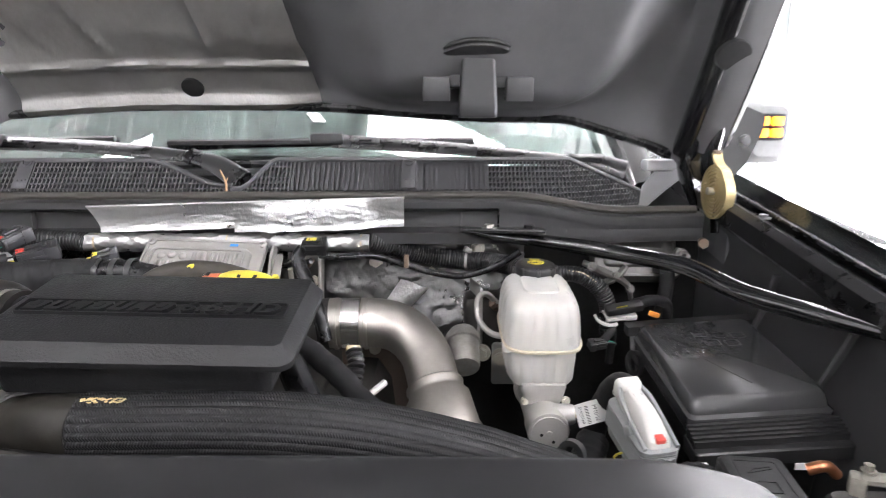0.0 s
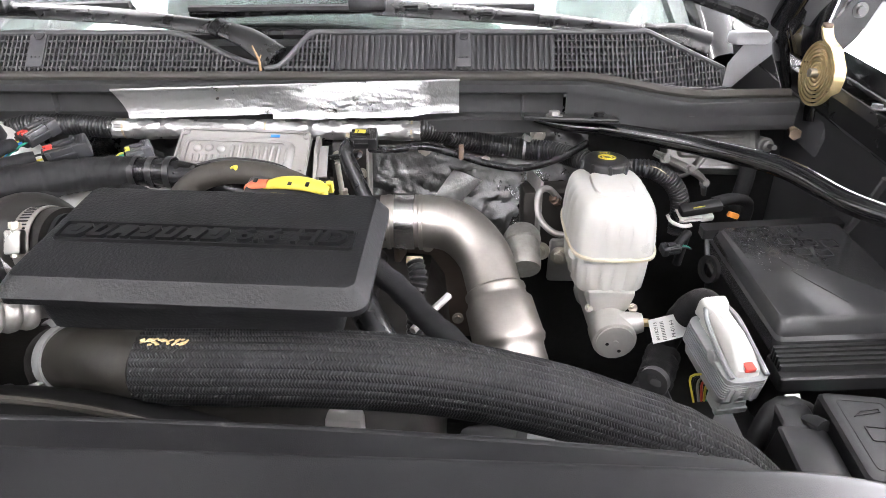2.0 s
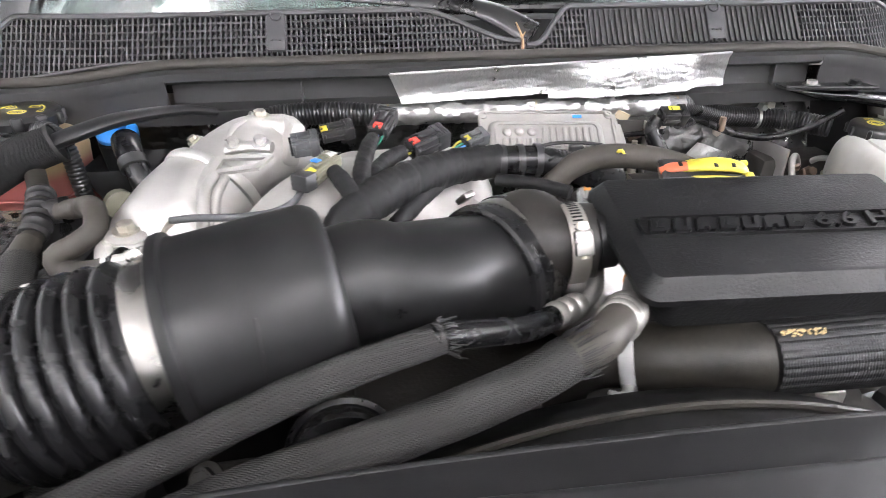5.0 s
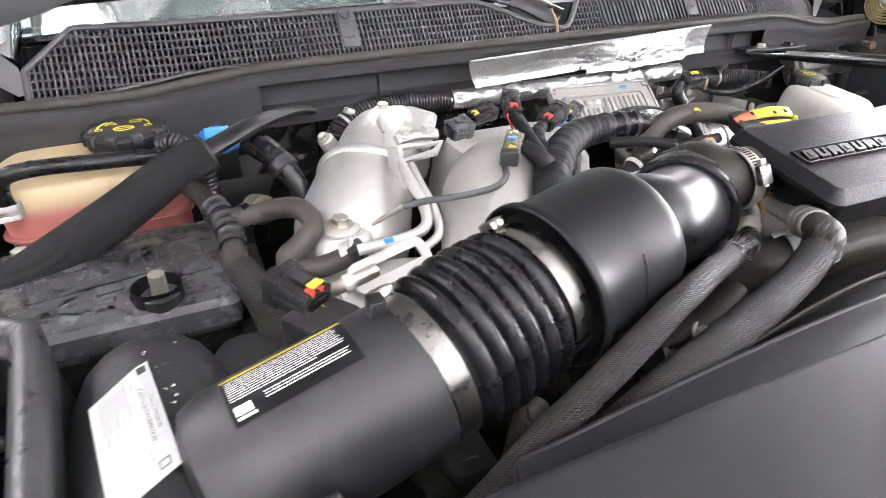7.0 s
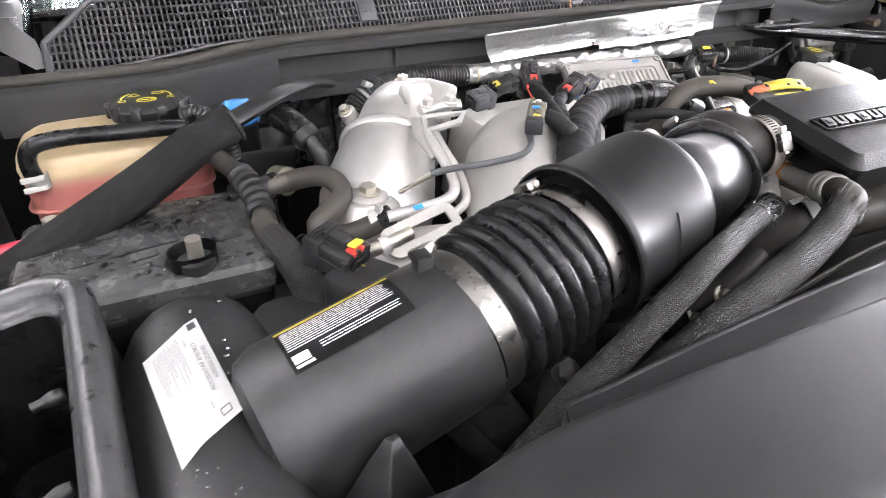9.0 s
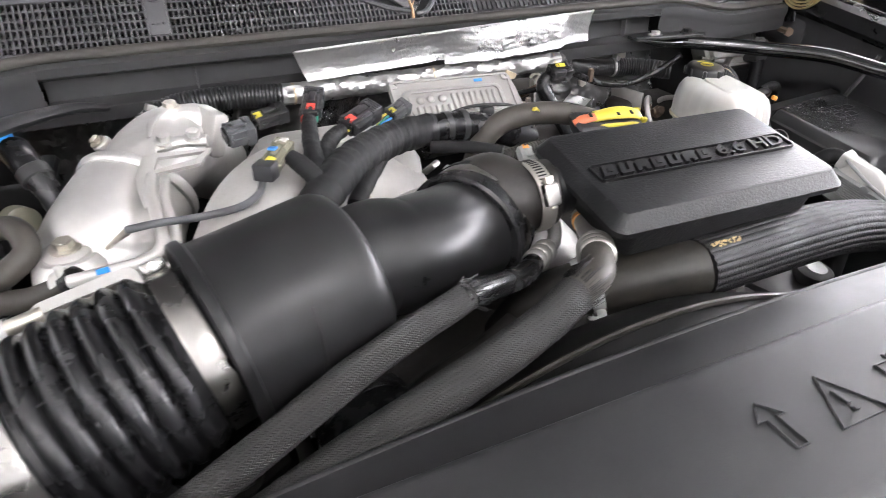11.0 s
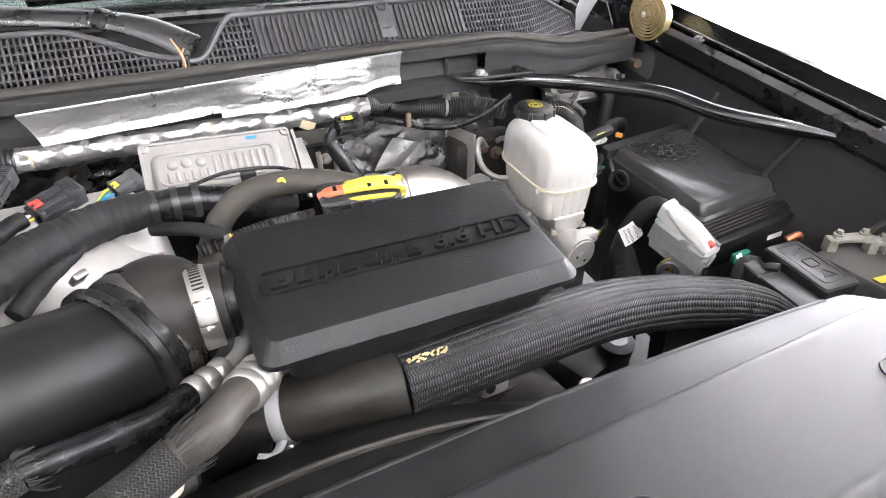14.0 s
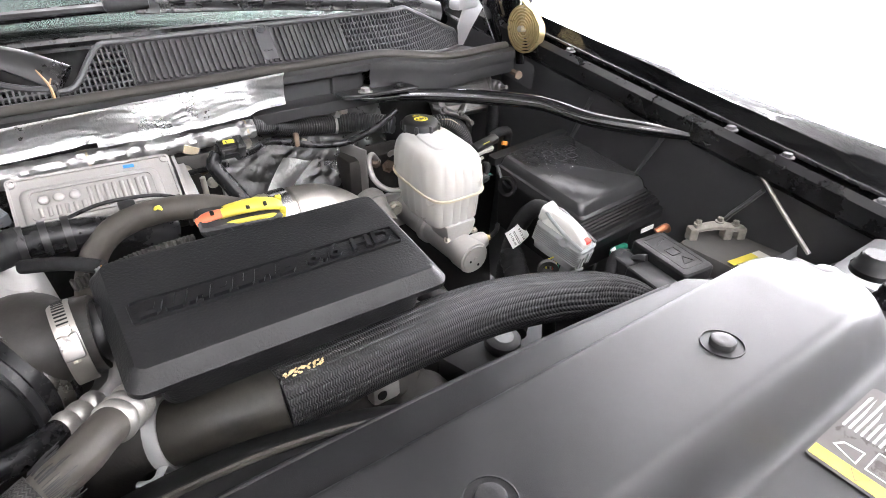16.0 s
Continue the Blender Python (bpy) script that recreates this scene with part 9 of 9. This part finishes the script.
for k in range(3):
    part("side_slot", rbox((-1.06 + 0.06 * k, 0.598, 1.160), (0.04, 0.004, 0.006), 0.001), M_PLASTIC, b2t)
for x, y, hx, hy in ((-1.04, 0.70, 0.05, 0.03), (-1.02, 0.665, 0.012, 0.010), (-1.06, 0.72, 0.018, 0.012), (-1.0, 0.74, 0.03, 0.012), (-0.95, 0.70, 0.015, 0.04)):
    part("moulded_symbol", ring_band(rounded(hx, hy, 0.004, 3), 0.0014, frame_of((x, y, 1.1836), (1, 0.15, 0), (0, 0, 1)), 0.001), M_COVER, b2t)
part("stud", tube([(-0.976, 0.620, 1.17), (-0.975, 0.617, 1.215)], 0.0068, 14, 0.006), M_ZINC, b2t, "bare threaded stud")
bm = loft([[(-0.978 + x, 0.628 + y, z) for x, y in rounded(0.021, 0.019, 0.0185, 6)] for z in (1.183, 1.199)], caps=(False, False))
bmesh.ops.solidify(bm, geom=bm.faces[:], thickness=0.003)
part("stud_guard", bm, M_PLASTIC, b2t)
part("stud_collar", lathe((-0.976, 0.62, 1.183), (0, 0, 1), [(0, 0.016), (0.010, 0.016), (0.012, 0.012), (0.008, 0.008)], 24), M_PLASTIC, b2t)
for p in ((-1.068, 0.766, 1.182), (-1.10, 0.755, 1.182)):
    hexbolt(p, (0, 0, 1), 0.008, 0.014, b2t)
random.seed(21)
drops = bmesh.new()
for k in range(420):
    x, y = -1.12 + 0.19 * random.random(), 0.61 + 0.155 * random.random()
    r = 0.0008 + 0.0034 * random.random() ** 2
    lathe((x, y, 1.1838), (0, 0, 1), [(0, r), (r * 0.35, r * 0.8), (r * 0.55, r * 0.4), (r * 0.6, 0)], 8, drops)
wet = thing("water_drops", (-1.0, 0.7, 1.173), "water drops on the battery cover", "water")
tagged(part("drop", drops, M_WATER, wet), kind="stuff")
random.seed(0)
blk = thing("relay_block", (-0.9, 0.61, 1.1), "black plastic relay block beside the battery", "relay box")
part("block", rbox((-0.905, 0.605, 1.115), (0.05, 0.05, 0.05), 0.006, (0, 0, 10)), M_PLASTIC, blk)
part("shelf", rbox((-0.91, 0.69, 1.14), (0.06, 0.15, 0.02), 0.004), M_PLASTIC, blk)
part("block", rbox((-0.905, 0.79, 1.15), (0.05, 0.05, 0.05), 0.005), M_PLASTIC, blk)

# ---- hood, held open ----
hood = thing("hood", (XC, 1.04, 1.40), "open black truck hood with a foil-faced liner", "hood")
HA_ = radians(50)


def rear_edge_z(x):
    u = abs(x - XC)
    return 1.452 - 0.02 * smooth(0.1, 0.5, u) - 0.045 * smooth(0.56, 0.76, u) - 0.035 * smooth(0.74, 0.82, u)


def hood_at(x, s, drop=0.0):
    """s metres from the rear edge along the open hood; drop: away from it, downwards."""
    y = 1.055 - s * math.cos(HA_) - drop * math.sin(HA_)
    z = rear_edge_z(x) + (1.45 - rear_edge_z(x)) * smooth(0.0, 0.6, s) + s * math.sin(HA_) - drop * math.cos(HA_)
    return Vector((x, y, z))


def inner_drop(x, s):
    u = x - XC
    xi, xo = 0.145 + 0.75 * s - 1.6 * min(s, 0.23) ** 2, 0.215 + 0.85 * s - 0.4 * s * s
    hump = 0.07 * smooth(-0.205 - 0.14 * s, -0.075 - 0.05 * s, x) * (1 - smooth(xi, max(xo, xi + 0.05), x)) * smooth(-0.01, 0.10, s)
    edge = 0.03 * smooth(0.755, 0.80, abs(u)) - 0.02 * smooth(0.62, 0.70, abs(u)) * (1 - smooth(0.74, 0.77, abs(u))) * smooth(0.02, 0.08, s)
    lip = 0.012 * (1 - smooth(0.0, 0.04, s))
    left = 0.03 * smooth(0.34, 0.40, -u)
    return hump + edge + lip + left


bm = bmesh.new()
xs = [XC - 0.84 + 0.0105 * k for k in range(161)]
ss = [0, 0.01, 0.02, 0.03, 0.04, 0.055] + [0.075 + 0.025 * k for k in range(14)] + [0.5 + 0.1 * k for k in range(7)]
g = [[bm.verts.new(hood_at(x, s, inner_drop(x, s))) for s in ss] for x in xs]
for a, b in zip(g, g[1:]):
    for k in range(len(ss) - 1):
        bm.faces.new((a[k], a[k + 1], b[k + 1], b[k]))
part("inner_panel", bm, M_INNERBLACK, hood)
bm = bmesh.new()
g = [[bm.verts.new(hood_at(x, s - 0.01, -0.03 - 0.02 * (1 - ((x - XC) / 0.84) ** 2))) for s in ss] for x in [XC - 0.85 + 0.05 * k for k in range(35)]]
for a, b in zip(g, g[1:]):
    for k in range(len(ss) - 1):
        bm.faces.new((a[k], b[k], b[k + 1], a[k + 1]))
part("outer_panel", bm, M_BODYBLACK, hood, "gloss black outer skin")
for s in (-1, 1):
    part("edge_flange", tube([hood_at(XC + s * 0.845, t, 0.0) for t in (0.0, 0.15, 0.4, 0.8, 1.1)], 0.016, 10, 0.04, squash=1.6), M_BODYBLACK, hood)
    part("side_rail", tube([hood_at(XC + s * 0.79, t, 0.012) for t in (0.02, 0.2, 0.5, 1.0)], 0.02, 10, 0.04), M_BODYBLACK, hood)
    part("rail_hole", lathe(hood_at(XC + s * 0.80, 0.20, 0.028), (0, -math.sin(HA_), -math.cos(HA_)), [(-0.002, 0.026), (0.004, 0.024), (0.005, 0.0)], 24), M_DARK, hood)
part("rear_seal", tube([hood_at(x, 0.004, 0.012) for x in xs[4:-4:6]], 0.008, 8, 0.02), M_RUBBER, hood)
lin = bmesh.new()
ls = [0.004 + 0.006 * k for k in range(56)] + [0.4, 0.5, 0.7, 0.9]
g = []
for i in range(61):
    row = []
    for s in ls:
        x = -0.705 + (0.705 - 0.201 - 0.14 * min(s, 0.4)) * i / 60
        fold = 0
        for x0, lean, bend, wd in ((-0.52, -0.55, 1.4, 0.004), (-0.60, -0.8, 2.0, 0.005), (-0.36, -0.2, 0.8, 0.003), (-0.66, -0.5, 1.0, 0.004), (-0.29, 0.1, 0.4, 0.003)):
            q = x - (x0 + lean * (s - 0.10) + bend * (s - 0.10) ** 2)
            fold += 0.005 * math.exp(-(q / (wd * 1.6)) ** 2) * smooth(0.09, 0.14, s) + 0.003 * math.tanh(q / 0.02) * smooth(0.09, 0.14, s)
        fold += 0.0025 * noise.noise(Vector((x * 22, s * 30, 3.0)))
        bead = 0.008 * math.exp(-((s - 0.018) / 0.009) ** 2) + 0.007 * math.exp(-((s - 0.085) / 0.006) ** 2)
        row.append(lin.verts.new(hood_at(x, s, inner_drop(x, s) * (1 - smooth(-0.30, -0.2, x)) + 0.010 + fold + bead)))
    g.append(row)
for a, b in zip(g, g[1:]):
    for k in range(len(ls) - 1):
        lin.faces.new((a[k], a[k + 1], b[k + 1], b[k]))
bmesh.ops.solidify(lin, geom=lin.faces[:], thickness=-0.004)
part("liner", lin, M_LINER, hood, "creased grey foil liner")
hp = hood_at(-0.413, 0.043, inner_drop(-0.413, 0.043) + 0.0155)
part("liner_hole", lathe(hp, (0, -math.sin(HA_), -math.cos(HA_)), [(-0.004, 0.018), (0.0, 0.018), (0.001, 0.016), (0.001, 0.0)], 24), M_DARK, hood)
bp = Vector((0.052, 0.955, 1.497))
bd_ = Vector((0, -0.46, -0.89))
part("bumper_plate", lathe(bp, bd_, [(-0.03, 0.074), (-0.004, 0.082), (0.004, 0.083), (0.008, 0.08), (0.010, 0.072), (0.010, 0.055), (0.016, 0.052), (0.018, 0.0)], 44), M_PLASTIC, hood, "black plastic bumper plate")
for sx in (-1, 1):
    part("bumper_cheek", rbox(bp + Vector((sx * 0.062, -0.032, -0.028)), (0.042, 0.03, 0.036), 0.003, (6, 0, 0), taper=(0.96, 0.9)), M_PLASTIC, hood)
    part("cheek_web", rbox(bp + Vector((sx * 0.034, -0.02, -0.012)), (0.02, 0.03, 0.03), 0.003), M_PLASTIC, hood)
part("bumper_plug", loft([[bp + Vector((x, y - 0.034, z)) for x, y in rounded(hx, hy, 0.007, 5)] for z, hx, hy in ((-0.070, 0.0275, 0.02), (-0.067, 0.029, 0.0215), (-0.05, 0.029, 0.0215), (-0.02, 0.027, 0.0205), (0.014, 0.0255, 0.02), (0.018, 0.022, 0.016))]), M_COVER, hood, "grey square plug")
part("bumper_seal", tube([bp + bd_ * 0.002 + (Vector((1, 0, 0)) * math.cos(a) + Vector((0, 0.89, -0.46)) * math.sin(a)) * 0.083 for a in [2 * math.pi * k / 28 for k in range(29)]], 0.004, 8, 0.01), M_DARK, hood)


def hinge(side):
    s = side

    def X(x):
        return XC + s * (x - XC)
    h = part("hinge", rbox((X(0.462), 0.985, 1.25), (0.01, 0.09, 0.12), 0.004), M_INNERBLACK, hood, "black hinge with a coiled yellow-zinc spring")
    part("arm", tube([(X(0.452), 0.975, 1.24), (X(0.45), 0.985, 1.30), (X(0.445), 1.0, 1.36), (X(0.45), 1.0, 1.42)], [0.012, 0.014, 0.022, 0.03], 12, 0.01, squash=0.45, up=(1, 0, 0)), M_BODYBLACK, h, "gloss black arm")
    part("arm", tube([(X(0.44), 1.03, 1.27), (X(0.415), 1.03, 1.34), (X(0.42), 1.02, 1.40)], [0.012, 0.02, 0.03], 12, 0.01, squash=0.5, up=(1, 0, 0)), M_BODYBLACK, h)
    if s > 0:
        part("pivot", lathe((X(0.425), 0.955, 1.228), (-0.3 * s, -1, 0), [(-0.02, 0.006), (0.004, 0.006), (0.006, 0.009), (0.012, 0.0085)], 6), M_RUST, h, sharp=25)
    cx = Vector((X(0.440), 0.954, 1.312))
    ax = Vector((-1.0 * s, 0.0, 0.04)).normalized()
    n = Vector((0, 0, 1))
    b = ax.cross(n).normalized()
    pts = []
    for k in range(220):
        a = -math.pi / 2 + 7 * 2 * math.pi * k / 219
        r = 0.006 + 0.0385 * k / 219
        pts.append(cx + n * r * math.cos(a) + b * r * math.sin(a) * s)
    e = pts[-1]
    pts += [e + n * 0.014 + b * 0.004 * s, e + n * 0.032 + b * 0.024 * s, e + n * 0.046 + b * 0.048 * s, e + n * 0.060 + b * 0.058 * s]
    hook = pts[-1]
    bm = bmesh.new()
    path, _ = spline(pts, 0.005)
    rows = []
    for k, p in enumerate(path):
        t = (path[min(k + 1, len(path) - 1)] - path[max(k - 1, 0)]).normalized()
        o = t.cross(ax).normalized() * 0.0017
        rows.append([bm.verts.new(p + o + ax * 0.0075), bm.verts.new(p - o + ax * 0.0075), bm.verts.new(p - o - ax * 0.0075), bm.verts.new(p + o - ax * 0.0075)])
    for a, c in zip(rows, rows[1:]):
        for k in range(4):
            bm.faces.new((a[k], a[(k + 1) % 4], c[(k + 1) % 4], c[k]))
    bm.faces.new(rows[0][::-1])
    bm.faces.new(rows[-1])
    part("coil_spring", bm, M_BRASS, h, "flat coiled yellow-zinc spring")
    part("spring_hook", rbox(hook, (0.013, 0.008, 0.009), 0.002, (20, 0, 0)), M_RUST, h, "rusty spring hook")
    part("spring_hub", lathe(cx - ax * 0.008, ax, [(0, 0.006), (0.024, 0.006), (0.025, 0.004)], 14), M_ZINC, h)
    plate = [(0.405, 1.365), (0.42, 1.33), (0.45, 1.318), (0.468, 1.345), (0.487, 1.328), (0.51, 1.355), (0.53, 1.405), (0.533, 1.432), (0.50, 1.446), (0.452, 1.442), (0.425, 1.40)]
    bm = loft([[(X(px), py, pz) for px, pz in plate] for py in (1.004, 1.014)])
    bmesh.ops.bevel(bm, geom=bm.edges[:], offset=0.003, segments=2, affect="EDGES")
    part("hinge_plate", bm, M_BODYBLACK, h, "bent black hinge plate", sharp=60)
    for px, pz in ((0.475, 1.415), (0.50, 1.39), (0.45, 1.38)):
        hexbolt((X(px), 1.004, pz), (0, -1, 0), 0.007, 0.006, h, mat=M_INNERBLACK)
    part("corner_trim", rbox((X(0.39), 1.085, 1.345), (0.06, 0.03, 0.02), 0.006, (0, 0, 10 * s)), M_CORNER, h, "pale plastic corner trim")
    return h


hinge(1)
hinge(-1)

# ---- engine front clutter below the coolant lines ----
fc = thing("belt_tensioner", (-0.5, 0.47, 1.05), "grimy cast belt tensioner with bolts below the hoses", "belt tensioner")
part("arm", tube([(-0.56, 0.50, 1.03), (-0.53, 0.475, 1.09), (-0.49, 0.46, 1.13), (-0.455, 0.465, 1.15)], [0.028, 0.026, 0.022, 0.018], 16, 0.008, squash=0.7), M_CASTBLACK, fc)
part("pulley", lathe((-0.60, 0.45, 1.10), (0.1, -1, 0.25), [(-0.02, 0.03), (-0.018, 0.045), (-0.012, 0.046), (-0.01, 0.042), (0.008, 0.042), (0.010, 0.046), (0.016, 0.045), (0.017, 0.02), (0.02, 0.012)], 36), M_RUBBER, fc, "smooth black pulley")
part("boss", lathe((-0.463, 0.455, 1.140), (0.0, -0.6, 0.8), [(-0.012, 0.02), (0.0, 0.018), (0.003, 0.012)], 22), M_CASTBLACK, fc)
hexbolt((-0.463, 0.453, 1.143), (0.0, -0.6, 0.8), 0.006, 0.006, fc)
for p in ((-0.535, 0.452, 1.10), (-0.51, 0.447, 1.125), (-0.64, 0.42, 1.09)):
    hexbolt(p, (0.0, -0.8, 0.6), 0.007, 0.008, fc)
pb_ = thing("mount_bracket", (-0.66, 0.40, 1.02), "dirty cast mounting bracket beside the bellows", "bracket")
part("web", tube([(-0.70, 0.42, 1.02), (-0.67, 0.405, 1.07), (-0.645, 0.40, 1.11), (-0.62, 0.41, 1.13)], [0.026, 0.022, 0.018, 0.014], 14, 0.008, squash=0.6), M_CASTBLACK, pb_)
part("web", tube([(-0.66, 0.40, 1.08), (-0.70, 0.40, 1.10), (-0.735, 0.405, 1.09)], [0.012, 0.014, 0.012], 12, 0.008, squash=0.7), M_CASTBLACK, pb_)
hexbolt((-0.672, 0.39, 1.085), (-0.1, -0.8, 0.6), 0.0095, 0.010, pb_)
hexbolt((-0.73, 0.392, 1.095), (-0.1, -0.8, 0.6), 0.007, 0.008, pb_)
part("arm", tube([(-0.675, 0.475, 1.07), (-0.698, 0.446, 1.092), (-0.722, 0.430, 1.078), (-0.74, 0.42, 1.04)], [0.014, 0.017, 0.010, 0.009], 14, 0.006, squash=0.6), M_CASTBLACK, pb_)
hexbolt((-0.7, 0.438, 1.104), (-0.2, -0.6, 0.75), 0.009, 0.010, pb_, mat=M_CASTBLACK)
bs = thing("braided_sleeve", (-0.80, 0.40, 1.08), "black braided sleeve running under the airbox neck", "cable")
part("sleeve", tube([(-0.84, 0.475, 1.10), (-0.819, 0.441, 1.10), (-0.804, 0.415, 1.09), (-0.79, 0.382, 1.08), (-0.77, 0.335, 1.055)], 0.0095, 20, 0.004), M_MESH, bs)
sb = thing("splash_box", (-0.765, 0.44, 1.0), "black moulded plastic box below the bellows", "cover")
part("shell", loft([[Vector((-0.768 + a, 0.440 + b, z)) for a, b in rounded(hx, hy, 0.008, 4)] for z, hx, hy in ((0.95, 0.026, 0.034), (1.085, 0.022, 0.03), (1.09, 0.019, 0.027))]), M_PLASTIC, sb)
part("moulded_line", rbox((-0.768, 0.440, 1.0905), (0.02, 0.004, 0.002), 0.0006), M_PLASTIC, sb)
part("moulded_line", rbox((-0.768, 0.428, 1.0905), (0.014, 0.003, 0.002), 0.0006), M_PLASTIC, sb)
lw = thing("loose_wiring", (-0.72, 0.36, 1.05), "black taped wires running down beside the bellows", "cable")
for k in range(3):
    part("wire", tube([(-0.80 + 0.012 * k, 0.36, 1.11), (-0.78 + 0.012 * k, 0.345, 1.08), (-0.74 + 0.012 * k, 0.34, 1.03), (-0.70, 0.33, 0.98)], 0.005, 8, 0.008), M_TAPE, lw)
